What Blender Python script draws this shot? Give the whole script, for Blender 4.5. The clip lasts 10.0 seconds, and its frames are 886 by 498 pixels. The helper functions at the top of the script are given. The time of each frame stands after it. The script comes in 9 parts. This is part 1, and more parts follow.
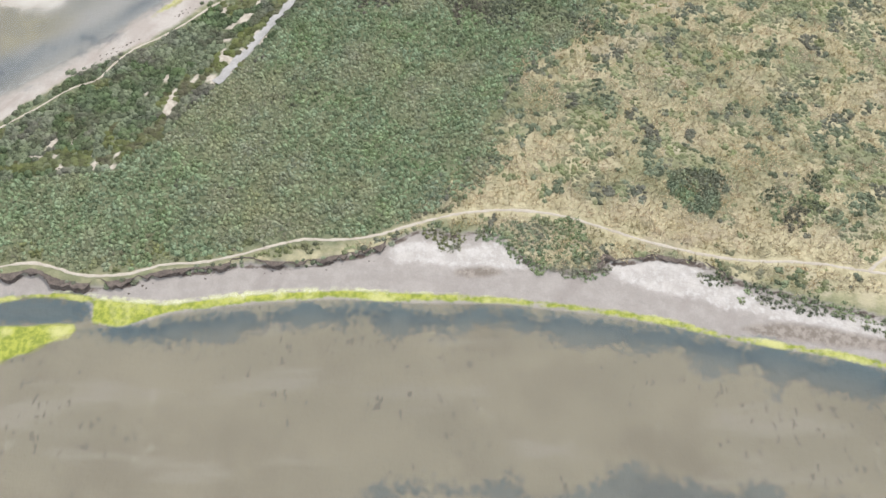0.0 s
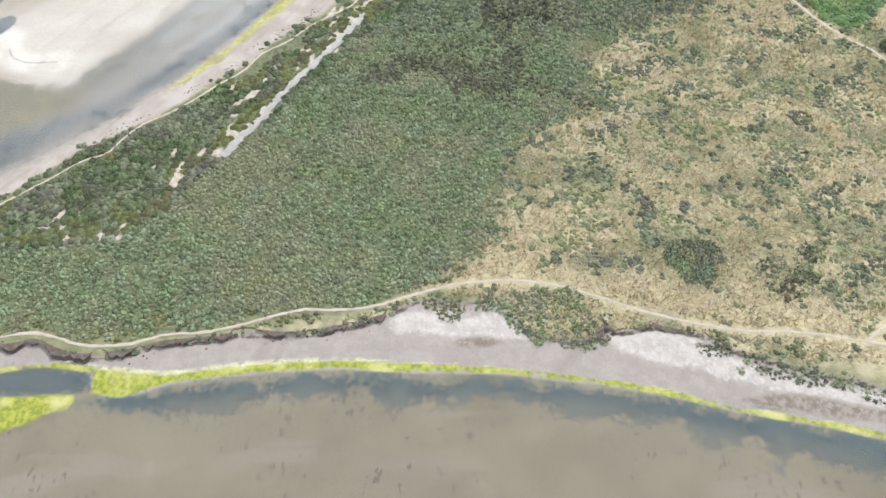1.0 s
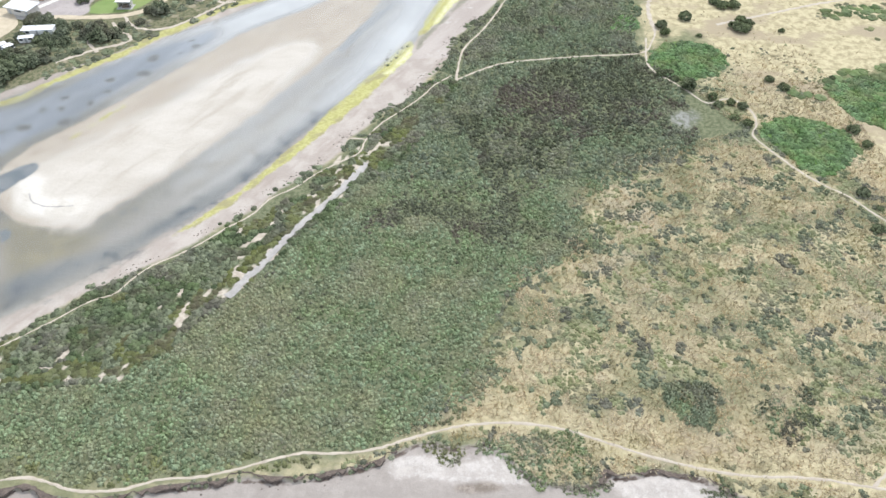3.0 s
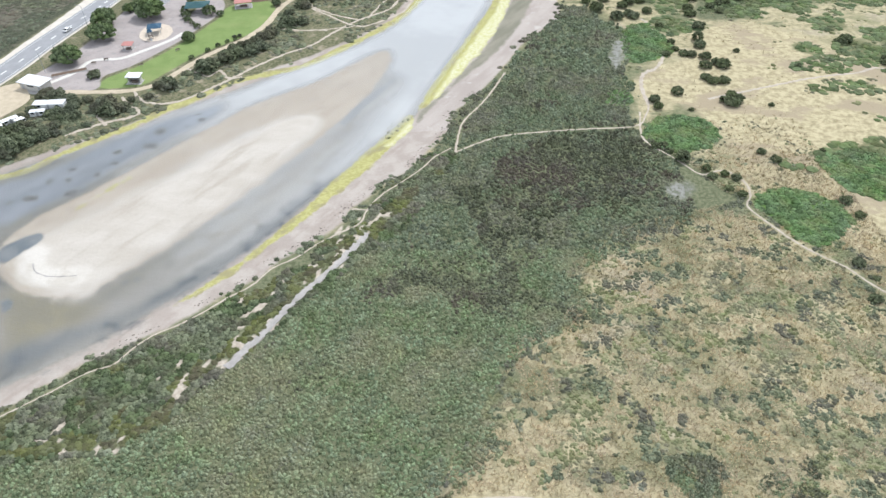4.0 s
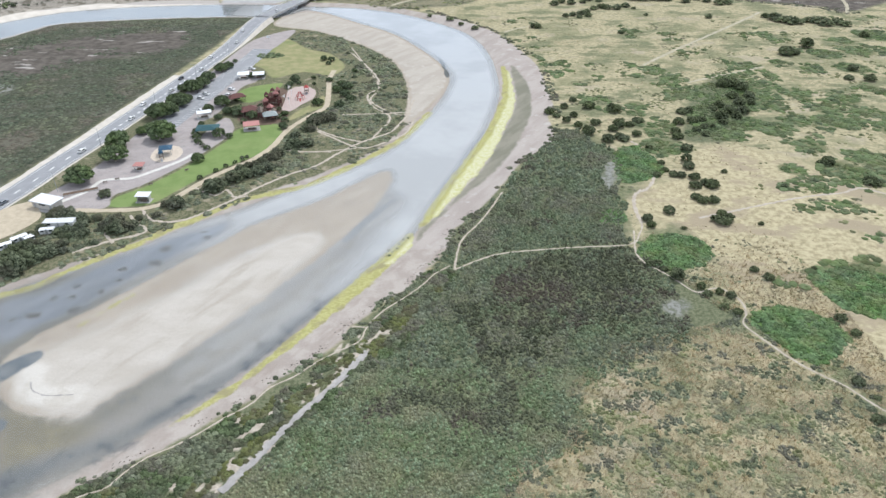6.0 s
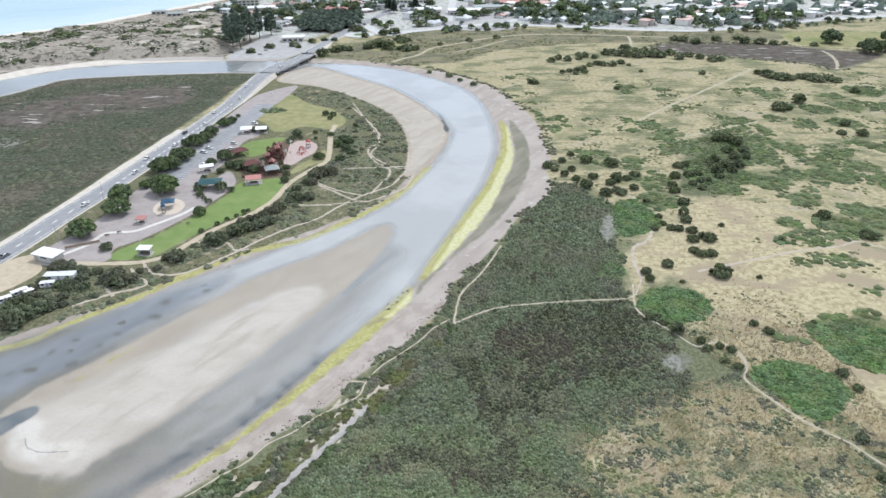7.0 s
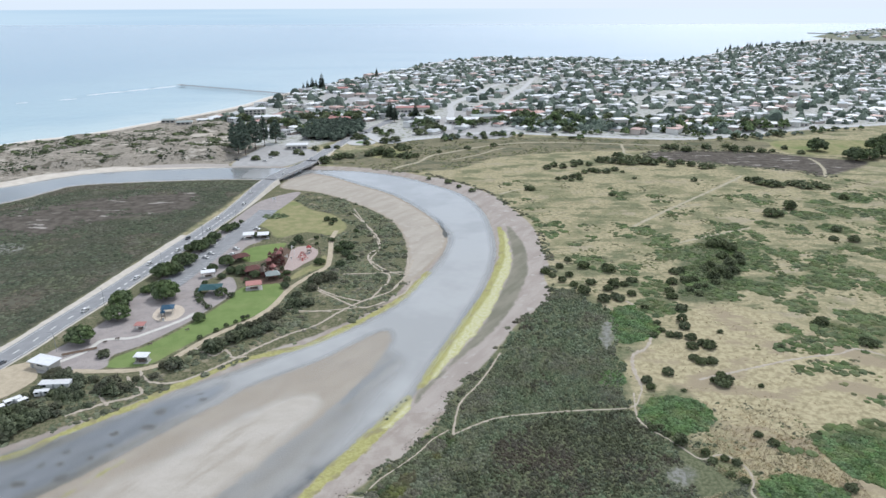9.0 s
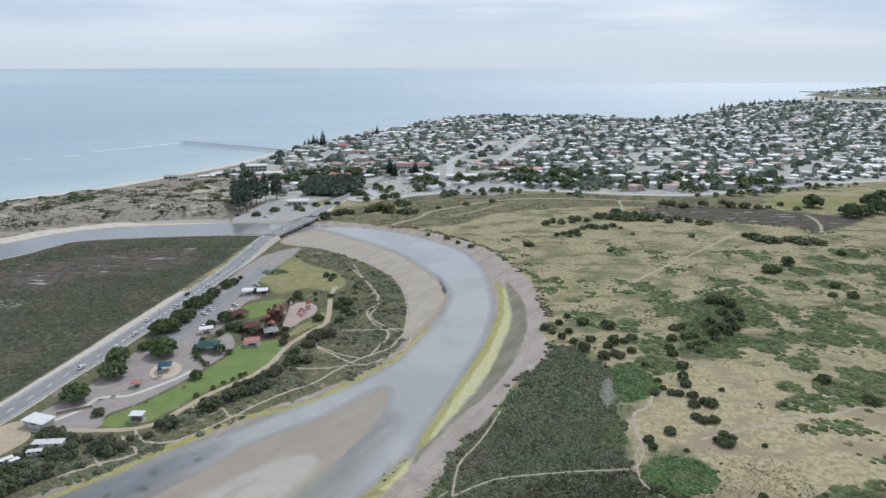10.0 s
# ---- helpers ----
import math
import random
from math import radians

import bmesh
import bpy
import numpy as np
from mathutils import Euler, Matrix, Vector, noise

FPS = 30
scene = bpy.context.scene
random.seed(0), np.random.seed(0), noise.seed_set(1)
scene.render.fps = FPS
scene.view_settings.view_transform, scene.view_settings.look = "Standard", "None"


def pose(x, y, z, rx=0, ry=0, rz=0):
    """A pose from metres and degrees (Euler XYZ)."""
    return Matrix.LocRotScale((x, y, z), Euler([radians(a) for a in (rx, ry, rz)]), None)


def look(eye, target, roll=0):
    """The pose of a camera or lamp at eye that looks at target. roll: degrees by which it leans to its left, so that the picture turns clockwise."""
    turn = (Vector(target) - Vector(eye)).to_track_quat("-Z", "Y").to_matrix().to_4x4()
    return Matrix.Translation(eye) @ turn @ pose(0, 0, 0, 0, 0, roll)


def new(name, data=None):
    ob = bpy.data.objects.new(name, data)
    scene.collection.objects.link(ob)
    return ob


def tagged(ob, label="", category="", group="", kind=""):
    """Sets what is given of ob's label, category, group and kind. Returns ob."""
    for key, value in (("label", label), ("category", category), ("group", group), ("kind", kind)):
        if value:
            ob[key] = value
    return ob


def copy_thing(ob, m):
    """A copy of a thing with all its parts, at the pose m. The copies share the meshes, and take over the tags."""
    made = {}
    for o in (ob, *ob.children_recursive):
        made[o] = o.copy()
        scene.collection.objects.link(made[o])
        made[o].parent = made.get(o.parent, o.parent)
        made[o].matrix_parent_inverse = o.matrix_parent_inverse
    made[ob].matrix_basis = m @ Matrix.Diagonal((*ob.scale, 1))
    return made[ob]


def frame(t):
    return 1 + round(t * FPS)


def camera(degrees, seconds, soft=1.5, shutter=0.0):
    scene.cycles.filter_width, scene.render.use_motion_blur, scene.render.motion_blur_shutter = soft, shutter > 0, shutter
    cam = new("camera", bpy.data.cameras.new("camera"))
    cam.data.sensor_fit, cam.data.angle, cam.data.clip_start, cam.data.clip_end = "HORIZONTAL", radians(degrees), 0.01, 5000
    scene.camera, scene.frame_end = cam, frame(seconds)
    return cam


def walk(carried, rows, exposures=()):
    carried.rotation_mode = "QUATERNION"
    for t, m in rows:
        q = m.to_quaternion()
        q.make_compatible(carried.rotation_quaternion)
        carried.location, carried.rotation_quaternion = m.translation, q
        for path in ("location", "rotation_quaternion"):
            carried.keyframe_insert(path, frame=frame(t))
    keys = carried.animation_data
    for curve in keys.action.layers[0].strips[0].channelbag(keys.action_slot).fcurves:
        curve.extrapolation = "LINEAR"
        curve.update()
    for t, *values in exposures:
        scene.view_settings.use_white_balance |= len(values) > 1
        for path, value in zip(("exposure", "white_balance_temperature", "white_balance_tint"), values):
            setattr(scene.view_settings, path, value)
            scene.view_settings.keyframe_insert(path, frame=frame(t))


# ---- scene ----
cam = camera(64.11, 10.0, soft=1.5)
PATH = [
    (0.0, pose(0.00, 0.00, 120.00, 28.606, 0.604, -0.138)),
    (0.5, pose(0.03, -0.10, 120.89, 31.281, 0.619, -0.152)),
    (1.0, pose(0.00, -0.29, 121.82, 34.010, 0.590, -0.134)),
    (1.5, pose(-0.29, -0.44, 122.80, 36.674, 0.490, -0.142)),
    (2.0, pose(-0.50, -0.58, 123.75, 39.364, 0.403, -0.190)),
    (2.5, pose(-0.60, -0.66, 124.78, 41.974, 0.354, -0.195)),
    (4.0, pose(-0.60, -1.04, 127.34, 49.972, 0.333, -0.237)),
    (4.5, pose(-0.59, -1.21, 128.31, 52.488, 0.319, -0.236)),
    (5.0, pose(-0.60, -1.38, 129.23, 54.717, 0.298, -0.247)),
    (5.5, pose(-0.70, -1.56, 130.15, 56.762, 0.261, -0.271)),
    (7.0, pose(-0.77, -1.95, 132.50, 62.856, 0.185, -0.320)),
    (7.5, pose(-0.81, -2.08, 133.50, 64.819, 0.165, -0.337)),
    (8.0, pose(-0.77, -2.17, 134.36, 66.844, 0.162, -0.348)),
    (8.5, pose(-0.74, -2.26, 135.23, 68.875, 0.150, -0.361)),
    (9.0, pose(-0.80, -2.38, 136.08, 70.896, 0.120, -0.390)),
    (9.5, pose(-0.77, -2.63, 136.84, 73.107, 0.105, -0.416)),
    (10.0, pose(-0.74, -2.87, 137.41, 75.287, 0.079, -0.436)),
]
EXPOSURES = [(0.0, 0.50, 6250, 10), (2.5, 0.62, 6150, 10), (4.0, 0.46, 6100, 10), (5.5, 0.28, 6050, 10), (7.5, 0.17, 5950, 10), (8.5, 0.0, 5960, 10), (9.2, -0.14, 5980, 10), (10.0, -0.40, 6000, 10)]
walk(cam, PATH, EXPOSURES)


# ---- world and sun: a bright overcast day ----
def node(tree, kind, **inputs):
    """A node with some of its sockets filled: a value, or a socket to link from."""
    n = tree.nodes.new(kind)
    for key, value in inputs.items():
        k = key.replace("_", " ")
        sock = n.inputs[int(k[1:])] if k[0] == "i" and k[1:].isdigit() else n.inputs[k]
        if isinstance(value, bpy.types.NodeSocket):
            tree.links.new(value, sock)
        else:
            sock.default_value = value
    return n


def maths(tree, op, a, b=0.0, clamp=False):
    n = node(tree, "ShaderNodeMath", i0=a, i1=b)
    n.operation, n.use_clamp = op, clamp
    return n.outputs[0]


def blend(tree, fac, a, b, how="MIX"):
    n = tree.nodes.new("ShaderNodeMix")
    n.data_type, n.blend_type = "RGBA", how
    for sock, v in ((n.inputs[0], fac), (n.inputs[6], a), (n.inputs[7], b)):
        if isinstance(v, bpy.types.NodeSocket):
            tree.links.new(v, sock)
        elif isinstance(v, tuple):
            sock.default_value = (*v[:3], 1)
        else:
            sock.default_value = v
    return n.outputs[2]


def step(tree, value, low, high):
    n = node(tree, "ShaderNodeMapRange", Value=value, From_Min=low, From_Max=high)
    n.interpolation_type = "SMOOTHSTEP"
    return n.outputs[0]


def grain(tree, coords, scale, detail=4.0, rough=0.55, stretch=None):
    if stretch:
        m = node(tree, "ShaderNodeMapping", Vector=coords, Scale=stretch)
        coords = m.outputs[0]
    return node(tree, "ShaderNodeTexNoise", Vector=coords, Scale=scale, Detail=detail, Roughness=rough).outputs[0]


world = bpy.data.worlds.new("overcast_sky")
scene.world = world
world.use_nodes = True
wt = world.node_tree
wt.nodes.clear()
sky = wt.nodes.new("ShaderNodeTexSky")
sky.sky_type, sky.sun_disc = "NISHITA", False
SUN_HEIGHT, SUN_TURN = radians(50), radians(25)
sky.sun_elevation, sky.sun_rotation = SUN_HEIGHT, SUN_TURN
sky_way = wt.nodes.new("ShaderNodeTexCoord").outputs["Generated"]
sep = node(wt, "ShaderNodeSeparateXYZ", Vector=sky_way)
height = sep.outputs["Z"]
cover = grain(wt, sky_way, 2.6, 5.0, 0.5, (1.0, 1.0, 6.0))
bands = grain(wt, sky_way, 2.0, 3.0, 0.45, (1.0, 1.0, 16.0))
cover = maths(wt, "ADD", maths(wt, "MULTIPLY", cover, 0.6), maths(wt, "MULTIPLY", bands, 0.4))
cloud = blend(wt, step(wt, cover, 0.40, 0.60), (0.77, 0.88, 1.03), (1.12, 1.16, 1.20))
cloud = blend(wt, step(wt, height, 0.0, 0.08), (0.88, 0.96, 1.04), cloud)
cloud = blend(wt, step(wt, height, 0.12, 0.9), cloud, (0.70, 0.73, 0.77))
thin = blend(wt, 0.9, blend(wt, 1.0, sky.outputs[0], (0.1, 0.1, 0.1), "MULTIPLY"), cloud)
# the sea goes on below the horizon, past the far edge of the sheet of water
far_sea = blend(wt, step(wt, grain(wt, sky_way, 2.0, 3.0, 0.5, (1.0, 1.0, 40.0)), 0.4, 0.6), (0.58, 0.74, 0.86), (0.64, 0.79, 0.89))
# paler to the east: the bright sky's sheen on the water, painted in
far_sea = blend(wt, step(wt, sep.outputs["X"], -0.25, 0.35), far_sea, (0.86, 0.94, 1.0))
whole = blend(wt, step(wt, height, -0.0066, -0.0050), far_sea, thin)
back = node(wt, "ShaderNodeBackground", Color=whole, Strength=1.0)
out = wt.nodes.new("ShaderNodeOutputWorld")
wt.links.new(back.outputs[0], out.inputs[0])

sun = new("sun", bpy.data.lights.new("sun", "SUN"))
sun.data.energy, sun.data.angle, sun.data.color = 2.6, radians(9), (1.0, 0.95, 0.88)
sun.matrix_world = look((math.sin(SUN_TURN) * 100, math.cos(SUN_TURN) * 100, math.tan(SUN_HEIGHT) * 100), (0, 0, 0))


# ---- the plan: outlines and lines on the ground, in metres ----
RIVER_SOUTH = [(-126.0, 85.5), (-101.2, 104.2), (-91.9, 111.9), (-81.9, 120.7), (-76.0, 127.6), (-68.3, 135.7), (-60.4, 145.6), (-52.0, 157.6),
    (-43.0, 173.3), (-34.1, 186.6), (-24.4, 202.7), (-14.3, 217.7), (-9.3, 230.2), (-2.1, 251.3), (5.0, 272.7), (13.4, 298.8), (23.7, 336.4), (31.3,
    374.1), (33.8, 414.7), (30.7, 471.1), (18.5, 517.3), (-3.1, 549.4), (-31.8, 579.2), (-62.1, 596.6), (-88, 604), (-113, 608), (-129, 613), (-155, 616),
    (-190, 616), (-224, 612), (-262, 606), (-304.1, 591.2), (-332.2, 563.2), (-348.9, 544.7), (-413.2, 511.2)]
RIVER_NORTH = [(-374.6, 459.6), (-321.7, 499.0), (-305.2, 529.9), (-294.0, 551.3), (-257.9, 562.2), (-209.5, 569.4), (-163.6, 572.8), (-134.4, 568.4),
    (-117.9, 580.4), (-110.5, 592.9), (-91.9, 582.1), (-63.6, 550.2), (-37.6, 521.3), (-21.4, 492.2), (-7.8, 461.9), (1.3, 436.0), (4.7, 417.3), (2.8,
    393.8), (-2.5, 369.0), (-9.9, 347.0), (-24.7, 309.1), (-41.0, 287.2), (-54.0, 273.6), (-66.5, 262.5), (-81.6, 247.7), (-97.7, 234.2), (-109.8, 219.7),
    (-124.8, 206.5), (-137.4, 196.0), (-145.4, 189.5), (-177.4, 156.9)]
INLET = [(-105.1, 52.5), (-84.8, 55.9), (-78.6, 56.5), (-68.7, 55.7), (-66.2, 51.7), (-60.5, 50.0), (-52.1, 52.6), (-41.8, 54.0), (-31.3, 55.0),
    (-20.7, 55.5), (-10.0, 54.7), (0.5, 54.5), (11.1, 54.1), (21.5, 52.8), (31.8, 51.2), (41.9, 49.2), (51.6, 46.5), (61.4, 44.7), (71.0, 42.8), (77.3,
    41.1), (98.5, 36.2)]
SANDBAR = [(-116.8, 139.6), (-125.7, 151.3), (-122.8, 165.4), (-112.8, 178.2), (-103.1, 190.6), (-94.0, 203.2), (-82.7, 219.3), (-73.4, 232.5), (-62.5, 242.6), (-50.8, 252.9), (-40.7, 264.3), (-32.3, 275.0), (-24.1, 282.2), (-23.0, 272.1), (-26.2, 256.5), (-31.5, 239.9), (-39.3, 222.8), (-47.1, 206.6), (-54.0, 196.0), (-60.8, 183.7), (-67.2, 172.9), (-74.4, 161.4), (-82.3, 150.3), (-90.0, 141.1), (-95.5, 134.2), (-106.9, 134.7)]
SANDBAR_PALE = [(-114.9, 145.2), (-117.5, 154.9), (-114.0, 160.8), (-105.8, 169.4), (-97.0, 178.6), (-87.7, 188.8), (-75.1, 204.8), (-63.9, 217.1), (-53.3, 226.2), (-46.5, 222.8), (-50.7, 210.4), (-57.6, 195.1), (-64.3, 183.1), (-70.6, 172.4), (-77.5, 160.9), (-85.5, 150.4), (-91.9, 142.0), (-96.1, 135.5), (-105.3, 137.7)]
POINT_BAR = [(-125.0, 541.7), (-115.5, 580.3), (-93.7, 578.0), (-63.2, 546.4), (-37.4, 518.0), (-21.3, 489.2), (-7.8, 459.2), (0.9, 433.6), (3.2,
    404.2), (-4.1, 372.7), (-11.5, 352.7), (-18.6, 340.8), (-17.9, 374.7), (-22.0, 415.3), (-33.1, 451.6), (-55.7, 486.6), (-89.6, 522.0)]
UPLAND = [(-106.6, 60.8), (-85.0, 60.3), (-79.9, 61.2), (-75.5, 59.3), (-70.3, 58.1), (-65.6, 58.3), (-59.0, 59.3), (-54.1, 60.8), (-44.6, 61.6),
    (-39.5, 62.9), (-29.6, 62.3), (-21.1, 63.8), (-14.7, 65.3), (-9.9, 67.9), (-3.8, 70.0), (0.6, 68.7), (7.3, 69.4), (11.6, 66.9), (14.6, 63.0), (21.9,
    60.6), (28.4, 61.1), (30.1, 63.7), (31.8, 62.3), (36.2, 62.7), (39.5, 63.4), (43.7, 62.5), (48.3, 61.6), (53.3, 58.5), (62.9, 55.5), (70.3, 53.1),
    (78.4, 51.0), (98.6, 44.8)]
TRAIL_SHORE = [(-101.2, 60.8), (-85.7, 62.2), (-79.6, 63.2), (-76.0, 62.1), (-72.2, 60.6), (-66.7, 60.2), (-59.4, 60.8), (-54.5, 62.5), (-46.0, 63.1),
    (-37.7, 65.4), (-28.2, 67.8), (-17.1, 67.6), (-11.7, 69.8), (-6.1, 71.3), (-0.5, 72.9), (6.4, 74.0), (13.2, 74.1), (21.1, 73.1), (28.7, 70.8), (33.9,
    68.2), (42.2, 65.7), (48.3, 63.9), (57.6, 62.4), (68.3, 62.0), (74.2, 60.7), (79.3, 60.1), (82.0, 59.5), (99.5, 56.2)]
TRAIL_SPUR = [(79.3, 60.1), (81.5, 61.5), (83.5, 63.1), (90.7, 66.6)]
ALGAE_NEAR = [(-95.4, 55.3), (-84.9, 56.2), (-74.5, 57.3), (-63.4, 55.7), (-53.6, 54.9), (-42.1, 56.4), (-31.5, 57.3), (-20.8, 57.7), (-10.1, 57.0),
    (0.6, 56.5), (11.2, 55.6), (21.6, 54.4), (32.0, 52.8), (42.1, 50.7), (51.8, 47.5), (61.7, 46.0), (71.4, 44.2), (77.7, 42.5), (89.9, 39.6), (89.3,
    37.8), (77.3, 41.1), (71.0, 42.8), (61.4, 44.7), (51.6, 46.5), (41.9, 49.2), (31.8, 51.2), (21.5, 52.8), (11.1, 54.1), (0.5, 54.5), (-10.0, 54.7),
    (-20.7, 55.5), (-31.3, 55.0), (-41.8, 54.0), (-52.1, 52.6), (-60.5, 50.0), (-66.4, 50.6), (-67.0, 55.1), (-78.5, 56.3), (-84.6, 55.2)]
ALGAE_PATCH = [(-104.2, 50.3), (-83.2, 50.4), (-75.9, 50.7), (-69.6, 50.8), (-69.3, 48.7), (-72.0, 47.6), (-75.5, 45.4), (-81.1, 43.3), (-99.8, 38.4)]
SCRUB_EDGE = [(-17.0, 66.7), (-11.7, 70.4), (-2.7, 73.6), (1.9, 80.2), (6.8, 85.8), (10.9, 94.9), (16.2, 106.4), (18.7, 113.5), (28.8, 119.0), (35.7,
    128.8), (35.7, 139.6), (41.2, 146.4), (54.1, 157.9), (69.5, 162.9), (89.1, 169.1), (92.6, 172.6)]
PALE_GRASS = [(0.7, 73.5), (4.2, 78.1), (12.5, 80.1), (24.0, 78.7), (30.2, 73.3), (35.7, 78.6), (43.8, 73.2), (54.8, 71.9), (61.6, 75.7), (69.2,
    68.0), (85.0, 66.7), (103.7, 64.1), (96.3, 49.8), (79.3, 53.1), (67.5, 59.7), (48.0, 62.7), (33.7, 67.0), (23.2, 71.4), (12.0, 72.8)]
CREEK = [(-51.5, 108.0), (-49.0, 112.5), (-45.3, 118.3), (-42.1, 124.9), (-38.1, 131.9), (-33.8, 138.3), (-29.9, 144.0), (-26.7, 149.8), (-23.5, 155.2), (-22.5, 158.2)]
CREEK_BAND = [(-114, 77), (-100, 79.3), (-93.9, 81.7), (-87.3, 83.1), (-77.9, 83.6), (-69.3, 85), (-66.8, 89.1), (-60.8, 92.1), (-57.5, 99.2), (-51.9, 106.3), (-49.1, 109.2), (-44.8, 115.2), (-40.9, 121.2), (-36.9, 128), (-32.6, 133.6), (-28, 139.5), (-22.7, 147.4), (-17, 154.4), (-10.9, 160.5), (-6.3, 170.9), (0.3, 187.9), (3.9, 200.2), (-5.9, 201), (-11.5, 190.4), (-16.5, 185.7), (-21.2, 179.4), (-24.5, 173.9), (-28.7, 169.1), (-30.1, 162.8), (-35.7, 155.9), (-41.2, 149.9), (-46.4, 145.6), (-48.6, 140.6), (-52.6, 136.8), (-58, 132.2), (-62.3, 127.5), (-66.5, 124.1), (-68.9, 120.9), (-74, 118.1), (-79.6, 113.8), (-85.1, 110.1), (-90.1, 105.3), (-94.8, 100.3), (-99.3, 95.5), (-110.3, 86.5)]
BEACH_SOUTH_VEG = [(-126, 74.5), (-110.3, 86.5), (-99.3, 95.5), (-94.8, 100.3), (-90.1, 105.3), (-85.1, 110.1), (-79.6, 113.8), (-74, 118.1), (-68.9, 120.9), (-66.5, 124.1), (-62.3, 127.5), (-58, 132.2), (-52.6, 136.8), (-48.6, 140.6), (-46.4, 145.6), (-41.2, 149.9), (-35.7, 155.9), (-30.1, 162.8), (-28.7, 169.1), (-24.5, 173.9), (-21.2, 179.4), (-16.5, 185.7), (-11.5, 190.4), (-5.9, 201), (0.5, 213), (4.1, 228.4), (13.1, 242.6), (23.5, 263.4), (35.9, 290.4), (45.2, 302.5), (54.1, 317), (54.6, 345.4), (59.5, 362.1), (59.8, 385.3), (59.5, 434.6), (49.5, 481.8), (36, 521.7), (10.7, 558.5), (-17.8, 589.5), (-42.5, 596.3), (-68, 606)]
TRAIL_WEST = [(-104.3, 89.4), (-98.7, 93.9), (-93.9, 97.7), (-89.0, 101.9), (-84.0, 106.6), (-78.3, 109.3), (-76.7, 112.2), (-74.6, 115.4), (-72.0, 118.4), (-67.8, 120.7), (-64.4, 124.1), (-60.6, 127.3), (-56.1, 131.9), (-51.1, 136.5), (-47.0, 143.1), (-43.8, 146.5), (-39.4, 148.0), (-35.6, 154.6), (-31.2, 157.5), (-26.8, 160.7), (-23.9, 164.5), (-23.3, 170.6), (-20.5, 175.2), (-15.0, 182.2), (-8.3, 189.5), (-4.6, 196.5), (2.2, 203.5)]
TRAIL_BEACHLINK = [(-23.4, 168.9), (-26.9, 169.5), (-29.4, 168.7)]
TRAIL_MARSH = [(3.7, 200.9), (12.7, 207.3), (22.8, 211.7), (43.2, 214.5), (63.7, 216.3), (68.4, 217.0), (73.3, 226.4), (75.3, 232.4), (76.1, 247.5),
    (79.1, 257.4), (84.6, 264.1)]
TRAIL_NORTH = [(3.7, 200.9), (4.9, 211.9), (7.2, 221.8), (15.2, 236.7), (24.4, 259.2)]
TRAIL_EAST = [(71.0, 227.0), (68.1, 210.5), (70.7, 202.6), (76.3, 195.3), (82.0, 186.5), (89.6, 188.8), (93.9, 182.7), (93.8, 175.4), (90.9, 169.9),
    (96.4, 156.7), (101.4, 148.5), (107.1, 143.3), (113.1, 133.3), (124.8, 118.1)]
TRAIL_FAR = [(75.3, 232.4), (76.1, 247.5), (79.1, 257.4), (85.4, 262.5), (90.9, 275.0), (91.7, 292.7), (91.5, 310.3), (84.8, 313.8)]
TRAIL_FAR_EAST = [(98.4, 236.5), (110.7, 240.9), (123.4, 245.5), (144.4, 253.0), (164.7, 257.3), (173.6, 261.3), (179.7, 256.0), (202.2, 243.5)]
REED_ONE = [(69.0, 212.3), (75.8, 222.4), (86.1, 224.9), (93.8, 217.3), (93.6, 208.4), (86.9, 201.7), (79.2, 200.1), (72.0, 204.6)]
REED_TWO = [(93.0, 171.2), (98.9, 176.8), (108.6, 178.1), (115.5, 173.8), (119.4, 166.8), (117.6, 160.3), (111.2, 154.0), (103.6, 150.4), (99.2,
    155.4), (96.2, 163.1)]
REED_THREE = [(123.0, 194.7), (128.7, 199.5), (140.9, 199.3), (150.9, 192.7), (140.7, 170.7), (130.1, 173.6), (123.2, 180.9)]
REED_FOUR = [(83.9, 303.7), (91.2, 306.9), (96.3, 290.8), (96.8, 278.9), (87.4, 270.6), (78.5, 267.9), (75.3, 275.2), (78.7, 297.3)]
REED_FIVE = [(60.3, 240.7), (67.6, 244.3), (70.7, 238.2), (67.1, 231.6), (61.1, 233.9)]
DRY_OPEN = [(119.0, 303.2), (135.7, 306.2), (156.5, 293.0), (170.5, 269.4), (178.4, 253.5), (217.9, 234.1), (145.0, 127.6), (118.6, 140.5), (111.9,
    154.8), (103.4, 165.4), (95.8, 176.9), (95.4, 196.3), (95.0, 212.7), (88.3, 231.3), (78.8, 235.9), (72.3, 240.5), (76.7, 254.9), (86.1, 265.2),
    (100.1, 273.1)]
LAWN_LONG = [(-133.3, 248.9), (-133.3, 257.8), (-125.7, 265.5), (-113.5, 287.8), (-103.3, 316.8), (-101.4, 331.2), (-86.1, 338.5), (-79.1, 327.1),
    (-79.0, 309.6), (-87.7, 295.4), (-99.4, 281.7), (-107.6, 267.9), (-116.3, 251.6), (-124.3, 248.8)]
LAWN_MID = [(-115.4, 383.5), (-110.4, 396.0), (-92.9, 402.8), (-95.5, 386.0), (-100.4, 372.2), (-109.2, 370.5)]
LAWN_TOP = [(-122.6, 446.8), (-122.1, 476.6), (-111.8, 503.8), (-90.3, 476.2), (-72.4, 462.0), (-60.6, 436.1), (-66.2, 418.4), (-84.9, 424.4),
    (-100.3, 413.2), (-109.5, 430.6)]
LAWN_EAST = [(-79.7, 342.3), (-77.4, 354.4), (-70.5, 367.2), (-67.0, 380.8), (-64.2, 376.1), (-63.8, 362.7), (-70.1, 354.3), (-75.8, 344.6)]
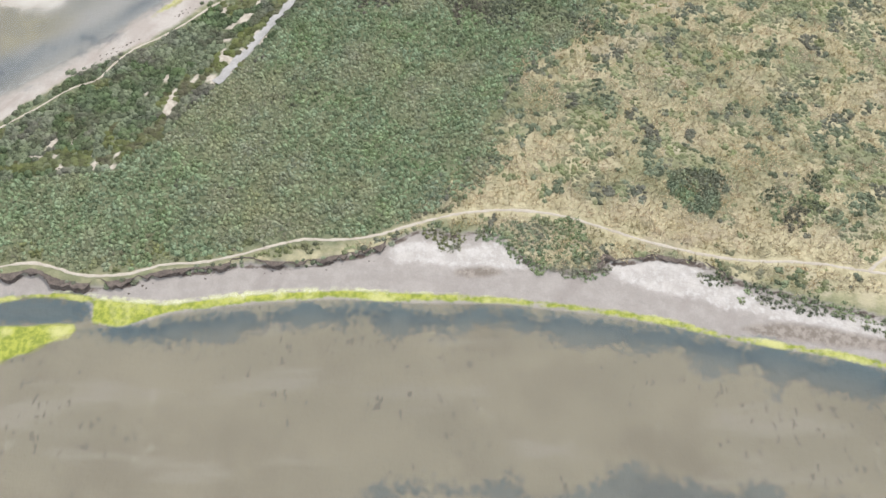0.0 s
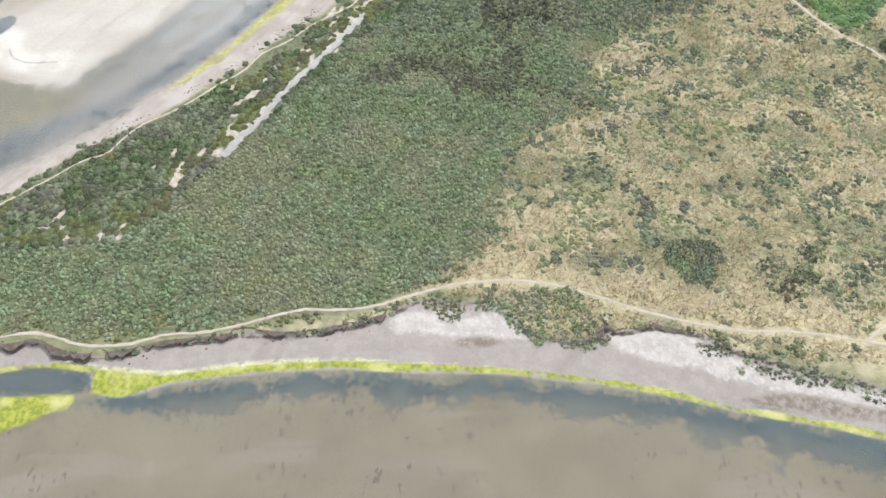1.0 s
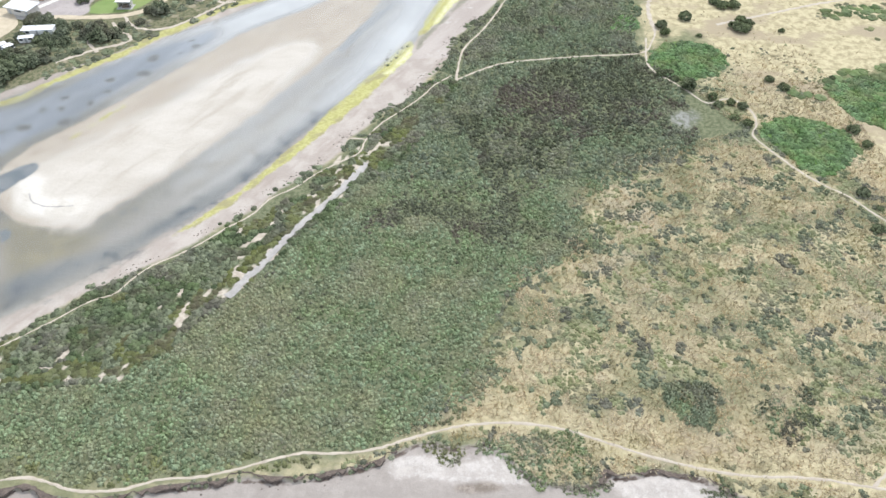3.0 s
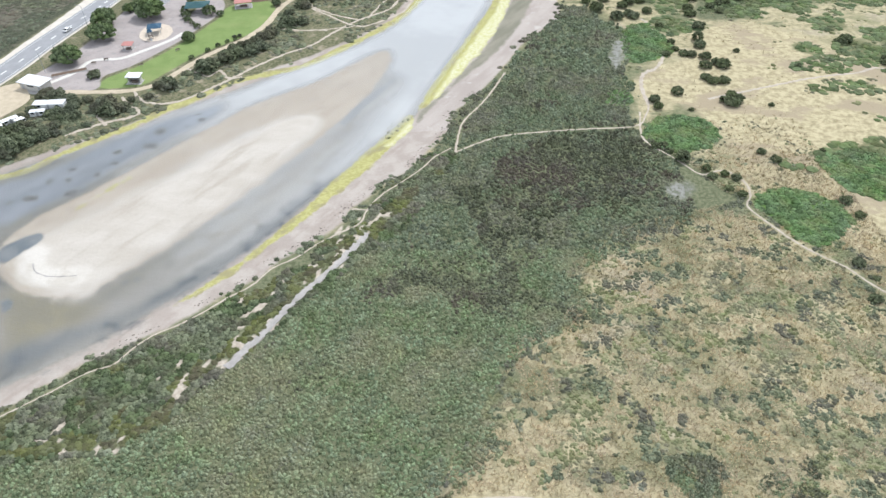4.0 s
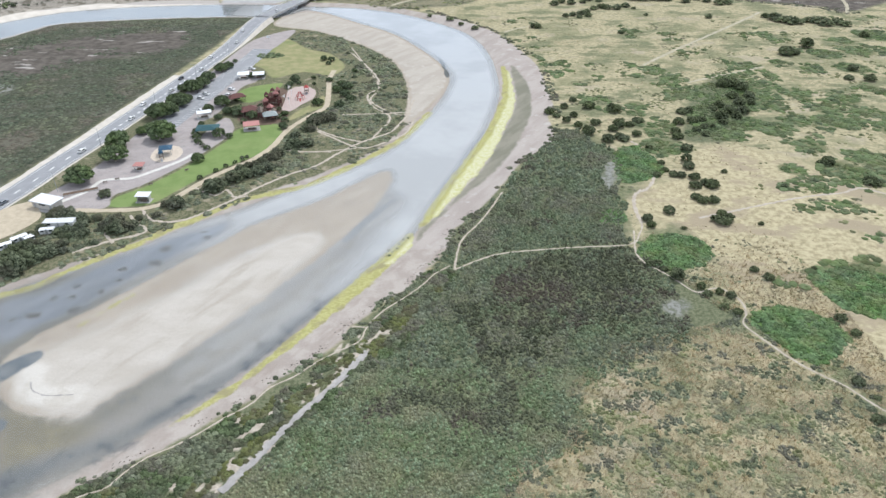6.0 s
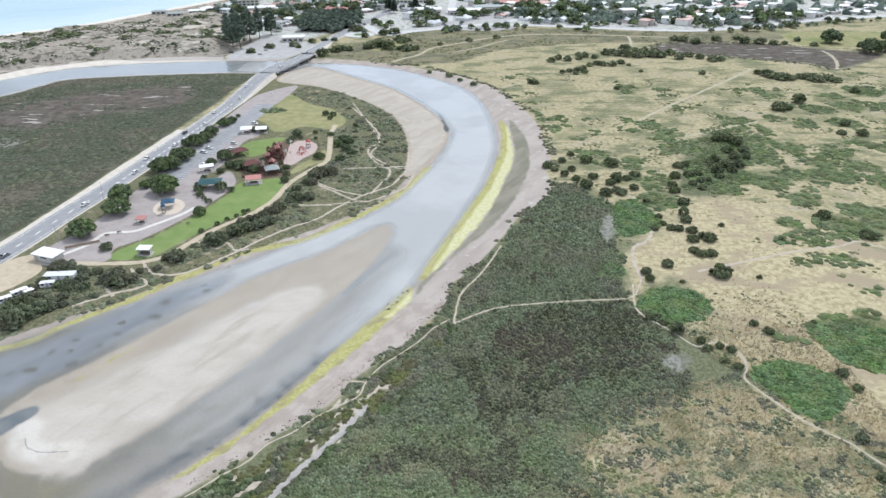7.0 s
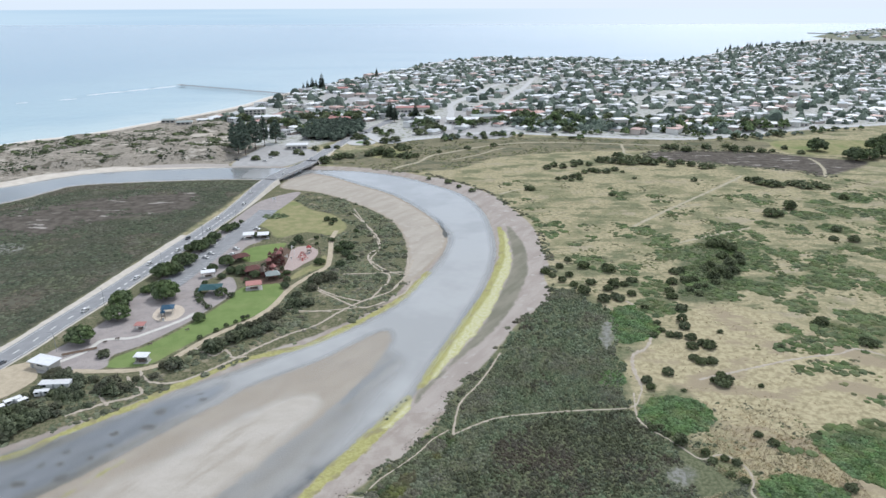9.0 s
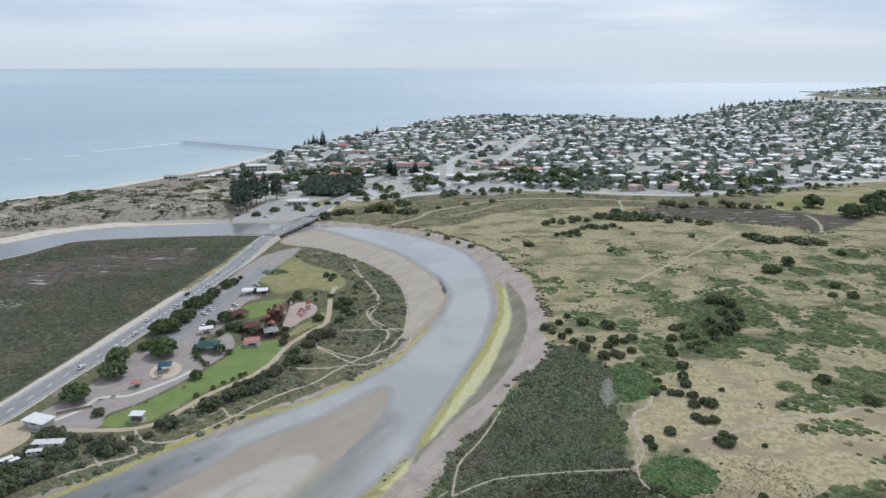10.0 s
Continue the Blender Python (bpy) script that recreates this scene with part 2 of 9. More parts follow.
PARKING = [(-162.9, 257.2), (-157.6, 274.1), (-153.0, 292.7), (-150.7, 317.5), (-147.4, 343.5), (-144.8, 382.2), (-139.8, 434.2), (-134.2, 485.0),
    (-127.3, 506.6), (-106.9, 526.3), (-111.2, 484.5), (-118.9, 458.0), (-118.9, 433.8), (-108.4, 409.3), (-115.2, 396.1), (-117.4, 355.1), (-123.5,
    335.3), (-115.9, 313.5), (-113.9, 302.2), (-117.4, 292.2), (-124.1, 282.1), (-132.2, 273.7), (-136.3, 265.6), (-135.3, 255.3), (-133.4, 248.0),
    (-149.6, 245.3)]
ROAD = [(-192.0, 205.0), (-182.7, 237.0), (-176.4, 263.5), (-172.0, 289.9), (-163.7, 333.7), (-154.8, 393.9), (-143.6, 476.9), (-142.8, 479.8),
    (-139.3, 530.9), (-133.1, 584.7), (-125, 660), (-105, 730), (-84, 795), (-56, 911), (-37, 996)]
VERGE = [(-202.0, 220.3), (-191.4, 252.6), (-185.7, 267.9), (-179.2, 305.8), (-172.3, 356.1), (-162.8, 418.9), (-151.6, 508.6), (-154.3, 491.8),
    (-149.9, 538.1)]
PARK_PATH = [(-145.4, 245.7), (-129.7, 245.5), (-119.1, 246.8), (-111.7, 251.5), (-106.0, 262.6), (-98.3, 277.7), (-87.0, 292.3), (-80.1, 308.2),
    (-76.2, 330.8), (-68.0, 350.2), (-62.3, 362.7), (-63.8, 385.4), (-66.5, 410.6), (-65.9, 427.0)]
PARK_PATH_WEST = [(-154.9, 252.1), (-147.8, 262.1), (-145.0, 272.8), (-133.8, 274.8), (-126.6, 282.1), (-119.5, 291.0), (-114.7, 300.3)]
PARK_TRAIL_A = [(-119.1, 246.8), (-113.5, 238.4), (-106.7, 236.1), (-99.0, 239.1), (-87.1, 252.2), (-74.6, 268.5), (-64.6, 279.5), (-55.9, 287.0),
    (-47.6, 301.2), (-38.3, 313.7), (-25.7, 326.2), (-18.3, 349.3), (-17.9, 353.4), (-30.1, 352.0), (-56.3, 350.0)]
PARK_TRAIL_B = [(-38.3, 313.7), (-49.7, 319.4), (-60.5, 328.3), (-64.1, 334.3)]
PARK_TRAIL_C = [(-34.5, 315.7), (-26.8, 345.4), (-36.8, 362.2), (-41.3, 380.3), (-36.1, 394.7), (-39.3, 415.5), (-50.3, 444.3), (-62.2, 472.5)]
PARK_TRAIL_D = [(-18.3, 349.3), (-18.7, 375.3), (-27.5, 384.8)]
PARK_TRAIL_E = [(-74.8, 308.1), (-66.0, 302.7), (-55.5, 302.6), (-47.6, 301.2)]
MUD_WEST = [(-289.5, 464.7), (-265.4, 485.7), (-239.8, 500.6), (-221.2, 516.6), (-198.5, 524.7), (-184.2, 507.9), (-185.9, 477.4), (-215.7, 463.8),
    (-236.5, 450.7), (-260.2, 432.4), (-278.3, 438.7)]
MUD_EAST = [(206, 674), (252, 679), (290, 676), (324, 664), (344, 651), (369, 638), (387, 623), (347.4, 588.9), (319.2, 572.4), (309.6, 591.6), (281,
    605), (243, 625), (216, 635), (198, 645)]
DUNE = [(-425.3, 527.6), (-369.5, 579.5), (-335, 605), (-291, 615), (-233, 639), (-200, 651), (-206, 754), (-264, 872), (-312, 811), (-361, 774),
    (-402, 734), (-435, 689), (-493, 618)]
COAST = [(-540, 614), (-496, 657), (-456, 724), (-438, 756), (-412, 776), (-381, 820), (-343, 897), (-307, 967), (-280, 1042), (-266, 1130), (-242,
    1191), (-217, 1268), (-171, 1386), (-93, 1569), (-21, 1771), (68, 1901), (191, 1939), (340, 1914), (475, 1851), (574, 1792), (715, 1990), (825, 2157),
    (974, 2353), (1211, 2586), (1502, 2917), (1736, 3227), (1992, 3612), (2229, 3921), (2790, 4492), (4284, 5920)]
CARPARK_TOWN = [(-185, 619), (-187, 645), (-182, 683), (-177, 709), (-155, 718), (-132, 699), (-119, 682), (-122, 655), (-128, 635), (-136, 620),
    (-155, 616), (-170, 616)]
SHOP_SQUARE = [(-1, 768), (-4, 855), (18, 940), (41, 950), (74, 880), (82, 785), (63, 750)]
FORESHORE_SQUARE = [(-173, 999), (-175, 1253), (-72, 1190), (-48, 1092), (-93, 997), (-133, 943)]
DUNE_TRACK = [(-267, 798), (-248, 762), (-225, 716), (-210, 689)]
LAWN_TOWN = [(348, 729), (422, 735), (462, 721), (403, 669), (359, 659), (334, 675)]
LAWN_ROUND = [(-69, 665), (-54, 692), (-44, 710), (-27, 698), (-34, 670), (-51, 649)]
MAIN_ROAD = [(-84, 795), (-57, 729), (-34, 742), (2, 762), (54, 786), (116, 774), (175, 759), (216, 748), (282, 747), (406, 799), (468, 818), (539,
    838)]
STREET_A = [(9, 806), (16, 940), (20, 1025), (71, 1188), (108, 1294)]
STREET_B = [(84, 1006), (111, 1110), (149, 1247), (183, 1397)]
STREET_C = [(418, 799), (487, 893), (560, 986), (679, 1152), (767, 1281)]
STREET_D = [(-181, 1048), (-153, 1087), (-109, 1086)]
FIELD_TRACK = [(125.4, 433.8), (153.6, 466.1), (191.3, 506.4), (236.4, 555.5), (253.8, 575.3)]
FIELD_TRACK_B = [(-41, 605), (-31, 619), (-19, 633), (-8, 661), (13, 680), (48, 709), (91, 727), (132, 726), (178, 719), (222, 709), (242, 700)]
SCRUB_NORTH_EDGE = [(67.3, 215.8), (70.1, 233.8), (70.3, 255.0), (77.7, 297.3), (74.0, 310.5), (65.9, 326.2), (57.1, 330.1)]
BRIDGE = [(-137.6, 543.6), (-133.4, 562.9), (-123.2, 596.6), (-116, 620), (-113, 642)]
ROAD_TOWN = [(-110, 686), (-104, 716), (-97, 745), (-86, 783), (-71, 838), (-55, 895), (-35, 961)]
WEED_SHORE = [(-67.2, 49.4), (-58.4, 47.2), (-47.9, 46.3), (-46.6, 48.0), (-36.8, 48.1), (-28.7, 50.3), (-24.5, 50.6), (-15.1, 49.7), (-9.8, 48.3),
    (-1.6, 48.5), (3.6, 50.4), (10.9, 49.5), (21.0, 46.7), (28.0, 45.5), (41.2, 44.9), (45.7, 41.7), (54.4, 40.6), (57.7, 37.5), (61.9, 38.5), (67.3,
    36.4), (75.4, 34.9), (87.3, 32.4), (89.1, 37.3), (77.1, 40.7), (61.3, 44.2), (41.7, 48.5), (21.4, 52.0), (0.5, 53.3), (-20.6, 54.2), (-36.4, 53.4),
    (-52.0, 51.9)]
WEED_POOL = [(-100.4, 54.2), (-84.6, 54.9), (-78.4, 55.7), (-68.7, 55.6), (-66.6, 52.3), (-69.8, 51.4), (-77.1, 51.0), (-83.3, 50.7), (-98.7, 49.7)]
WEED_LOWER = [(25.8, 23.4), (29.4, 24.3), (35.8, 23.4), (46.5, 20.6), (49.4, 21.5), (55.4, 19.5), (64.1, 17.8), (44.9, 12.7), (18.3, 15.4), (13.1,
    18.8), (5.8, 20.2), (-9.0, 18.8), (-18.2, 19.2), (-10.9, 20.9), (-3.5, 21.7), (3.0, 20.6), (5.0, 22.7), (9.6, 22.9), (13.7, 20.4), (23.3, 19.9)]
WEED_NORTH = [(-142.6, 184.6), (-134.0, 189.3), (-126.4, 197.6), (-115.9, 210.1), (-104.1, 222.4), (-93.9, 229.7), (-83.0, 237.0), (-84.0, 228.3), (-96.4, 210.9), (-104.5, 200.1), (-110.3, 190.0), (-118.1, 178.2), (-125.4, 171.0), (-131.6, 162.8)]
WEED_SOUTH = [(-102.9, 106.3), (-95.5, 112.9), (-85.2, 121.0), (-77.5, 127.1), (-69.4, 133.7), (-62.5, 141.3), (-56.7, 149.3), (-50.5, 158.5), (-42.7, 171.5), (-34.3, 188.2), (-38.6, 186.0), (-46.6, 174.4), (-53.1, 163.3), (-59.2, 153.5), (-66.5, 144.7), (-73.4, 137.0), (-81.0, 128.7), (-90.3, 123.3), (-99.4, 118.3), (-106.6, 113.6)]
ALGAE_NORTH = [(-162.6, 174.9), (-144.2, 188.8), (-135.8, 193.8), (-131.5, 200.5), (-124.9, 207.2), (-118.2, 214.9), (-110.6, 221.5), (-103.7, 231.8),
    (-95.4, 239.7), (-86.8, 249.0), (-77.4, 257.2), (-58.0, 268.2), (-45.4, 282.0), (-27.2, 306.4), (-17.4, 323.5), (-6.7, 354.3)]
ALGAE_BAR = [(-112.0, 171.8), (-106.8, 180.5), (-101.0, 189.3)]
MUDFLAT = [(43.4, 435.9), (48.0, 417.0), (50.0, 388.2), (48.2, 364.5), (44.6, 343.1), (39.6, 323.9), (32.8, 303.0), (24.8, 284.3), (16.3, 268.5), (9.2, 258.0), (2.8, 247.3), (-2.8, 235.9), (-8.1, 225.3), (-10.0, 219.3), (-8.8, 229.5), (-1.8, 241.7), (8.9, 264.3), (17.0, 281.4), (25.1, 306.4), (31.8, 331.5), (37.4, 351.5), (41.0, 373.8), (42.2, 403.9)]
WHITE_SAND = [(30.7, 61.9), (36.2, 62.6), (43.8, 62.4), (48.0, 60.1), (53.0, 56.7), (62.3, 53.4), (78.1, 49.6), (89.9, 46.5), (88.7, 44.1), (68.8,
    48.7), (56.7, 51.7), (47.1, 54.2), (40.3, 56.2), (32.4, 58.8)]
WHITE_SAND_B = [(-11.5, 66.1), (-3.8, 67.5), (3.9, 66.3), (9.5, 67.2), (15.1, 61.5), (7.0, 61.5), (-1.6, 62.1), (-10.3, 63.4)]
WRACK = [(53.0, 48.9), (62.5, 49.9), (72.3, 48.1), (78.8, 46.7), (91.0, 43.4), (90.2, 41.1), (78.0, 44.1), (69.5, 45.4), (61.7, 46.6)]
WRACK_B = [(1.1, 61.0), (6.0, 61.8), (10.3, 61.2), (9.2, 59.8), (3.8, 59.6)]
SHRUB_PATCH = [(4.5, 69.4), (9.7, 71.4), (18.7, 72.1), (25.4, 71.4), (27.2, 68.3), (30.2, 62.3), (29.2, 59.4), (22.8, 59.1), (16.6, 61.2), (13.6,
    63.5), (10.5, 66.6)]
SHRUB_PATCH_B = [(-4.7, 70.2), (-0.5, 70.7), (6.2, 69.0), (8.6, 68.7), (7.4, 66.5), (3.9, 67.0), (0.4, 66.3), (-3.2, 66.3)]
DUNE_SHRUBS = [(46.0, 61.8), (50.1, 61.0), (53.8, 59.1), (63.5, 55.5), (71.3, 53.4), (79.8, 51.3), (92.0, 47.4), (91.1, 44.7), (78.7, 47.5), (70.6,
    50.7), (60.7, 52.1), (53.2, 56.1), (47.1, 58.3)]
BIG_BUSH = [(44.0, 79.4), (47.0, 83.3), (51.3, 84.2), (55.2, 82.1), (56.0, 77.9), (53.8, 74.0), (49.7, 72.7), (46.9, 75.1)]
DARK_BUSHES = [(61.7, 72.8), (65.1, 76.7), (68.9, 79.4), (69.9, 77.4), (72.9, 79.4), (77.3, 83.5), (76.2, 78.0), (71.2, 72.7), (67.5, 68.4), (64.0,
    69.6)]
DARK_ZONE = [(21.3, 165.3), (20.6, 183.6), (30.2, 199.1), (48.9, 209.7), (67.0, 207.1), (69.6, 189.1), (68.5, 172.9), (54.2, 167.6), (43.0, 169.1),
    (33.7, 159.9), (22.2, 156.7)]
DARK_FOLD = [(7.9, 177.9), (11.7, 162.8), (15.1, 149.0), (15.7, 135.4), (11.5, 131.6), (16.5, 130.1), (24.3, 129.0), (29.7, 126.5), (33.8, 119.9)]
DARK_FOLD_B = [(-14.6, 133.5), (-4.5, 140.0), (5.8, 133.3), (14.2, 129.1)]
HEATH_FAR = [(-98, 625), (-83, 670), (-45, 732), (15, 754), (107, 756), (214, 741), (330, 730), (325, 693), (253, 682), (198, 683), (124, 678), (55,
    652), (22, 611), (-8.1, 595.9), (-37.3, 591.9), (-68, 610)]
SALT_PAN = [(-282.3, 399.3), (-265.2, 404.4), (-250.3, 402.1), (-245.0, 393.8), (-251.0, 386.0), (-271.4, 382.3)]
THICKET = [(116.2, 320.3), (138.8, 377.0), (165.3, 414.7), (175.8, 411.3), (171.2, 376.4), (157.0, 342.3), (138.1, 313.0), (121.1, 309.8)]
BARE_LINE = [(-52.2, 110.1), (-58.0, 106.1), (-60.3, 100.6), (-61.6, 94.7), (-67.4, 88.6), (-70.4, 86.4), (-83.4, 85.6), (-95.0, 84.4), (-112.1,
    82.7)]
BARE_POND = [(68.7, 179.5), (72.7, 182.4), (77.1, 180.5), (75.6, 175.9), (70.2, 174.3)]
BARE_PATCH = [(67.6, 271.9), (74.0, 289.3), (77.2, 288.0), (73.6, 270.8), (68.8, 261.2)]
PARK_TRAIL_I = [(-60.5, 477.6), (-43.8, 425.1), (-35.8, 392.3), (-39.1, 372.9), (-28.3, 355.0), (-19.0, 350.6), (-15.2, 372.6)]
PARK_TRAIL_J = [(-61.9, 327.7), (-50.5, 316.8), (-38.4, 306.5), (-28.2, 313.1), (-17.9, 327.1), (-14.3, 346.5)]
PARK_TRAIL_K = [(-72.6, 303.7), (-59.1, 302.2), (-46.2, 304.7), (-38.4, 306.5)]
PARKING_EDGE = [(-134.8, 247.0), (-135.3, 251.8), (-134.6, 259.9), (-126.9, 267.6), (-114.8, 290.3), (-104.6, 319.6), (-104.0, 332.7), (-112.3,
    346.8), (-118.2, 317.0), (-122.0, 291.0), (-133.0, 275.9), (-137.6, 259.9)]
PARK_TRAIL_F = [(-121.7, 241.4), (-116.0, 233.7), (-110.6, 228.9), (-114.1, 226.0), (-118.6, 224.0), (-124.2, 220.0), (-128.6, 216.1), (-136.0,
    210.5)]
PARK_TRAIL_G = [(-127.8, 231.2), (-123.8, 224.0), (-120.2, 220.4)]
PARK_TRAIL_H = [(-104.3, 266.0), (-98.0, 260.7), (-91.4, 258.0), (-90.0, 263.2), (-83.8, 255.4), (-79.8, 257.9)]
SHOAL = [(-94.3, 112.2), (-75.5, 127.7), (-68.2, 140.0), (-61.1, 152.6), (-53.2, 167.0), (-44.5, 185.6), (-36.3, 207.3), (-28.6, 231.0), (-21.4,
    254.1), (-28.3, 254.1), (-38.2, 222.8), (-53.3, 193.6), (-65.0, 167.1), (-81.3, 143.3), (-95.4, 131.3), (-114.8, 135.3), (-126.3, 125.9), (-128.1,
    112.5)]
FIELD_TRACK_C = [(12, 643), (35, 663), (52, 685), (66, 699)]
FIELD_TRACK_D = [(186, 716), (182, 689), (179, 667), (192, 661), (209, 683)]
FIELD_TRACK_E = [(45.1, 516.5), (53.7, 524.9), (65.6, 533.6), (70.7, 538.9)]
FIELD_TRACK_F = [(343, 643), (341, 623), (332.4, 595.6), (317.3, 564.3)]
FIELD_TRACK_G = [(143.4, 399.6), (165.1, 412.3), (187.2, 423.5), (201.0, 430.5)]
BAR_RIDGE = [(-114.3, 146.7), (-112.2, 143.5), (-108.5, 141.6), (-104.6, 141.3), (-100.1, 141.5)]
POOL = [(-126.7, 153.2), (-123.6, 156.7), (-118.8, 160.5), (-116.3, 158.7), (-116.9, 154.9), (-119.9, 150.7), (-123.0, 146.0)]
POOL_B = [(-116.5, 133.1), (-114.2, 132.7), (-112.2, 131.0), (-112.5, 128.6), (-113.6, 127.4)]
SHALLOWS_BROWN = [(-116.5, 133.1), (-110.6, 136.2), (-98.7, 133.0), (-89.7, 128.8), (-91.6, 122.9), (-98.4, 119.2), (-107.2, 114.8)]
SCUM_BEND = [(36.9, 436.0), (36.2, 409.4), (33.5, 378.6), (27.4, 351.7), (21.8, 327.8), (15.2, 308.6), (8.5, 290.5), (3.2, 275.8), (-1.8, 259.7), (-5.6, 248.3), (-8.3, 238.2), (-9.7, 231.6), (-6.7, 233.8), (-1.8, 241.7), (2.8, 252.1), (9.0, 264.8), (15.7, 279.7), (21.8, 296.6), (26.9, 313.2), (32.1, 335.3), (36.8, 351.5), (40.4, 373.8), (41.1, 398.6), (41.0, 420.6), (39.4, 436.0)]
SCUM_LOWER = [(-10.9, 224.4), (-11.7, 216.4), (-16.0, 209.9), (-20.3, 200.5), (-25.3, 191.3), (-31.6, 180.3), (-37.4, 170.9), (-44.1, 159.2), (-50.6, 150.5), (-56.4, 141.2), (-62.3, 134.7), (-69.4, 128.6), (-75.3, 125.7), (-71.3, 130.2), (-65.9, 136.9), (-60.2, 144.2), (-54.2, 152.5), (-48.0, 162.7), (-41.4, 174.4), (-35.8, 185.9), (-29.6, 197.1), (-24.6, 206.3), (-19.3, 216.5), (-15.3, 225.7), (-12.1, 228.6)]
WEED_BEND = [(23.4, 335.5), (17.8, 322.7), (13.3, 313.4), (8.8, 302.0), (4.5, 284.5), (-0.6, 270.3), (-4.1, 257.2), (-1.8, 258.7), (3.6, 275.8), (8.5, 290.5), (15.2, 308.6)]
WEED_STREAK = [(-38.5, 225.7), (-29.6, 243.0), (-19.5, 261.5), (-14.6, 268.8), (-15.9, 261.4), (-23.0, 243.8), (-30.5, 229.7), (-35.7, 219.6)]
BAR_TIP = [(-49.2, 262.8), (-44.2, 270.3), (-40.0, 276.3), (-34.4, 281.4), (-28.9, 284.9), (-24.8, 288.5)]
POINT_EDGE = [(-19.2, 503.6), (-9.1, 486.6), (-1.9, 462.4), (1.7, 436.6), (4.0, 415.4)]
OLIVE_PATCH = [(-22.6, 156.9), (-21.9, 163.2), (-16.3, 173.8), (-9.0, 182.1), (-7.8, 177.8), (-12.0, 169.6), (-15.9, 164.4), (-19.4, 155.7)]
WEED_CLUMPS = [(-100.1, 217.5, 2.4, 2.4), (-101.4, 208.0, 3.9, 2.6), (-110.8, 204.1, 1.6, 1.5), (-109.1, 197.4, 1.5, 1.4), (-112.7, 190.7, 1.5, 1.7), (-117.4, 180.6, 2.2, 2.2), (-121.1, 187.2, 1.8, 1.6), (-126.5, 187.0, 1.5, 1.6), (-87.4, 225.4, 2.1, 1.7), (-128.5, 177.7, 2.5, 1.8), (-134.5, 175.4, 1.6, 1.5), (-122.3, 173.8, 1.6, 1.2)]
FIELD_BUSHES_A = [(71, 369, 3.3), (65, 359, 2.8), (68, 346, 3.2), (63, 338, 2.3), (68, 332, 2.7), (71, 322, 3.4), (77, 335, 2.7), (78, 359, 4.1), (90,
    353, 3.6), (79, 313, 3.7), (88, 332, 3.8), (84, 326, 2.6), (87, 314, 2.9), (94, 333, 2.7), (99, 338, 2.7), (94, 320, 2.6), (85, 317, 2.6), (125, 350,
    2.8), (129, 352, 2.8), (119, 335, 3.1), (127, 338, 3.1), (132, 339, 2.7), (130, 329, 2.3), (125, 325, 2.2), (128, 320, 2.6), (134, 329, 1.9), (143,
    343, 3.5), (141, 334, 2.7), (114, 323, 3.0), (113, 316, 2.9)]
FIELD_BUSHES_B = [(161, 393, 4.0), (166, 392, 4.4), (169, 386, 3.9), (169, 374, 3.8), (160, 374, 3.8), (159, 362, 3.7), (148, 360, 3.3), (150, 351,
    3.6), (157, 351, 3.6), (166, 363, 2.9), (151, 343, 3.1), (143, 355, 2.8), (113, 302, 2.8), (109, 289, 3.1), (108, 282, 2.7), (96, 303, 2.1), (97, 286,
    2.0), (97, 279, 1.7), (92, 274, 2.0), (99, 274, 2.0), (102, 273, 2.3), (107, 271, 2.3), (105, 263, 2.5), (110, 266, 2.6), (112, 263, 2.9), (102, 253,
    2.5), (104, 250, 2.8), (108, 250, 2.8), (122, 277, 1.3), (142, 263, 1.6)]
FIELD_BUSHES_C = [(88, 241, 2.5), (78, 235, 2.2), (78, 230, 2.2), (108, 239, 2.4), (104, 234, 2.6), (106, 232, 2.9), (109, 235, 2.3), (245, 473, 5.7),
    (224, 456, 5.5), (230, 457, 4.0), (297, 499, 3.8), (239, 404, 3.1), (250, 402, 4.0), (179, 265, 3.2), (181, 264, 2.6), (171, 286, 3.1), (168, 286,
    2.0), (250, 422, 3.3), (90, 228, 1.1), (120, 231, 1.1), (56, 351, 2.8), (59, 346, 2.4)]
FIELD_BUSHES_D = [(105, 199, 1.7), (108, 194, 2.1), (121, 171, 2.0), (122, 164, 1.6), (112, 143, 2.2), (110, 129, 1.9), (71, 203, 1.9), (74, 204,
    1.5), (75, 200, 1.7), (78, 195, 2.4), (84, 189, 1.7), (85, 185, 1.6), (89, 186, 1.6), (92, 184, 1.6), (88, 178, 1.6), (91, 175, 1.8), (114, 137, 1.0),
    (126, 200, 1.0)]
FAR_BUSHES_A = [(94, 603, 2.9), (101, 612, 1.8), (108, 607, 3.3), (121, 626, 2.6), (125, 622, 3.3), (119, 611, 2.2), (133, 616, 2.6), (147, 631, 3.8),
    (153, 636, 3.4), (155, 626, 3.7), (167, 648, 3.9), (163, 623, 4.7), (173, 635, 3.8), (182, 640, 3.4), (181, 622, 3.7), (171, 618, 3.7), (131, 591,
    3.2), (135, 588, 2.8), (142, 587, 3.2), (151, 596, 2.8), (115, 573, 3.1), (110, 571, 2.4), (103, 566, 2.4), (97, 562, 2.0), (107, 558, 2.0), (115,
    563, 2.3), (123, 586, 2.4), (156, 588, 1.7), (70, 529, 3.2), (129, 511, 2.1), (160, 565, 1.7), (49, 753, 2.6)]
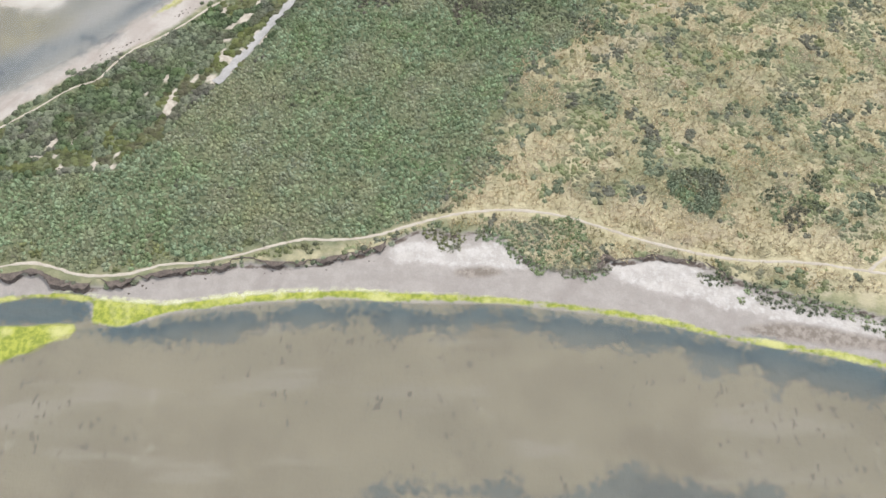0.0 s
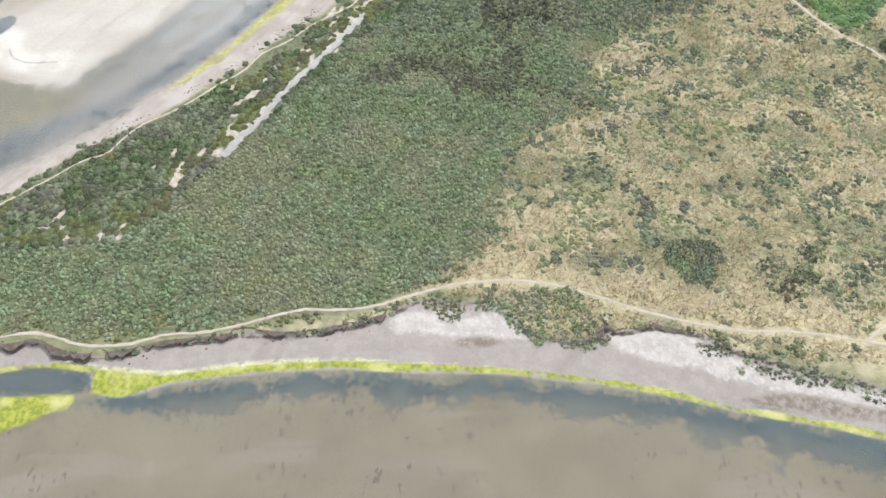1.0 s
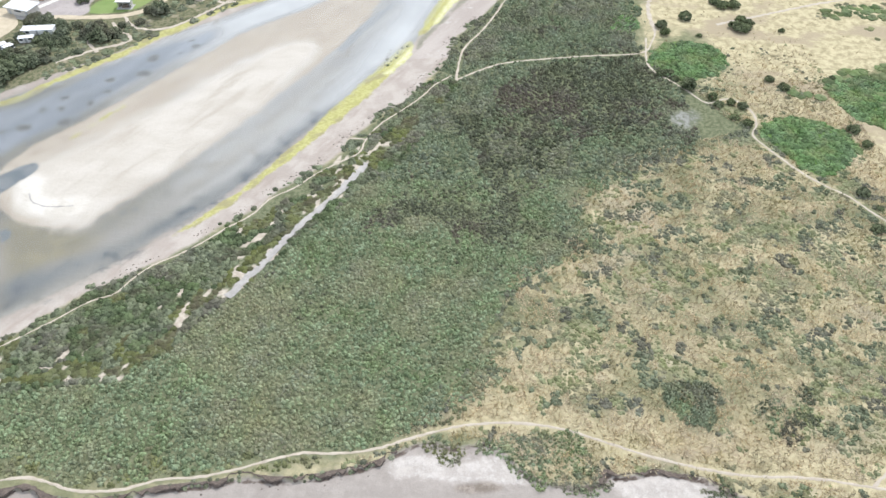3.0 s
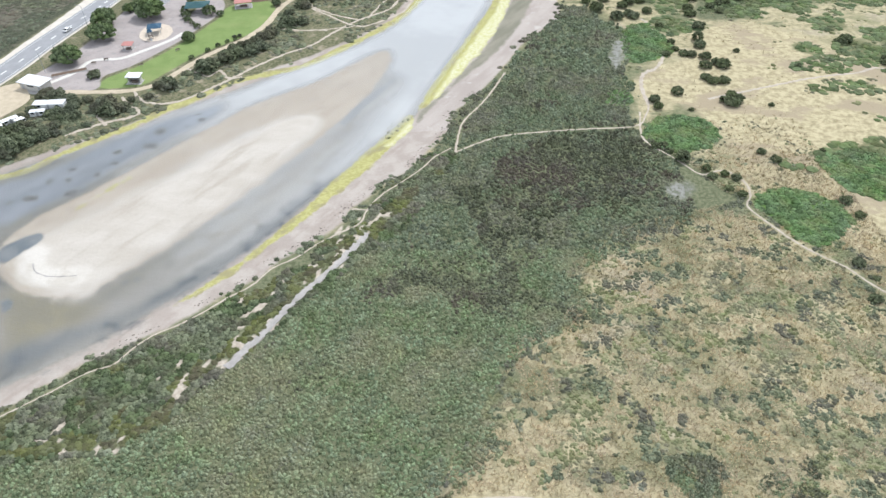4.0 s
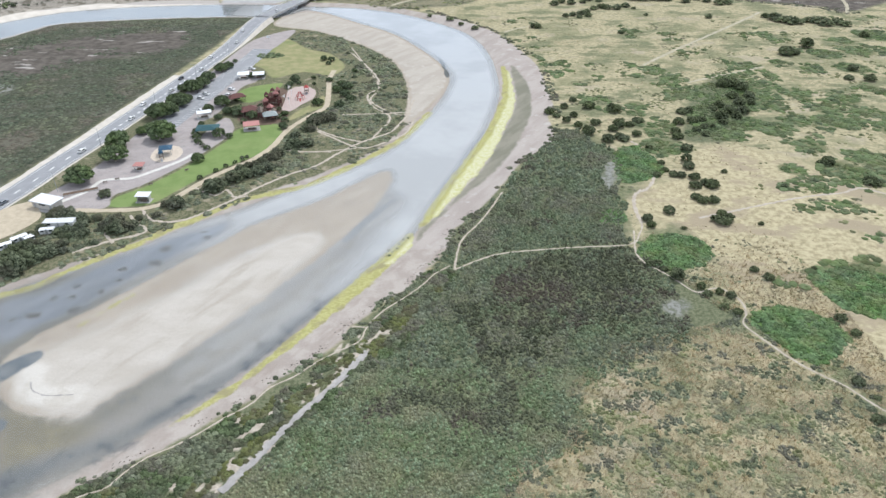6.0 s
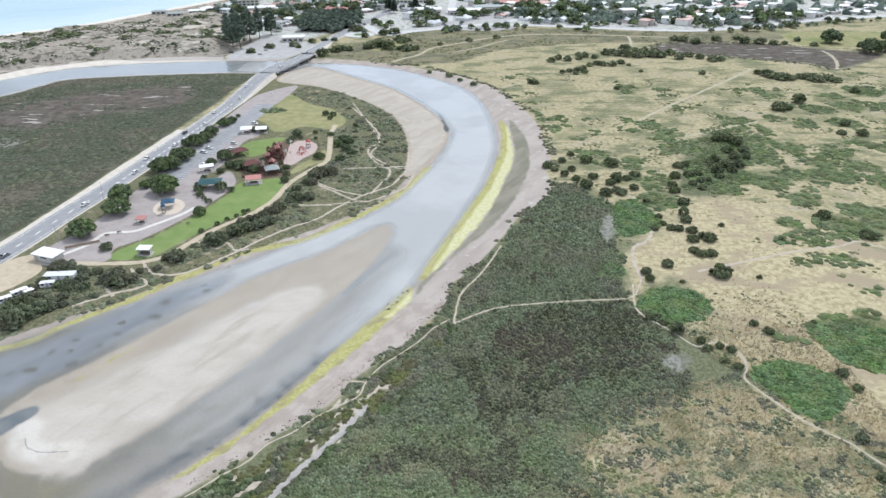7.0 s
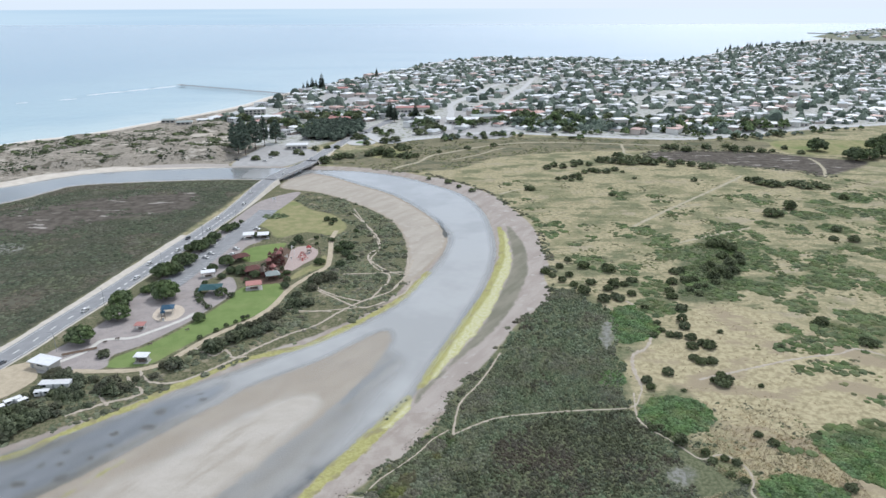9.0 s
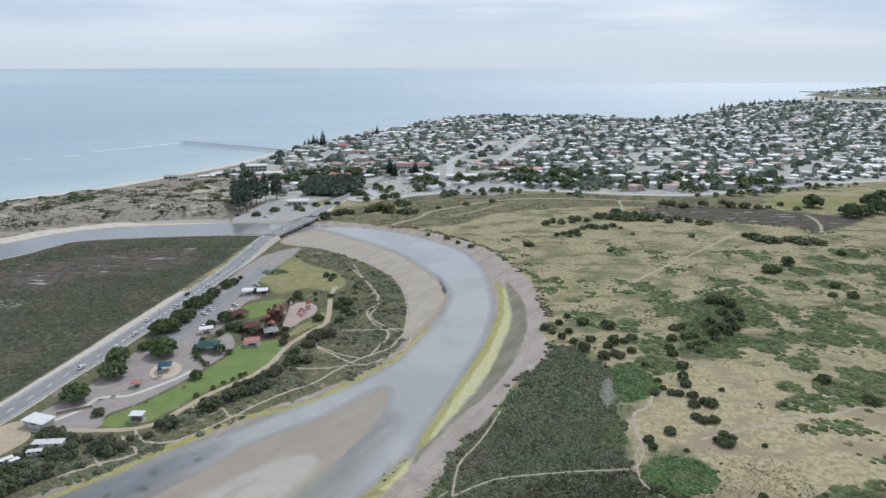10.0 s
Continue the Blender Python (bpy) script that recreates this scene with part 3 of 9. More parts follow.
FAR_BUSHES_B = [(225, 695, 4.4), (232, 691, 3.9), (240, 678, 3.9), (265, 692, 3.9), (286, 697, 3.5), (287, 679, 3.9), (300, 675, 4.3), (312, 673,
    3.8), (322, 673, 3.0), (340, 687, 3.0), (346, 665, 2.9), (186, 621, 5.2), (192, 620, 3.9), (202, 629, 4.0), (205, 612, 3.5), (216, 622, 3.2), (223,
    613, 3.9), (230, 603, 3.4), (238, 604, 3.1), (254, 550, 3.9), (256, 543, 3.8), (261, 538, 4.1), (267, 537, 3.4), (277, 542, 3.8), (282, 539, 3.8),
    (285, 531, 4.1), (295, 535, 3.8), (299, 530, 3.1), (250, 557, 2.8), (206, 556, 2.1)]
FAR_BUSHES_C = [(55, 709, 2.9), (49, 751, 2.6), (28, 694, 2.9), (39, 750, 2.2), (0, 675, 2.4), (7, 553, 2.3), (15, 539, 1.9), (25, 526, 2.2), (-9,
    566, 1.7), (-27, 655, 2.7), (-37, 655, 2.7), (-30, 649, 3.1), (-22, 655, 2.7), (-37, 688, 3.2), (-31, 695, 2.9), (12, 746, 2.6)]
BIG_TREES_EAST = [(368, 678, 5.9), (381, 633, 7.8), (397, 639, 8.7), (413, 647, 9.5), (426, 682, 10.0), (455, 710, 10.4), (381, 647, 5.2)]
PARK_TREES_A = [(-154, 271, 6.1), (-153, 310, 5.4), (-148, 294, 4.1), (-135, 319, 8.2), (-147, 325, 3.6), (-144, 329, 3.9), (-110, 292, 3.5), (-147,
    348, 6.2), (-143, 351, 4.1), (-142, 365, 5.9), (-139, 372, 3.7)]
PARK_TREES_B = [(-146, 350, 6.2), (-145, 362, 2.9), (-144, 369, 5.4), (-142, 375, 3.2), (-141, 389, 6.2), (-147, 390, 3.9), (-138, 397, 5.7), (-138,
    409, 5.6), (-135, 427, 5.4), (-132, 433, 4.6), (-131, 445, 2.2), (-114, 415, 3.5), (-108, 416, 3.3), (-118, 365, 5.1), (-123, 356, 4.1), (-112, 353,
    3.6), (-106, 352, 5.7), (-113, 374, 3.0), (-115, 345, 2.8), (-98, 347, 3.5)]
PARK_TREES_C = [(-86, 406, 4.0), (-88, 399, 2.5), (-83, 401, 2.0), (-76, 411, 1.8), (-74, 400, 1.6), (-66, 406, 2.9), (-67, 366, 4.0), (-82, 351,
    2.5), (-79, 332, 3.1), (-59, 387, 3.9), (-58, 399, 2.8), (-54, 393, 3.9), (-53, 423, 2.1), (-54, 380, 3.3), (-50, 373, 3.2), (-55, 363, 3.7), (-75,
    449, 2.5), (-70, 447, 2.5), (-71, 440, 2.2), (-59, 413, 1.2)]
BANK_SHRUBS_A = [(-61, 342, 3.0), (-57, 343, 3.0), (-64, 341, 2.8), (-65, 337, 2.8), (-65, 329, 3.4), (-68, 330, 2.7), (-71, 320, 2.6), (-71, 310,
    3.3), (-72, 306, 2.6), (-68, 309, 2.9), (-63, 310, 3.0), (-74, 299, 2.9), (-76, 295, 2.8), (-79, 294, 2.5), (-81, 290, 2.8), (-83, 286, 2.8), (-86,
    285, 2.4), (-89, 283, 2.4), (-91, 295, 1.2), (-89, 296, 1.2), (-89, 274, 3.4)]
BANK_SHRUBS_B = [(-106, 248, 4.0), (-110, 249, 2.7), (-121, 229, 3.5), (-118, 232, 2.9), (-125, 229, 2.6), (-147, 238, 3.6), (-143, 238, 2.7), (-138,
    236, 2.0), (-136, 236, 1.8), (-140, 225, 2.0), (-133, 226, 2.3), (-136, 224, 2.0), (-146, 208, 3.8), (-142, 210, 3.8), (-139, 212, 3.3), (-147, 201,
    3.7), (-152, 209, 3.2), (-147, 215, 2.5), (-95, 263, 4.2), (-93, 267, 3.2), (-89, 272, 4.3), (-85, 276, 3.6), (-80, 278, 3.7), (-77, 283, 3.7), (-117,
    238, 1.8), (-111, 240, 1.8)]
BANK_SHRUBS_C = [(-151, 239, 2.2), (-148, 240, 2.3), (-145, 239, 1.8), (-143, 238, 1.5), (-137, 236, 1.7), (-136, 231, 1.7), (-138, 229, 1.7), (-140,
    226, 1.8), (-141, 225, 1.5), (-146, 219, 2.1), (-148, 215, 2.3), (-150, 213, 2.0), (-153, 216, 1.6), (-151, 210, 1.9), (-153, 209, 1.9), (-140, 213,
    1.9), (-135, 214, 1.9), (-141, 213, 1.7), (-144, 206, 2.0), (-142, 209, 1.7), (-148, 201, 2.1), (-145, 202, 1.9), (-138, 258, 3.1)]
GREEN_PATCHES_A = [(102, 305, 9.4), (104, 362, 6.0), (104, 324, 5.5), (130, 377, 6.8), (190, 431, 7.6), (212, 439, 6.3), (227, 425, 7.5), (250, 457,
    10.2), (276, 487, 7.7), (275, 463, 10.3), (253, 426, 11.0), (198, 378, 7.8), (203, 354, 8.3), (220, 371, 8.6), (245, 385, 6.3), (154, 335, 10.1),
    (138, 320, 8.7), (132, 335, 7.9), (165, 327, 7.7), (172, 306, 7.9), (181, 338, 6.8)]
GREEN_PATCHES_B = [(202, 334, 9.0), (224, 349, 8.2), (192, 292, 8.1), (175, 278, 9.8), (185, 274, 6.7), (152, 280, 5.4), (143, 264, 2.8), (173, 386,
    8.8), (174, 363, 8.4), (157, 359, 8.3), (134, 194, 9.0), (145, 199, 7.7), (225, 326, 11.0), (259, 375, 12.4), (197, 275, 9.7), (301, 437, 14.0), (223,
    298, 10.3), (308, 504, 11.9)]
RIVER_PINES = [(-193, 672, 4.9), (-184, 664, 5.4), (-182, 694, 5.7), (-177, 712, 4.1), (-170, 731, 5.3), (-197, 700, 5.1)]
FAR_BUSHES_D = [(-157, 666, 4.3), (-170, 645, 3.2), (-137, 674, 3.8), (-131, 666, 2.2), (-104, 632, 5.2), (-94, 649, 4.2), (-89, 657, 3.8), (-109,
    630, 3.1), (-112, 699, 2.8), (-102, 699, 2.8), (-122, 690, 2.8), (-74, 717, 3.5), (-57, 729, 4.2), (-46, 735, 4.8), (-58, 670, 5.5), (-47, 659, 5.4),
    (-66, 662, 3.8), (-38, 698, 4.6), (-30, 654, 3.7), (-10, 806, 5.9), (-20, 776, 5.0), (15, 751, 4.3), (-83, 752, 3.7), (-83, 654, 3.2)]


# ---- arithmetic on outlines ----
def spline(points, every=2.0, closed=False):
    """A smooth line (Catmull-Rom) through points of the plan."""
    p = np.array(points, float)
    p = np.vstack([p[-1:], p, p[:2]]) if closed else np.vstack([2 * p[0] - p[1], p, 2 * p[-1] - p[-2]])
    made = []
    for a, b, c, d in zip(p[:-3], p[1:-2], p[2:-1], p[3:]):
        n = int(min(14, max(2, np.hypot(*(c - b)) / every)))
        t = np.linspace(0, 1, n, endpoint=False)[:, None]
        made.append(0.5 * (2 * b + (c - a) * t + (2 * a - 5 * b + 4 * c - d) * t ** 2 + (3 * b - a - 3 * c + d) * t ** 3))
    if not closed:
        made.append(p[-2:-1])
    return np.vstack(made)


def away(xy, line):
    """Distance of each place from a line of points."""
    best = np.full(len(xy), 1e9)
    for a, b in zip(line[:-1], line[1:]):
        ab = b - a
        t = np.clip(((xy - a) @ ab) / max(ab @ ab, 1e-9), 0, 1)
        best = np.minimum(best, ((xy - a - t[:, None] * ab) ** 2).sum(1))
    return np.sqrt(best)


def within(xy, ring):
    """Metres inside (positive) or outside (negative) of a closed outline, cut off 30 m away."""
    ring = np.vstack([ring, ring[:1]])
    made = np.full(len(xy), -30.0)
    low, high = ring.min(0) - 30, ring.max(0) + 30
    near = np.where(((xy > low) & (xy < high)).all(1))[0]
    if not len(near):
        return made
    q = xy[near]
    inside = np.zeros(len(q), bool)
    best = np.full(len(q), 1e9)
    for a, b in zip(ring[:-1], ring[1:]):
        ab = b - a
        t = np.clip(((q - a) @ ab) / max(ab @ ab, 1e-9), 0, 1)
        best = np.minimum(best, ((q - a - t[:, None] * ab) ** 2).sum(1))
        if a[1] != b[1]:
            inside ^= ((a[1] > q[:, 1]) != (b[1] > q[:, 1])) & (q[:, 0] < ab[0] * (q[:, 1] - a[1]) / ab[1] + a[0])
    made[near] = np.where(inside, 1, -1) * np.minimum(np.sqrt(best), 30.0)
    return made


def wavy(xy, size, seed):
    """Smooth value noise from 0 to 1 over the plan."""
    rs = np.random.RandomState(seed)
    table = rs.rand(256, 256)
    q = np.asarray(xy) / size + 1000.37
    i = np.floor(q).astype(int)
    f = q - i
    f = f * f * (3 - 2 * f)
    a, b = i[:, 0] % 256, i[:, 1] % 256
    c, d = (a + 1) % 256, (b + 1) % 256
    return (table[a, b] * (1 - f[:, 0]) + table[c, b] * f[:, 0]) * (1 - f[:, 1]) + (table[a, d] * (1 - f[:, 0]) + table[c, d] * f[:, 0]) * f[:, 1]


def ring(points):
    return spline(points, 4.0, True)


river_ring = spline(RIVER_SOUTH, 5.0)
river_ring = np.vstack([river_ring, spline(RIVER_NORTH, 5.0)])
inlet_ring = np.vstack([spline(INLET, 2.0), [(400, 20), (400, -600), (-500, -600), (-400, 40)]])
upland_ring = np.vstack([spline(UPLAND, 1.5), [(300, 0), (300, 900), (-150, 900), (-150, 60)]])
scrub_ring = np.vstack([[(-160, 60)], spline(UPLAND[:14], 1.5), spline(SCRUB_EDGE[2:], 4.0), spline(SCRUB_NORTH_EDGE, 5.0),
                        spline(BEACH_SOUTH_VEG[30::-1], 3.0)])
south_beach_ring = np.vstack([spline(RIVER_SOUTH[:27], 4.0), spline(BEACH_SOUTH_VEG[::-1], 4.0)])
west_marsh_ring = np.vstack([spline(RIVER_NORTH[:8], 6.0), spline(VERGE[::-1], 6.0), [(-700, 100), (-700, 420)]])
park_ring = np.vstack([spline(RIVER_NORTH[8:], 5.0), [(-240, 120), (-400, 60)], spline(ROAD[:10], 6.0)])
sea_ring = np.vstack([spline(COAST, 12.0), [(6000, 2600), (6000, 6000), (-6000, 6000), (-6000, 100)]])
town_ring = np.vstack([spline(MAIN_ROAD, 12.0), [(1400, 500), (4500, 1500)], spline(COAST[:10:-1], 14.0), [(-300, 870), (-222, 712), (-130, 706)]])
lawn_rings = [ring(r) for r in (LAWN_LONG, LAWN_MID, LAWN_TOP, LAWN_EAST, LAWN_TOWN, LAWN_ROUND)]
DRY = (2, 3, 4, 5)
reed_rings = [ring(r) for r in (REED_ONE, REED_TWO, REED_THREE, REED_FOUR, REED_FIVE)]
trails = {n: spline(p, 2.0) for n, p in dict(
    shore=TRAIL_SHORE, spur=TRAIL_SPUR, west=TRAIL_WEST, link=TRAIL_BEACHLINK, marsh=TRAIL_MARSH, north=TRAIL_NORTH,
    east=TRAIL_EAST, far=TRAIL_FAR, far_east=TRAIL_FAR_EAST, field=FIELD_TRACK, field_edge=FIELD_TRACK_B, field_c=FIELD_TRACK_C, field_d=FIELD_TRACK_D, field_e=FIELD_TRACK_E, field_f=FIELD_TRACK_F, field_g=FIELD_TRACK_G,
    dune=DUNE_TRACK, park_a=PARK_TRAIL_A, park_b=PARK_TRAIL_B, park_c=PARK_TRAIL_C, park_d=PARK_TRAIL_D, park_e=PARK_TRAIL_E, park_f=PARK_TRAIL_F, park_g=PARK_TRAIL_G, park_h=PARK_TRAIL_H, park_i=PARK_TRAIL_I, park_j=PARK_TRAIL_J, park_k=PARK_TRAIL_K).items()}
creek_line = spline(CREEK, 2.0)
road_line = spline(ROAD, 4.0)
TRAIL_WIDTH = dict(shore=0.6, spur=0.7, west=0.55, link=0.5, marsh=0.75, north=0.75, east=0.7, far=1.2, far_east=1.0, field=1.9, field_edge=2.6, field_c=1.6, field_d=2.2, field_e=1.6, field_f=2.4, field_g=1.6,
                   dune=3.0, park_a=1.0, park_b=0.9, park_c=1.0, park_d=0.9, park_e=0.8, park_f=1.1, park_g=1.0, park_h=0.9, park_i=0.8, park_j=0.9, park_k=0.8)


# ---- the lie of the land ----
def axis(stops):
    """Grid lines: from each stop on, lines at the step given, which grows towards the next."""
    made = [stops[0][0]]
    for (a, s), (b, e) in zip(stops[:-1], stops[1:]):
        while made[-1] < b:
            u = (made[-1] - a) / (b - a)
            made.append(made[-1] + s + (e - s) * u)
    return np.array(made)


GX = axis([(-4990, 300), (-1500, 40), (-500, 8), (-140, 2.0), (-100, 1.0), (60, 1.0), (130, 2.1), (500, 8), (1500, 40), (4990, 300)])
GY = axis([(-1500, 200), (-20, 4), (40, 0.7), (76, 0.7), (90, 1.9), (320, 2.6), (620, 5.0), (1200, 16), (2500, 40), (4990, 200)])
gx, gy = np.meshgrid(GX, GY)
places = np.stack([gx.ravel(), gy.ravel()], 1)
SD = {}
SD["river"] = within(places, river_ring)
SD["inlet"] = within(places, inlet_ring)
SD["upland"] = within(places, upland_ring)
SD["bar"] = np.maximum(within(places, ring(SANDBAR)), within(places, ring(POINT_BAR)))
SD["pale"] = within(places, ring(SANDBAR_PALE))
SD["point"] = within(places, ring(POINT_BAR))
SD["scrub"] = np.maximum.reduce([within(places, scrub_ring), within(places, west_marsh_ring)])
SD["band"] = within(places, ring(CREEK_BAND))
bare_line = spline(BARE_LINE, 2.0)
SD["bare"] = np.maximum(1.7 - away(places, creek_line), 0.8 - away(places, bare_line))
SD["shoal"] = within(places, ring(SHOAL))
SD["north"] = within(places, ring(WEED_NORTH))
SD["beach"] = within(places, south_beach_ring)
SD["algae"] = np.maximum(within(places, np.array(ALGAE_NEAR)), within(places, ring(ALGAE_PATCH)))
SD["straw"] = np.maximum(within(places, ring(PALE_GRASS)), within(places, ring(DRY_OPEN)))
SD["lawn"] = np.maximum.reduce([within(places, r) for i, r in enumerate(lawn_rings) if i not in DRY])
SD["dry_lawn"] = np.maximum.reduce([within(places, lawn_rings[i]) for i in DRY])
SD["reed"] = np.maximum.reduce([within(places, r) for r in reed_rings])
SD["paved"] = np.maximum.reduce([within(places, ring(r)) for r in (PARKING, PARKING_EDGE)])
SD["mud"] = np.maximum(within(places, ring(MUD_WEST)) + 6.0 + 8.0 * (places[:, 0] < -230), within(places, ring(MUD_EAST)))
SD["dune"] = within(places, ring(DUNE))
SD["sea"] = within(places, sea_ring)
SD["town"] = within(places, town_ring)
SD["park"] = within(places, park_ring)

wet = np.maximum(SD["river"], SD["inlet"])
near_inlet = (SD["inlet"] > -29) & (places[:, 1] < 80)
slope = np.where(near_inlet, 0.05, 0.10)
land = np.minimum(0.0, -1 - wet * slope)
cliff = np.clip(SD["upland"] / 0.7 + 0.1, 0, 1)
land = np.where(near_inlet, land * (1 - cliff), land)
bed = -1.0 - np.minimum.reduce([wet * 0.05, np.full(len(wet), 0.5), 0.04 + np.maximum(-SD["bar"], 0) * 0.05, 0.05 + np.maximum(-SD["shoal"], 0) * 0.02, 0.10 + np.maximum(-SD["north"], 0) * 0.03, np.where((places[:, 0] < -165) & (places[:, 1] > 420), 0.13, 9.0)])
core = np.maximum(SD["pale"], SD["point"] - 1.0)
rough = (wavy(places, 13.0, 9) - 0.5) * 0.05 + (wavy(places, 4.0, 10) - 0.5) * 0.03
bed = np.where(SD["bar"] > 0, np.where(core > -3, np.minimum(-1.0 + (core - 1.0) * 0.014 + rough, -0.82), -1.035 + rough * 0.5), bed)
GZ = np.where(wet > 0, bed, land)
GZ = GZ + np.where(wet < -2, 1, 0.15) * ((wavy(places, 3.0, 5) - 0.5) * 0.16 * (wet < -2) * np.clip((300 - places[:, 1]) / 80, 0, 1) + (wavy(places, 11.0, 6) - 0.5) * 0.2 * np.clip((560 - places[:, 1]) / 120, 0, 1))
hills = wavy(places, 26.0, 7) * 6 + wavy(places, 10.0, 8) * 2.4 + 1.0
GZ += hills * np.clip(SD["dune"] / 14, 0, 1)
GZ = np.where(SD["sea"] > 0, -1.0 - SD["sea"] * 0.06, np.where(SD["sea"] > -25, np.minimum(GZ, -1 - SD["sea"] * 0.06), GZ))
GZ -= 0.5 * np.clip((1.2 - away(places, creek_line)) / 0.8, 0, 1)
GZ = np.where((SD["algae"] > 0) & near_inlet, np.maximum(GZ, -0.985), GZ)
heights = GZ.reshape(gx.shape)


def ground_at(x, y):
    """Height of the ground under places of the plan."""
    x, y = np.atleast_1d(np.asarray(x, float)), np.atleast_1d(np.asarray(y, float))
    i = np.clip(np.searchsorted(GX, x) - 1, 0, len(GX) - 2)
    j = np.clip(np.searchsorted(GY, y) - 1, 0, len(GY) - 2)
    u, v = (x - GX[i]) / (GX[i + 1] - GX[i]), (y - GY[j]) / (GY[j + 1] - GY[j])
    return (heights[j, i] * (1 - u) + heights[j, i + 1] * u) * (1 - v) + (heights[j + 1, i] * (1 - u) + heights[j + 1, i + 1] * u) * v


def mesh_of(name, verts, faces, smooth=False):
    """A mesh from arrays of vertices and of triangles or quads."""
    verts, faces = np.asarray(verts, np.float32), np.asarray(faces, np.int32)
    me = bpy.data.meshes.new(name)
    n, k = faces.shape
    me.vertices.add(len(verts))
    me.vertices.foreach_set("co", verts.ravel())
    me.loops.add(n * k)
    me.loops.foreach_set("vertex_index", faces.ravel())
    me.polygons.add(n)
    me.polygons.foreach_set("loop_start", np.arange(0, n * k, k, dtype=np.int32))
    me.polygons.foreach_set("use_smooth", np.full(n, smooth))
    me.update(calc_edges=True)
    return me


def put(ob_name, me, material, label="", category="", kind="", group="", smooth=None):
    me.materials.append(material)
    return tagged(new(ob_name, me), label, category, group, kind)


def part(name, bm, material, parent, label=""):
    """Links a bmesh as one mesh object under a thing or a part."""
    me = bpy.data.meshes.new(name)
    bm.to_mesh(me)
    bm.free()
    me.materials.append(material)
    ob = new(name, me)
    ob.parent = parent
    return tagged(ob, label)


# ---- materials ----
def blank(name):
    m = bpy.data.materials.new(name)
    m.use_nodes = True
    t = m.node_tree
    t.nodes.clear()
    bsdf = t.nodes.new("ShaderNodeBsdfPrincipled")
    out = t.nodes.new("ShaderNodeOutputMaterial")
    t.links.new(bsdf.outputs[0], out.inputs[0])
    coords = t.nodes.new("ShaderNodeTexCoord").outputs["Object"]
    return m, t, bsdf, coords


def bumped(t, bsdf, height_socket, depth, strength=1.0):
    b = node(t, "ShaderNodeBump", Height=height_socket, Distance=depth, Strength=strength)
    t.links.new(b.outputs[0], bsdf.inputs["Normal"])


def surface(name, colour, other, scale=1.0, rough=0.85, fine=8.0, bump=0.02, metal=0.0, by_thing=0.0, spec=0.3):
    """A worn surface of two tones, broken up at two scales."""
    m, t, bsdf, co = blank(name)
    n1, n2 = grain(t, co, scale, 5.0), grain(t, co, scale * fine, 3.0)
    mix = maths(t, "ADD", maths(t, "MULTIPLY", n1, 0.6), maths(t, "MULTIPLY", n2, 0.4))
    col = blend(t, step(t, mix, 0.36, 0.64), colour, other)
    if by_thing:
        r = t.nodes.new("ShaderNodeObjectInfo").outputs["Random"]
        hsv = node(t, "ShaderNodeHueSaturation", Color=col, Value=maths(t, "ADD", maths(t, "MULTIPLY", r, by_thing), 1 - by_thing / 2))
        col = hsv.outputs[0]
    t.links.new(col, bsdf.inputs["Base Color"])
    bsdf.inputs["Roughness"].default_value, bsdf.inputs["Metallic"].default_value = rough, metal
    bsdf.inputs["Specular IOR Level"].default_value = spec
    if bump:
        bumped(t, bsdf, n2, bump)
    return m


def choice(name, colours, rough=0.6, grime=0.25, scale=1.5, spec=0.4, metal=0.0):
    """Paint whose colour differs from thing to thing."""
    m, t, bsdf, co = blank(name)
    ramp = t.nodes.new("ShaderNodeValToRGB")
    ramp.color_ramp.interpolation = "CONSTANT"
    while len(ramp.color_ramp.elements) < len(colours):
        ramp.color_ramp.elements.new(0.5)
    for i, c in enumerate(colours):
        e = ramp.color_ramp.elements[i]
        e.position, e.color = i / len(colours), (*c, 1)
    t.links.new(t.nodes.new("ShaderNodeObjectInfo").outputs["Random"], ramp.inputs[0])
    n = grain(t, co, scale, 4.0)
    col = blend(t, maths(t, "MULTIPLY", step(t, n, 0.4, 0.7), grime), ramp.outputs[0], (0.25, 0.24, 0.22))
    t.links.new(col, bsdf.inputs["Base Color"])
    bsdf.inputs["Roughness"].default_value, bsdf.inputs["Specular IOR Level"].default_value = rough, spec
    bsdf.inputs["Metallic"].default_value = metal
    return m


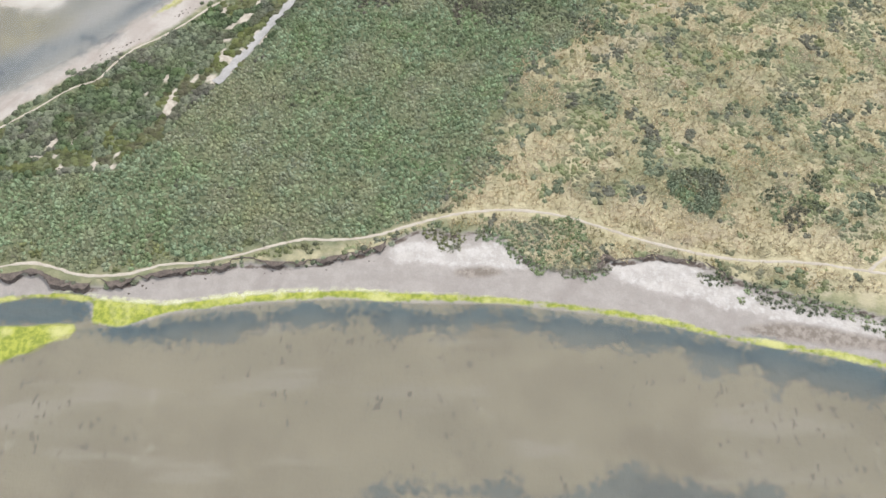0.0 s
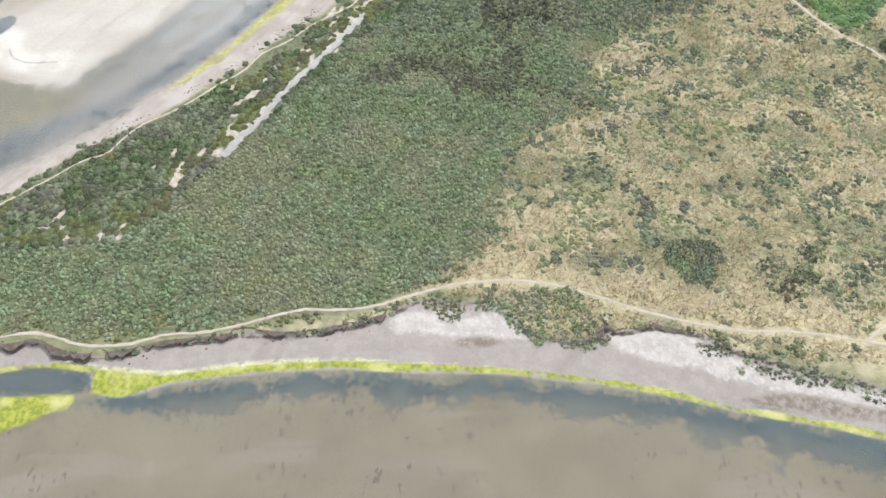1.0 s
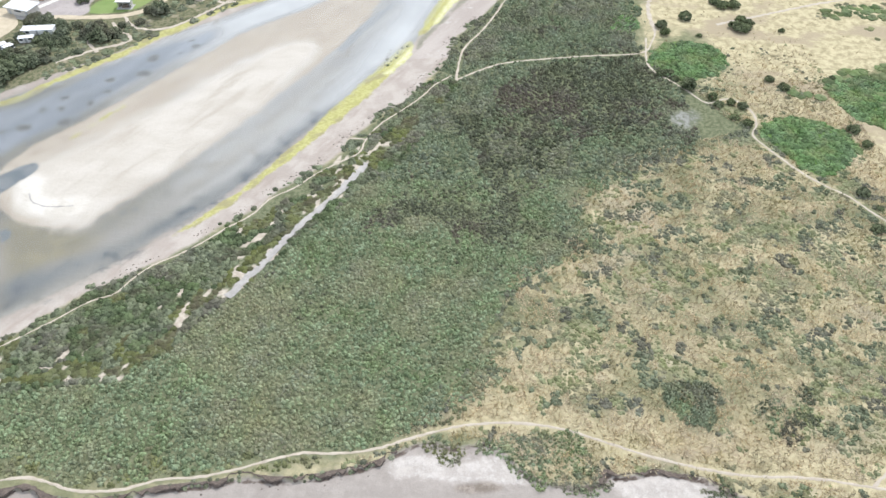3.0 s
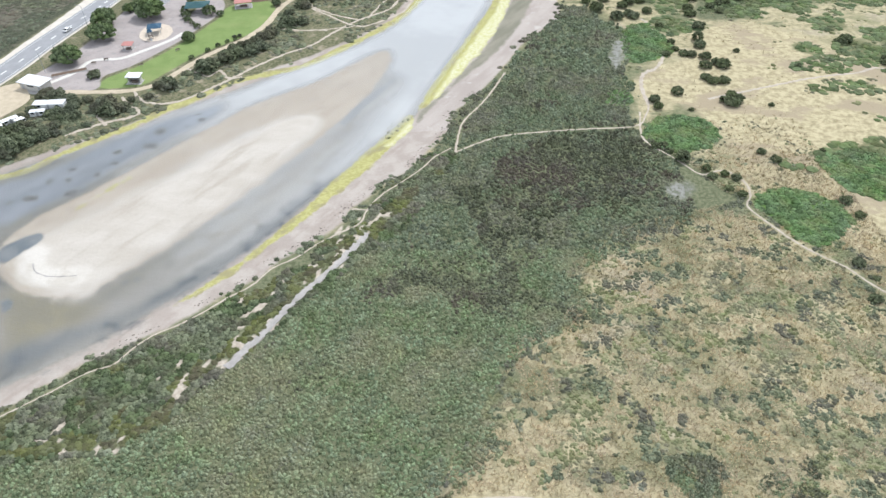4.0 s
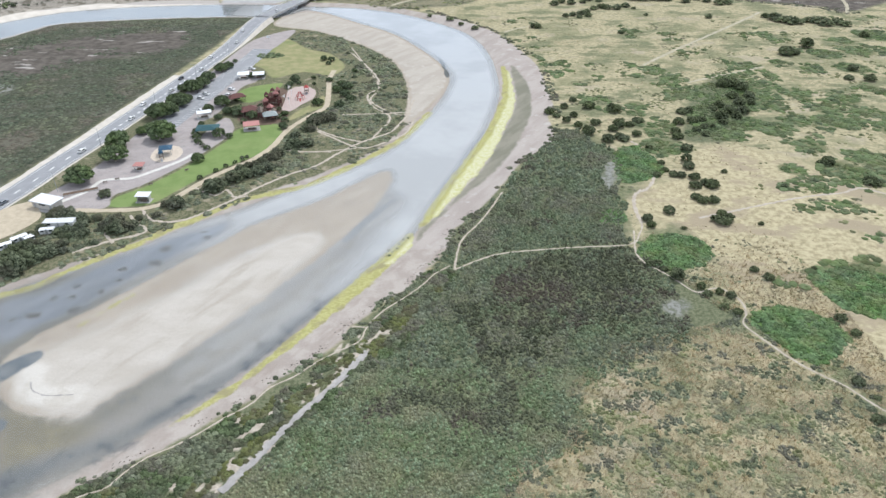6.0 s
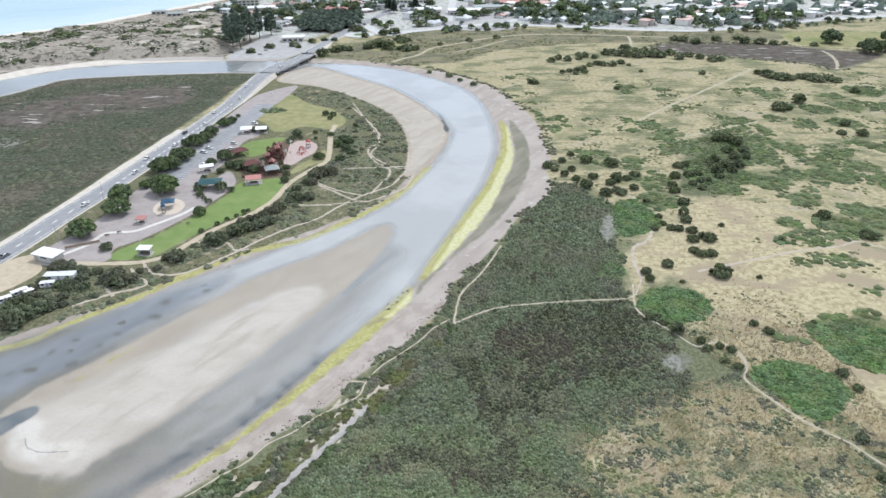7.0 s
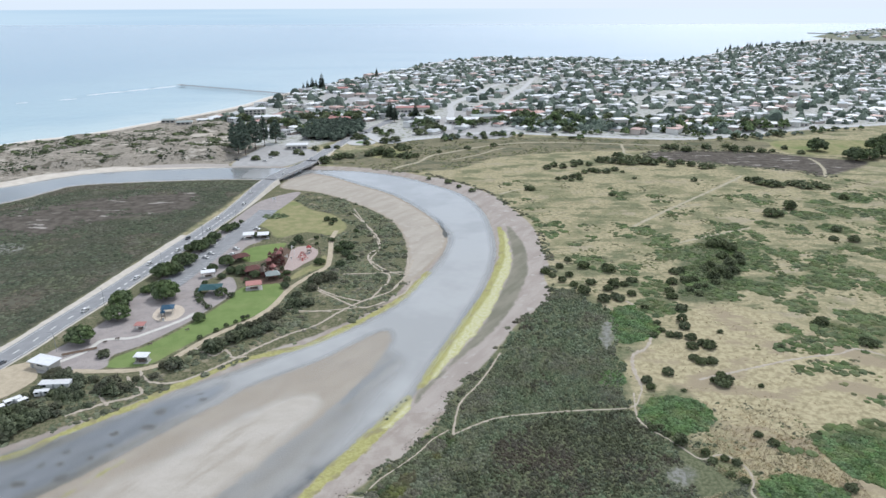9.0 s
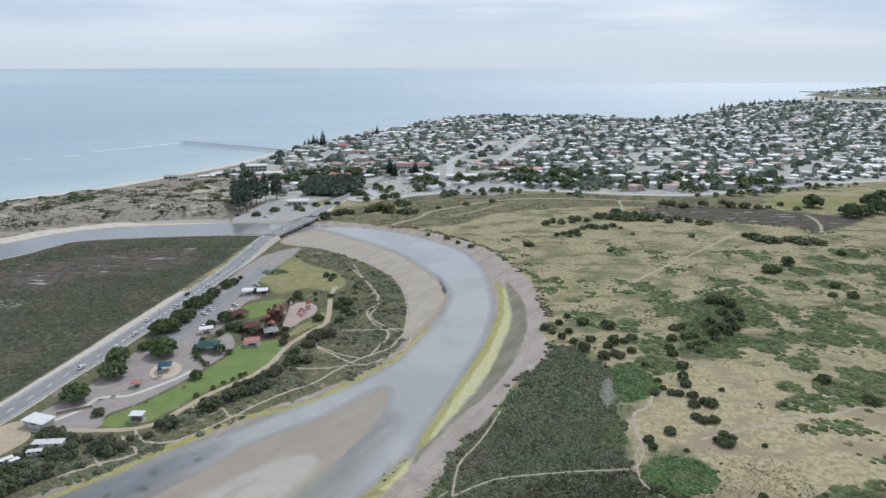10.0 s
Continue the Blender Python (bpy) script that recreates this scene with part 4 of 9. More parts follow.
def foliage(name, dark, light, patch=None, patch_scale=0.05, spread=0.5, speckle=6.0, rough=0.75, vary=0.06):
    """Leaves: tone by clump, by leaf-sized speckle and, over tens of metres, by patch."""
    m, t, bsdf, co = blank(name)
    geo = t.nodes.new("ShaderNodeNewGeometry")
    pos = geo.outputs["Position"]
    r = geo.outputs["Random Per Island"]
    n = grain(t, pos, speckle, 2.0, 0.6)
    k = maths(t, "ADD", maths(t, "MULTIPLY", r, spread), maths(t, "MULTIPLY", n, 1 - spread))
    tone = maths(t, "ADD", maths(t, "MULTIPLY", grain(t, pos, 0.3, 3.0, 0.6), 0.9), 0.55)
    k = maths(t, "MULTIPLY", k, tone)
    col = blend(t, step(t, k, 0.2, 0.8), dark, light)
    if patch:
        col = blend(t, step(t, grain(t, pos, patch_scale, 4.0, 0.6), 0.46, 0.62), col, blend(t, step(t, k, 0.15, 0.85), tuple(c * 0.5 for c in patch), patch))
    drift = maths(t, "ADD", maths(t, "MULTIPLY", grain(t, pos, 0.16, 4.0, 0.65), 0.7), maths(t, "MULTIPLY", r, 0.3))
    shift = maths(t, "ADD", maths(t, "MULTIPLY", maths(t, "SUBTRACT", drift, 0.58), vary), 0.5)
    lively = maths(t, "ADD", maths(t, "MULTIPLY", grain(t, pos, 0.11, 3.0, 0.6), 0.9), 0.52)
    col = node(t, "ShaderNodeHueSaturation", Hue=shift, Saturation=lively, Color=col).outputs[0]
    t.links.new(col, bsdf.inputs["Base Color"])
    bsdf.inputs["Roughness"].default_value, bsdf.inputs["Specular IOR Level"].default_value = rough, 0.05
    return m


SCRUB = foliage("saltbush_leaves", (0.082, 0.108, 0.056), (0.265, 0.33, 0.192), (0.30, 0.31, 0.19), 0.035, spread=0.4, speckle=8.0, vary=0.10)
SCRUB_GREY = foliage("grey_marsh_scrub_leaves", (0.076, 0.094, 0.058), (0.235, 0.282, 0.175), (0.24, 0.245, 0.17), 0.035, spread=0.4, speckle=8.0, vary=0.07)
SCRUB_DARK = foliage("dark_marsh_leaves", (0.046, 0.053, 0.034), (0.17, 0.185, 0.118), (0.165, 0.148, 0.112), 0.03, spread=0.35)
GREEN_HEATH = foliage("green_low_scrub_leaves", (0.052, 0.08, 0.036), (0.14, 0.185, 0.08), (0.15, 0.18, 0.085), 0.08)
MARSH_LEAF = foliage("grey_marsh_leaves", (0.034, 0.042, 0.03), (0.135, 0.16, 0.102), (0.14, 0.145, 0.105), 0.04, spread=0.35)
SAMPHIRE = foliage("samphire_leaves", (0.055, 0.064, 0.028), (0.14, 0.152, 0.062), (0.12, 0.115, 0.068), 0.15)
BAND_LEAF = foliage("dark_green_shrub_leaves", (0.036, 0.052, 0.026), (0.15, 0.19, 0.098), (0.14, 0.148, 0.095), 0.12, spread=0.4)
REED = foliage("reed_leaves", (0.055, 0.095, 0.04), (0.16, 0.25, 0.105), (0.19, 0.25, 0.11), 0.12)
HEATH = foliage("green_heath_leaves", (0.08, 0.09, 0.042), (0.225, 0.235, 0.115), (0.20, 0.195, 0.125), 0.09)
# leaves of the distant town: aerial haze is put into the colour, paler and bluer
HAZY_TOWN_LEAF = foliage("hazy_garden_leaves", (0.072, 0.095, 0.078), (0.215, 0.26, 0.205), None, spread=0.6, speckle=2.0)
STRAW = foliage("dry_grass_blades", (0.36, 0.298, 0.18), (0.655, 0.55, 0.365), (0.44, 0.39, 0.225), 0.09, spread=0.4, vary=0.06)
FIELD_LEAF = foliage("olive_field_shrub_leaves", (0.092, 0.104, 0.052), (0.265, 0.28, 0.15), (0.25, 0.24, 0.15), 0.09, spread=0.4)
GREY_BUSH = foliage("grey_green_bush_leaves", (0.064, 0.077, 0.047), (0.205, 0.232, 0.145), (0.18, 0.175, 0.13), 0.08)
SHORE_LEAF = foliage("coast_shrub_leaves", (0.09, 0.118, 0.06), (0.30, 0.355, 0.195), (0.29, 0.285, 0.20), 0.12, spread=0.35, vary=0.10)
TREE_LEAF = foliage("tree_leaves", (0.034, 0.05, 0.025), (0.14, 0.175, 0.088), None, spread=0.6, speckle=3.0)
PEPPER_LEAF = foliage("pepper_tree_leaves", (0.042, 0.066, 0.028), (0.17, 0.22, 0.10), None, spread=0.6, speckle=3.0)
# needles lightened towards blue: the haze of distance is painted in
HAZY_PINE_LEAF = foliage("hazy_pine_needles", (0.048, 0.066, 0.052), (0.15, 0.185, 0.14), None, spread=0.6, speckle=2.0)
BANK_LEAF = foliage("coastal_bush_leaves", (0.05, 0.063, 0.038), (0.195, 0.22, 0.135), (0.17, 0.17, 0.115), 0.06, spread=0.6, speckle=3.0)
WATTLE_LEAF = foliage("wattle_leaves", (0.038, 0.05, 0.026), (0.15, 0.172, 0.09), None, spread=0.6, speckle=3.0)
BARK = surface("bark", (0.16, 0.12, 0.09), (0.08, 0.06, 0.045), 3.0, 0.9)
SAND = surface("sand_track", (0.465, 0.41, 0.34), (0.37, 0.32, 0.26), 0.4, 0.95, 10.0, 0.02)
TRACK = surface("worn_field_track", (0.43, 0.385, 0.29), (0.33, 0.30, 0.21), 0.15, 0.95, 10.0, 0.02)
CREEK_BED = surface("grey_mud", (0.37, 0.35, 0.33), (0.28, 0.265, 0.25), 0.5, 0.45, 8.0, 0.02)
EARTH = surface("dark_peaty_earth", (0.07, 0.055, 0.047), (0.155, 0.125, 0.105), 0.9, 0.95, 6.0, 0.08)
ASPHALT = surface("worn_asphalt", (0.245, 0.25, 0.26), (0.30, 0.305, 0.315), 0.25, 0.9, 20.0, 0.01)
GRAVEL = surface("pale_gravel_verge", (0.60, 0.555, 0.49), (0.50, 0.46, 0.40), 0.3, 0.95, 12.0, 0.02)
PATHWAY = surface("crushed_stone_path", (0.50, 0.43, 0.32), (0.40, 0.34, 0.25), 0.4, 0.95, 10.0, 0.01)
PALE_PATH = surface("pale_concrete_path", (0.62, 0.60, 0.56), (0.54, 0.52, 0.48), 0.5, 0.9)
LINE_PAINT = surface("white_road_paint", (0.75, 0.75, 0.74), (0.60, 0.60, 0.58), 2.0, 0.7)
CONCRETE = surface("weathered_concrete", (0.42, 0.41, 0.39), (0.32, 0.31, 0.30), 0.8, 0.85)
STEEL = surface("galvanised_steel", (0.42, 0.44, 0.46), (0.33, 0.34, 0.36), 3.0, 0.45, metal=0.6)
TIMBER = surface("weathered_timber", (0.24, 0.20, 0.16), (0.15, 0.12, 0.10), 2.0, 0.85)
GREY_TIMBER = surface("silvered_jetty_timber", (0.36, 0.345, 0.33), (0.25, 0.24, 0.23), 2.0, 0.85)
RED_TIMBER = surface("red_brown_timber", (0.17, 0.07, 0.06), (0.09, 0.045, 0.04), 2.0, 0.8)
RED_PAINT = surface("faded_red_paint", (0.48, 0.07, 0.06), (0.36, 0.10, 0.09), 1.5, 0.6)
SALMON = surface("salmon_steel_roof", (0.46, 0.20, 0.18), (0.36, 0.17, 0.15), 1.5, 0.6)
SOFTFALL = surface("pinkish_softfall", (0.48, 0.39, 0.36), (0.40, 0.32, 0.29), 0.8, 0.95)
PALE_SOFTFALL = surface("pale_play_sand", (0.60, 0.52, 0.43), (0.50, 0.43, 0.35), 0.8, 0.95)
BLUE_SHADE = surface("dark_blue_shade_cloth", (0.03, 0.075, 0.13), (0.05, 0.11, 0.17), 2.0, 0.8)
GREEN_SHADE = surface("dark_green_shade_cloth", (0.025, 0.075, 0.085), (0.04, 0.10, 0.11), 2.0, 0.8)
WHITE_CLOTH = surface("white_shade_sail", (0.78, 0.77, 0.75), (0.68, 0.66, 0.64), 2.0, 0.8)
WHITE_ROOF = surface("white_metal_roof", (0.78, 0.79, 0.80), (0.66, 0.67, 0.68), 0.8, 0.5)
CREAM_WALL = surface("pale_block_wall", (0.56, 0.54, 0.50), (0.48, 0.46, 0.42), 1.0, 0.85)
STREET = surface("pale_street_asphalt", (0.47, 0.475, 0.475), (0.53, 0.53, 0.52), 0.25, 0.9, 20.0, 0.01)
GREY_ROOF = surface("grey_green_metal_roof", (0.33, 0.37, 0.36), (0.26, 0.29, 0.28), 1.0, 0.5)
TYRE = surface("black_rubber", (0.02, 0.02, 0.02), (0.035, 0.035, 0.035), 6.0, 0.8)
RIM = surface("alloy_rim", (0.5, 0.5, 0.52), (0.4, 0.4, 0.42), 6.0, 0.35, metal=0.9)
PLANTER = surface("brown_mulch", (0.16, 0.11, 0.08), (0.10, 0.07, 0.05), 2.0, 0.95)


def glass(name, tint):
    m, t, bsdf, co = blank(name)
    bsdf.inputs["Base Color"].default_value = (*tint, 1)
    bsdf.inputs["Roughness"].default_value, bsdf.inputs["Specular IOR Level"].default_value = 0.08, 0.8
    return m


WINDOW = glass("dark_window_glass", (0.03, 0.04, 0.05))


def ground_material():
    """Sand, mud, turf, dry grass and river bed, laid over one another by the plan's outlines with ragged edges."""
    m, t, bsdf, co = blank("shore_ground")
    big, mid, small, tiny = grain(t, co, 0.028, 5.0, 0.6), grain(t, co, 0.16, 5.0, 0.6), grain(t, co, 0.9, 4.0, 0.6), grain(t, co, 5.0, 3.0, 0.6)
    turned = node(t, "ShaderNodeMapping", Vector=co, Rotation=(0, 0, radians(-58)))
    along = grain(t, turned.outputs[0], 0.07, 5.0, 0.6, (0.5, 2.0, 1.0))
    ragged = maths(t, "ADD", maths(t, "MULTIPLY", maths(t, "SUBTRACT", mid, 0.5), 1.0), maths(t, "MULTIPLY", maths(t, "SUBTRACT", small, 0.5), 0.45))

    def lay(under, name, colour, soft=0.5, jag=2.0, shift=0.0, fac=None):
        a = t.nodes.new("ShaderNodeAttribute")
        a.attribute_name = name
        d = maths(t, "ADD", a.outputs["Fac"], maths(t, "MULTIPLY", ragged, jag))
        k = step(t, maths(t, "ADD", d, shift), -soft, soft)
        if fac is not None:
            k = maths(t, "MULTIPLY", k, fac)
        return blend(t, k, under, colour)

    def tones(a, b, noise_socket, low=0.38, high=0.62):
        return blend(t, step(t, noise_socket, low, high), a, b)

    tract = grain(t, co, 0.055, 6.0, 0.65, (0.6, 1.0, 1.0))
    mottle = grain(t, co, 0.38, 6.0, 0.68)
    field = tones((0.45, 0.395, 0.255), (0.30, 0.275, 0.165), mottle, 0.42, 0.58)
    field = tones(field, (0.17, 0.17, 0.10), mottle, 0.58, 0.66)
    field = tones(field, tones((0.20, 0.20, 0.115), (0.30, 0.285, 0.17), mottle), big, 0.50, 0.60)
    field = tones(field, tones((0.145, 0.16, 0.09), (0.225, 0.225, 0.135), mottle), tract, 0.50, 0.60)
    field = tones(field, tones((0.42, 0.375, 0.26), (0.33, 0.29, 0.205), mottle), tract, 0.44, 0.37)
    straw = tones(tones((0.31, 0.27, 0.165), (0.50, 0.44, 0.285), mottle, 0.36, 0.60), (0.35, 0.295, 0.205), tract, 0.50, 0.60)
    scrub = tones((0.10, 0.115, 0.065), (0.18, 0.19, 0.115), small)
    sand = tones(tones((0.36, 0.315, 0.28), (0.435, 0.39, 0.35), mid), (0.33, 0.28, 0.245), along, 0.50, 0.68)
    pale = tones(tones((0.45, 0.412, 0.36), (0.51, 0.475, 0.425), tract), (0.41, 0.372, 0.32), along, 0.50, 0.68)
    bar = tones(tones((0.366, 0.318, 0.258), (0.408, 0.361, 0.298), along), (0.337, 0.295, 0.243), mid, 0.5, 0.7)
    specks = maths(t, "MULTIPLY", grain(t, co, 1.0, 2.0, 0.5, (1.0, 0.45, 1.0)), step(t, tract, 0.40, 0.52))
    silt = tones(tones((0.285, 0.258, 0.198), (0.246, 0.226, 0.176), tract), (0.205, 0.183, 0.143), big, 0.45, 0.66)
    silt = tones(silt, (0.302, 0.277, 0.238), grain(t, co, 0.10, 4.0, 0.55, (0.25, 1.0, 1.0)), 0.52, 0.66)
    silt = tones(silt, (0.16, 0.154, 0.132), specks, 0.60, 0.70)
    silt = tones(silt, (0.342, 0.319, 0.274), mid, 0.62, 0.8)
    river_bed = tones(tones((0.34, 0.336, 0.319), (0.289, 0.285, 0.272), along), (0.264, 0.251, 0.225), mid, 0.5, 0.7)
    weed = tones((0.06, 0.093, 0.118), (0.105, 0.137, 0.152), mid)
    algae = tones(tones((0.35, 0.365, 0.07), (0.20, 0.235, 0.045), small, 0.38, 0.62), (0.48, 0.46, 0.19), mid, 0.46, 0.68)
    lawn = tones(tones((0.175, 0.245, 0.085), (0.205, 0.275, 0.10), mid), (0.26, 0.295, 0.125), big, 0.54, 0.74)
    reed = tones((0.06, 0.12, 0.03), (0.14, 0.22, 0.07), small)
    paved = tones(tones((0.40, 0.36, 0.345), (0.35, 0.315, 0.305), mid), (0.315, 0.295, 0.29), mottle, 0.52, 0.66)
    mud = tones((0.085, 0.076, 0.066), (0.145, 0.128, 0.11), mid)
    dune = tones(tones((0.265, 0.24, 0.20), (0.38, 0.345, 0.295), small), (0.16, 0.145, 0.115), mid, 0.50, 0.60)
    dune = tones(dune, (0.52, 0.475, 0.41), tract, 0.55, 0.63)
    street = tones((0.50, 0.50, 0.485), (0.28, 0.295, 0.225), mid, 0.48, 0.62)
    park = tones(tones((0.10, 0.11, 0.06), (0.20, 0.19, 0.12), small), (0.30, 0.265, 0.19), mid, 0.55, 0.68)
    col = field
    col = lay(col, "straw", straw, 3.0, 8.0)
    col = lay(col, "moor", tones(tones((0.17, 0.165, 0.105), (0.27, 0.24, 0.16), mottle), (0.13, 0.135, 0.09), tract, 0.48, 0.6), 3.0, 10.0)
    col = lay(col, "green", tones((0.13, 0.15, 0.075), (0.20, 0.195, 0.11), mottle), 1.2, 5.0)
    col = lay(col, "town", street, 6.0, 4.0)
    col = lay(col, "park", park, 1.0, 2.0)
    col = lay(col, "scrub", scrub, 2.5, 8.0)
    col = lay(col, "west", tones(tones((0.055, 0.062, 0.043), (0.10, 0.107, 0.074), small), (0.135, 0.13, 0.10), tract, 0.52, 0.62), 2.0, 5.0)
    col = lay(col, "band", tones((0.50, 0.445, 0.37), (0.39, 0.34, 0.28), small), 0.6, 1.6)
    col = lay(col, "reed", reed, 0.7, 3.0)
    col = lay(col, "mud", tones(mud, (0.40, 0.37, 0.34), grain(t, co, 0.09, 4.0, 0.6, (0.4, 1.6, 1.0)), 0.60, 0.65), 3.0, 12.0)
    col = lay(col, "salt", tones((0.27, 0.27, 0.25), (0.15, 0.16, 0.12), mottle, 0.46, 0.56), 2.0, 6.0)
    col = lay(col, "dune", dune, 3.0, 6.0, 10.0)
    col = lay(col, "lawn", lawn, 0.6, 0.8)
    col = lay(col, "dry_lawn", tones(tones((0.33, 0.305, 0.165), (0.25, 0.255, 0.125), mid), (0.20, 0.235, 0.10), big, 0.52, 0.64), 1.0, 3.0)
    col = lay(col, "paved", paved, 0.5, 0.6)
    col = lay(col, "plaza", tones((0.46, 0.455, 0.45), (0.39, 0.385, 0.38), mid), 1.5, 3.0)
    col = lay(col, "bank", sand, 0.8, 2.2)
    col = lay(col, "foreshore", tones(tones((0.345, 0.31, 0.282), (0.305, 0.273, 0.248), mottle), (0.28, 0.247, 0.225), along, 0.50, 0.68), 0.6, 2.5)
    col = lay(col, "white", tones(tones((0.48, 0.44, 0.405), (0.40, 0.365, 0.335), mottle, 0.35, 0.6), (0.515, 0.48, 0.45), small, 0.46, 0.70), 0.8, 3.5)
    col = lay(col, "wrack", tones((0.19, 0.16, 0.135), (0.30, 0.26, 0.225), small), 0.7, 2.5)
    col = lay(col, "scarp", tones((0.085, 0.065, 0.055), (0.20, 0.165, 0.14), small, 0.45, 0.7), 0.2, 2.2)
    col = lay(col, "coast", tones((0.68, 0.63, 0.56), (0.60, 0.55, 0.48), mid), 1.0, 2.0)
    col = lay(col, "wet", silt, 0.6, 1.2)
    col = lay(col, "channel", river_bed, 1.0, 2.0)
    col = lay(col, "lower", tones(tones((0.185, 0.18, 0.16), (0.225, 0.215, 0.185), along), (0.14, 0.145, 0.145), mid, 0.52, 0.68), 5.0, 12.0)
    col = lay(col, "deep", tones((0.17, 0.196, 0.212), (0.23, 0.242, 0.238), tract), 8.0, 8.0)
    col = lay(col, "north", tones(tones((0.242, 0.264, 0.293), (0.187, 0.208, 0.238), along), (0.119, 0.128, 0.136), grain(t, co, 0.22, 3.0, 0.5, (0.6, 1.0, 1.0)), 0.66, 0.72), 3.0, 5.0)
    col = lay(col, "shoal", tones((0.325, 0.31, 0.28), (0.275, 0.265, 0.245), along), 5.0, 6.0, -4.0)
    col = lay(col, "brown", tones((0.205, 0.19, 0.145), (0.245, 0.225, 0.16), mid, 0.45, 0.66), 5.0, 7.0)
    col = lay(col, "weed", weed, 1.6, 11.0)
    col = lay(col, "lee", tones(tones((0.145, 0.155, 0.16), (0.195, 0.20, 0.195), along), (0.105, 0.118, 0.128), mid, 0.54, 0.64), 3.0, 6.0)
    col = lay(col, "streak", tones((0.235, 0.245, 0.25), (0.30, 0.305, 0.30), small), 0.8, 5.0)
    col = lay(col, "bar", bar, 0.7, 4.0, 1.0)
    col = lay(col, "point", tones(tones((0.455, 0.415, 0.36), (0.405, 0.365, 0.315), along), (0.50, 0.46, 0.405), mid, 0.55, 0.7), 1.2, 6.0, -1.0)
    col = lay(col, "pale", pale, 3.2, 8.0, 3.0)
    col = lay(col, "crest", tones((0.58, 0.55, 0.50), (0.50, 0.465, 0.41), mid), 1.6, 3.0)
    col = lay(col, "pool", tones((0.125, 0.145, 0.16), (0.20, 0.215, 0.22), mid), 0.6, 2.4)
    col = lay(col, "clump", tones((0.085, 0.092, 0.095), (0.15, 0.155, 0.15), small), 0.35, 4.2, -0.3)
    col = lay(col, "pink", tones(tones((0.43, 0.385, 0.35), (0.365, 0.32, 0.29), along), (0.48, 0.445, 0.41), mid, 0.56, 0.68), 0.8, 2.5)
    col = lay(col, "flat", tones((0.205, 0.20, 0.155), (0.27, 0.255, 0.205), along), 1.0, 4.0)
    col = lay(col, "algae", algae, 0.35, 2.2, -0.1)
    col = lay(col, "scum", tones(tones((0.44, 0.42, 0.185), (0.345, 0.335, 0.135), small), (0.30, 0.275, 0.15), mid, 0.50, 0.66), 0.5, 4.2)
    col = lay(col, "cream", tones((0.58, 0.57, 0.38), (0.50, 0.49, 0.24), small, 0.42, 0.62), 0.8, 4.5)
    col = lay(col, "froth", tones((0.56, 0.55, 0.40), (0.47, 0.455, 0.25), tiny), 0.4, 1.6, -0.05, step(t, small, 0.34, 0.50))
    col = blend(t, maths(t, "MULTIPLY", maths(t, "SUBTRACT", tiny, 0.35), 0.5, True), col, (0.10, 0.09, 0.07))
    t.links.new(col, bsdf.inputs["Base Color"])
    bsdf.inputs["Roughness"].default_value, bsdf.inputs["Specular IOR Level"].default_value = 0.95, 0.03
    bumped(t, bsdf, maths(t, "ADD", small, maths(t, "MULTIPLY", tiny, 0.3)), 0.15)
    return m


def water_material(name, murk, share, ripple, tint=(0.80, 0.82, 0.80), deep=0.35, silty=None):
    """Shallow water: the bed shows through a murky body, and the sky lies on it by Fresnel's law."""
    m, t, bsdf, co = blank(name)
    t.nodes.remove(bsdf)
    waves = maths(t, "ADD", grain(t, co, 0.8, 4.0, 0.6), maths(t, "MULTIPLY", grain(t, co, 0.05, 4.0), 2.0))
    bump = node(t, "ShaderNodeBump", Height=waves, Distance=ripple, Strength=0.6).outputs[0]
    clear = node(t, "ShaderNodeBsdfTransparent", Color=(*tint, 1))
    cloudy = blend(t, step(t, grain(t, co, 0.02, 4.0, 0.6), 0.4, 0.6), murk, tuple(c * 1.18 for c in murk))
    if silty:
        lower = t.nodes.new("ShaderNodeAttribute")
        lower.attribute_name = "silt"
        swirl = maths(t, "ADD", lower.outputs["Fac"], maths(t, "MULTIPLY", maths(t, "SUBTRACT", grain(t, co, 0.06, 4.0, 0.6), 0.5), 0.7))
        cloudy = blend(t, step(t, swirl, 0.1, 0.9), cloudy, silty)
    body = node(t, "ShaderNodeBsdfDiffuse", Color=cloudy)
    a = t.nodes.new("ShaderNodeAttribute")
    a.attribute_name = "depth"
    part_murk = maths(t, "MULTIPLY", step(t, a.outputs["Fac"], 0.0, deep), share)
    mixed = node(t, "ShaderNodeMixShader", i0=part_murk, i1=clear.outputs[0], i2=body.outputs[0])
    shine = node(t, "ShaderNodeBsdfGlossy", Color=(0.88, 0.90, 0.905, 1), Roughness=0.12, Normal=bump)
    facing = node(t, "ShaderNodeLayerWeight", Blend=0.5, Normal=bump).outputs["Facing"]
    law = maths(t, "ADD", maths(t, "MULTIPLY", maths(t, "POWER", facing, 5.0), 0.97), 0.025)
    both = node(t, "ShaderNodeMixShader", i0=law, i1=mixed.outputs[0], i2=shine.outputs[0])
    out = [n for n in t.nodes if n.type == "OUTPUT_MATERIAL"][0]
    t.links.new(both.outputs[0], out.inputs[0])
    return m


GROUND = ground_material()
INLET_WATER = water_material("murky_inlet_water", (0.285, 0.245, 0.18), 0.26, 0.03, (0.90, 0.90, 0.88))
RIVER_WATER = water_material("shallow_river_water", (0.535, 0.545, 0.545), 0.56, 0.02, (1.0, 1.0, 1.0), 0.28, (0.27, 0.265, 0.235))


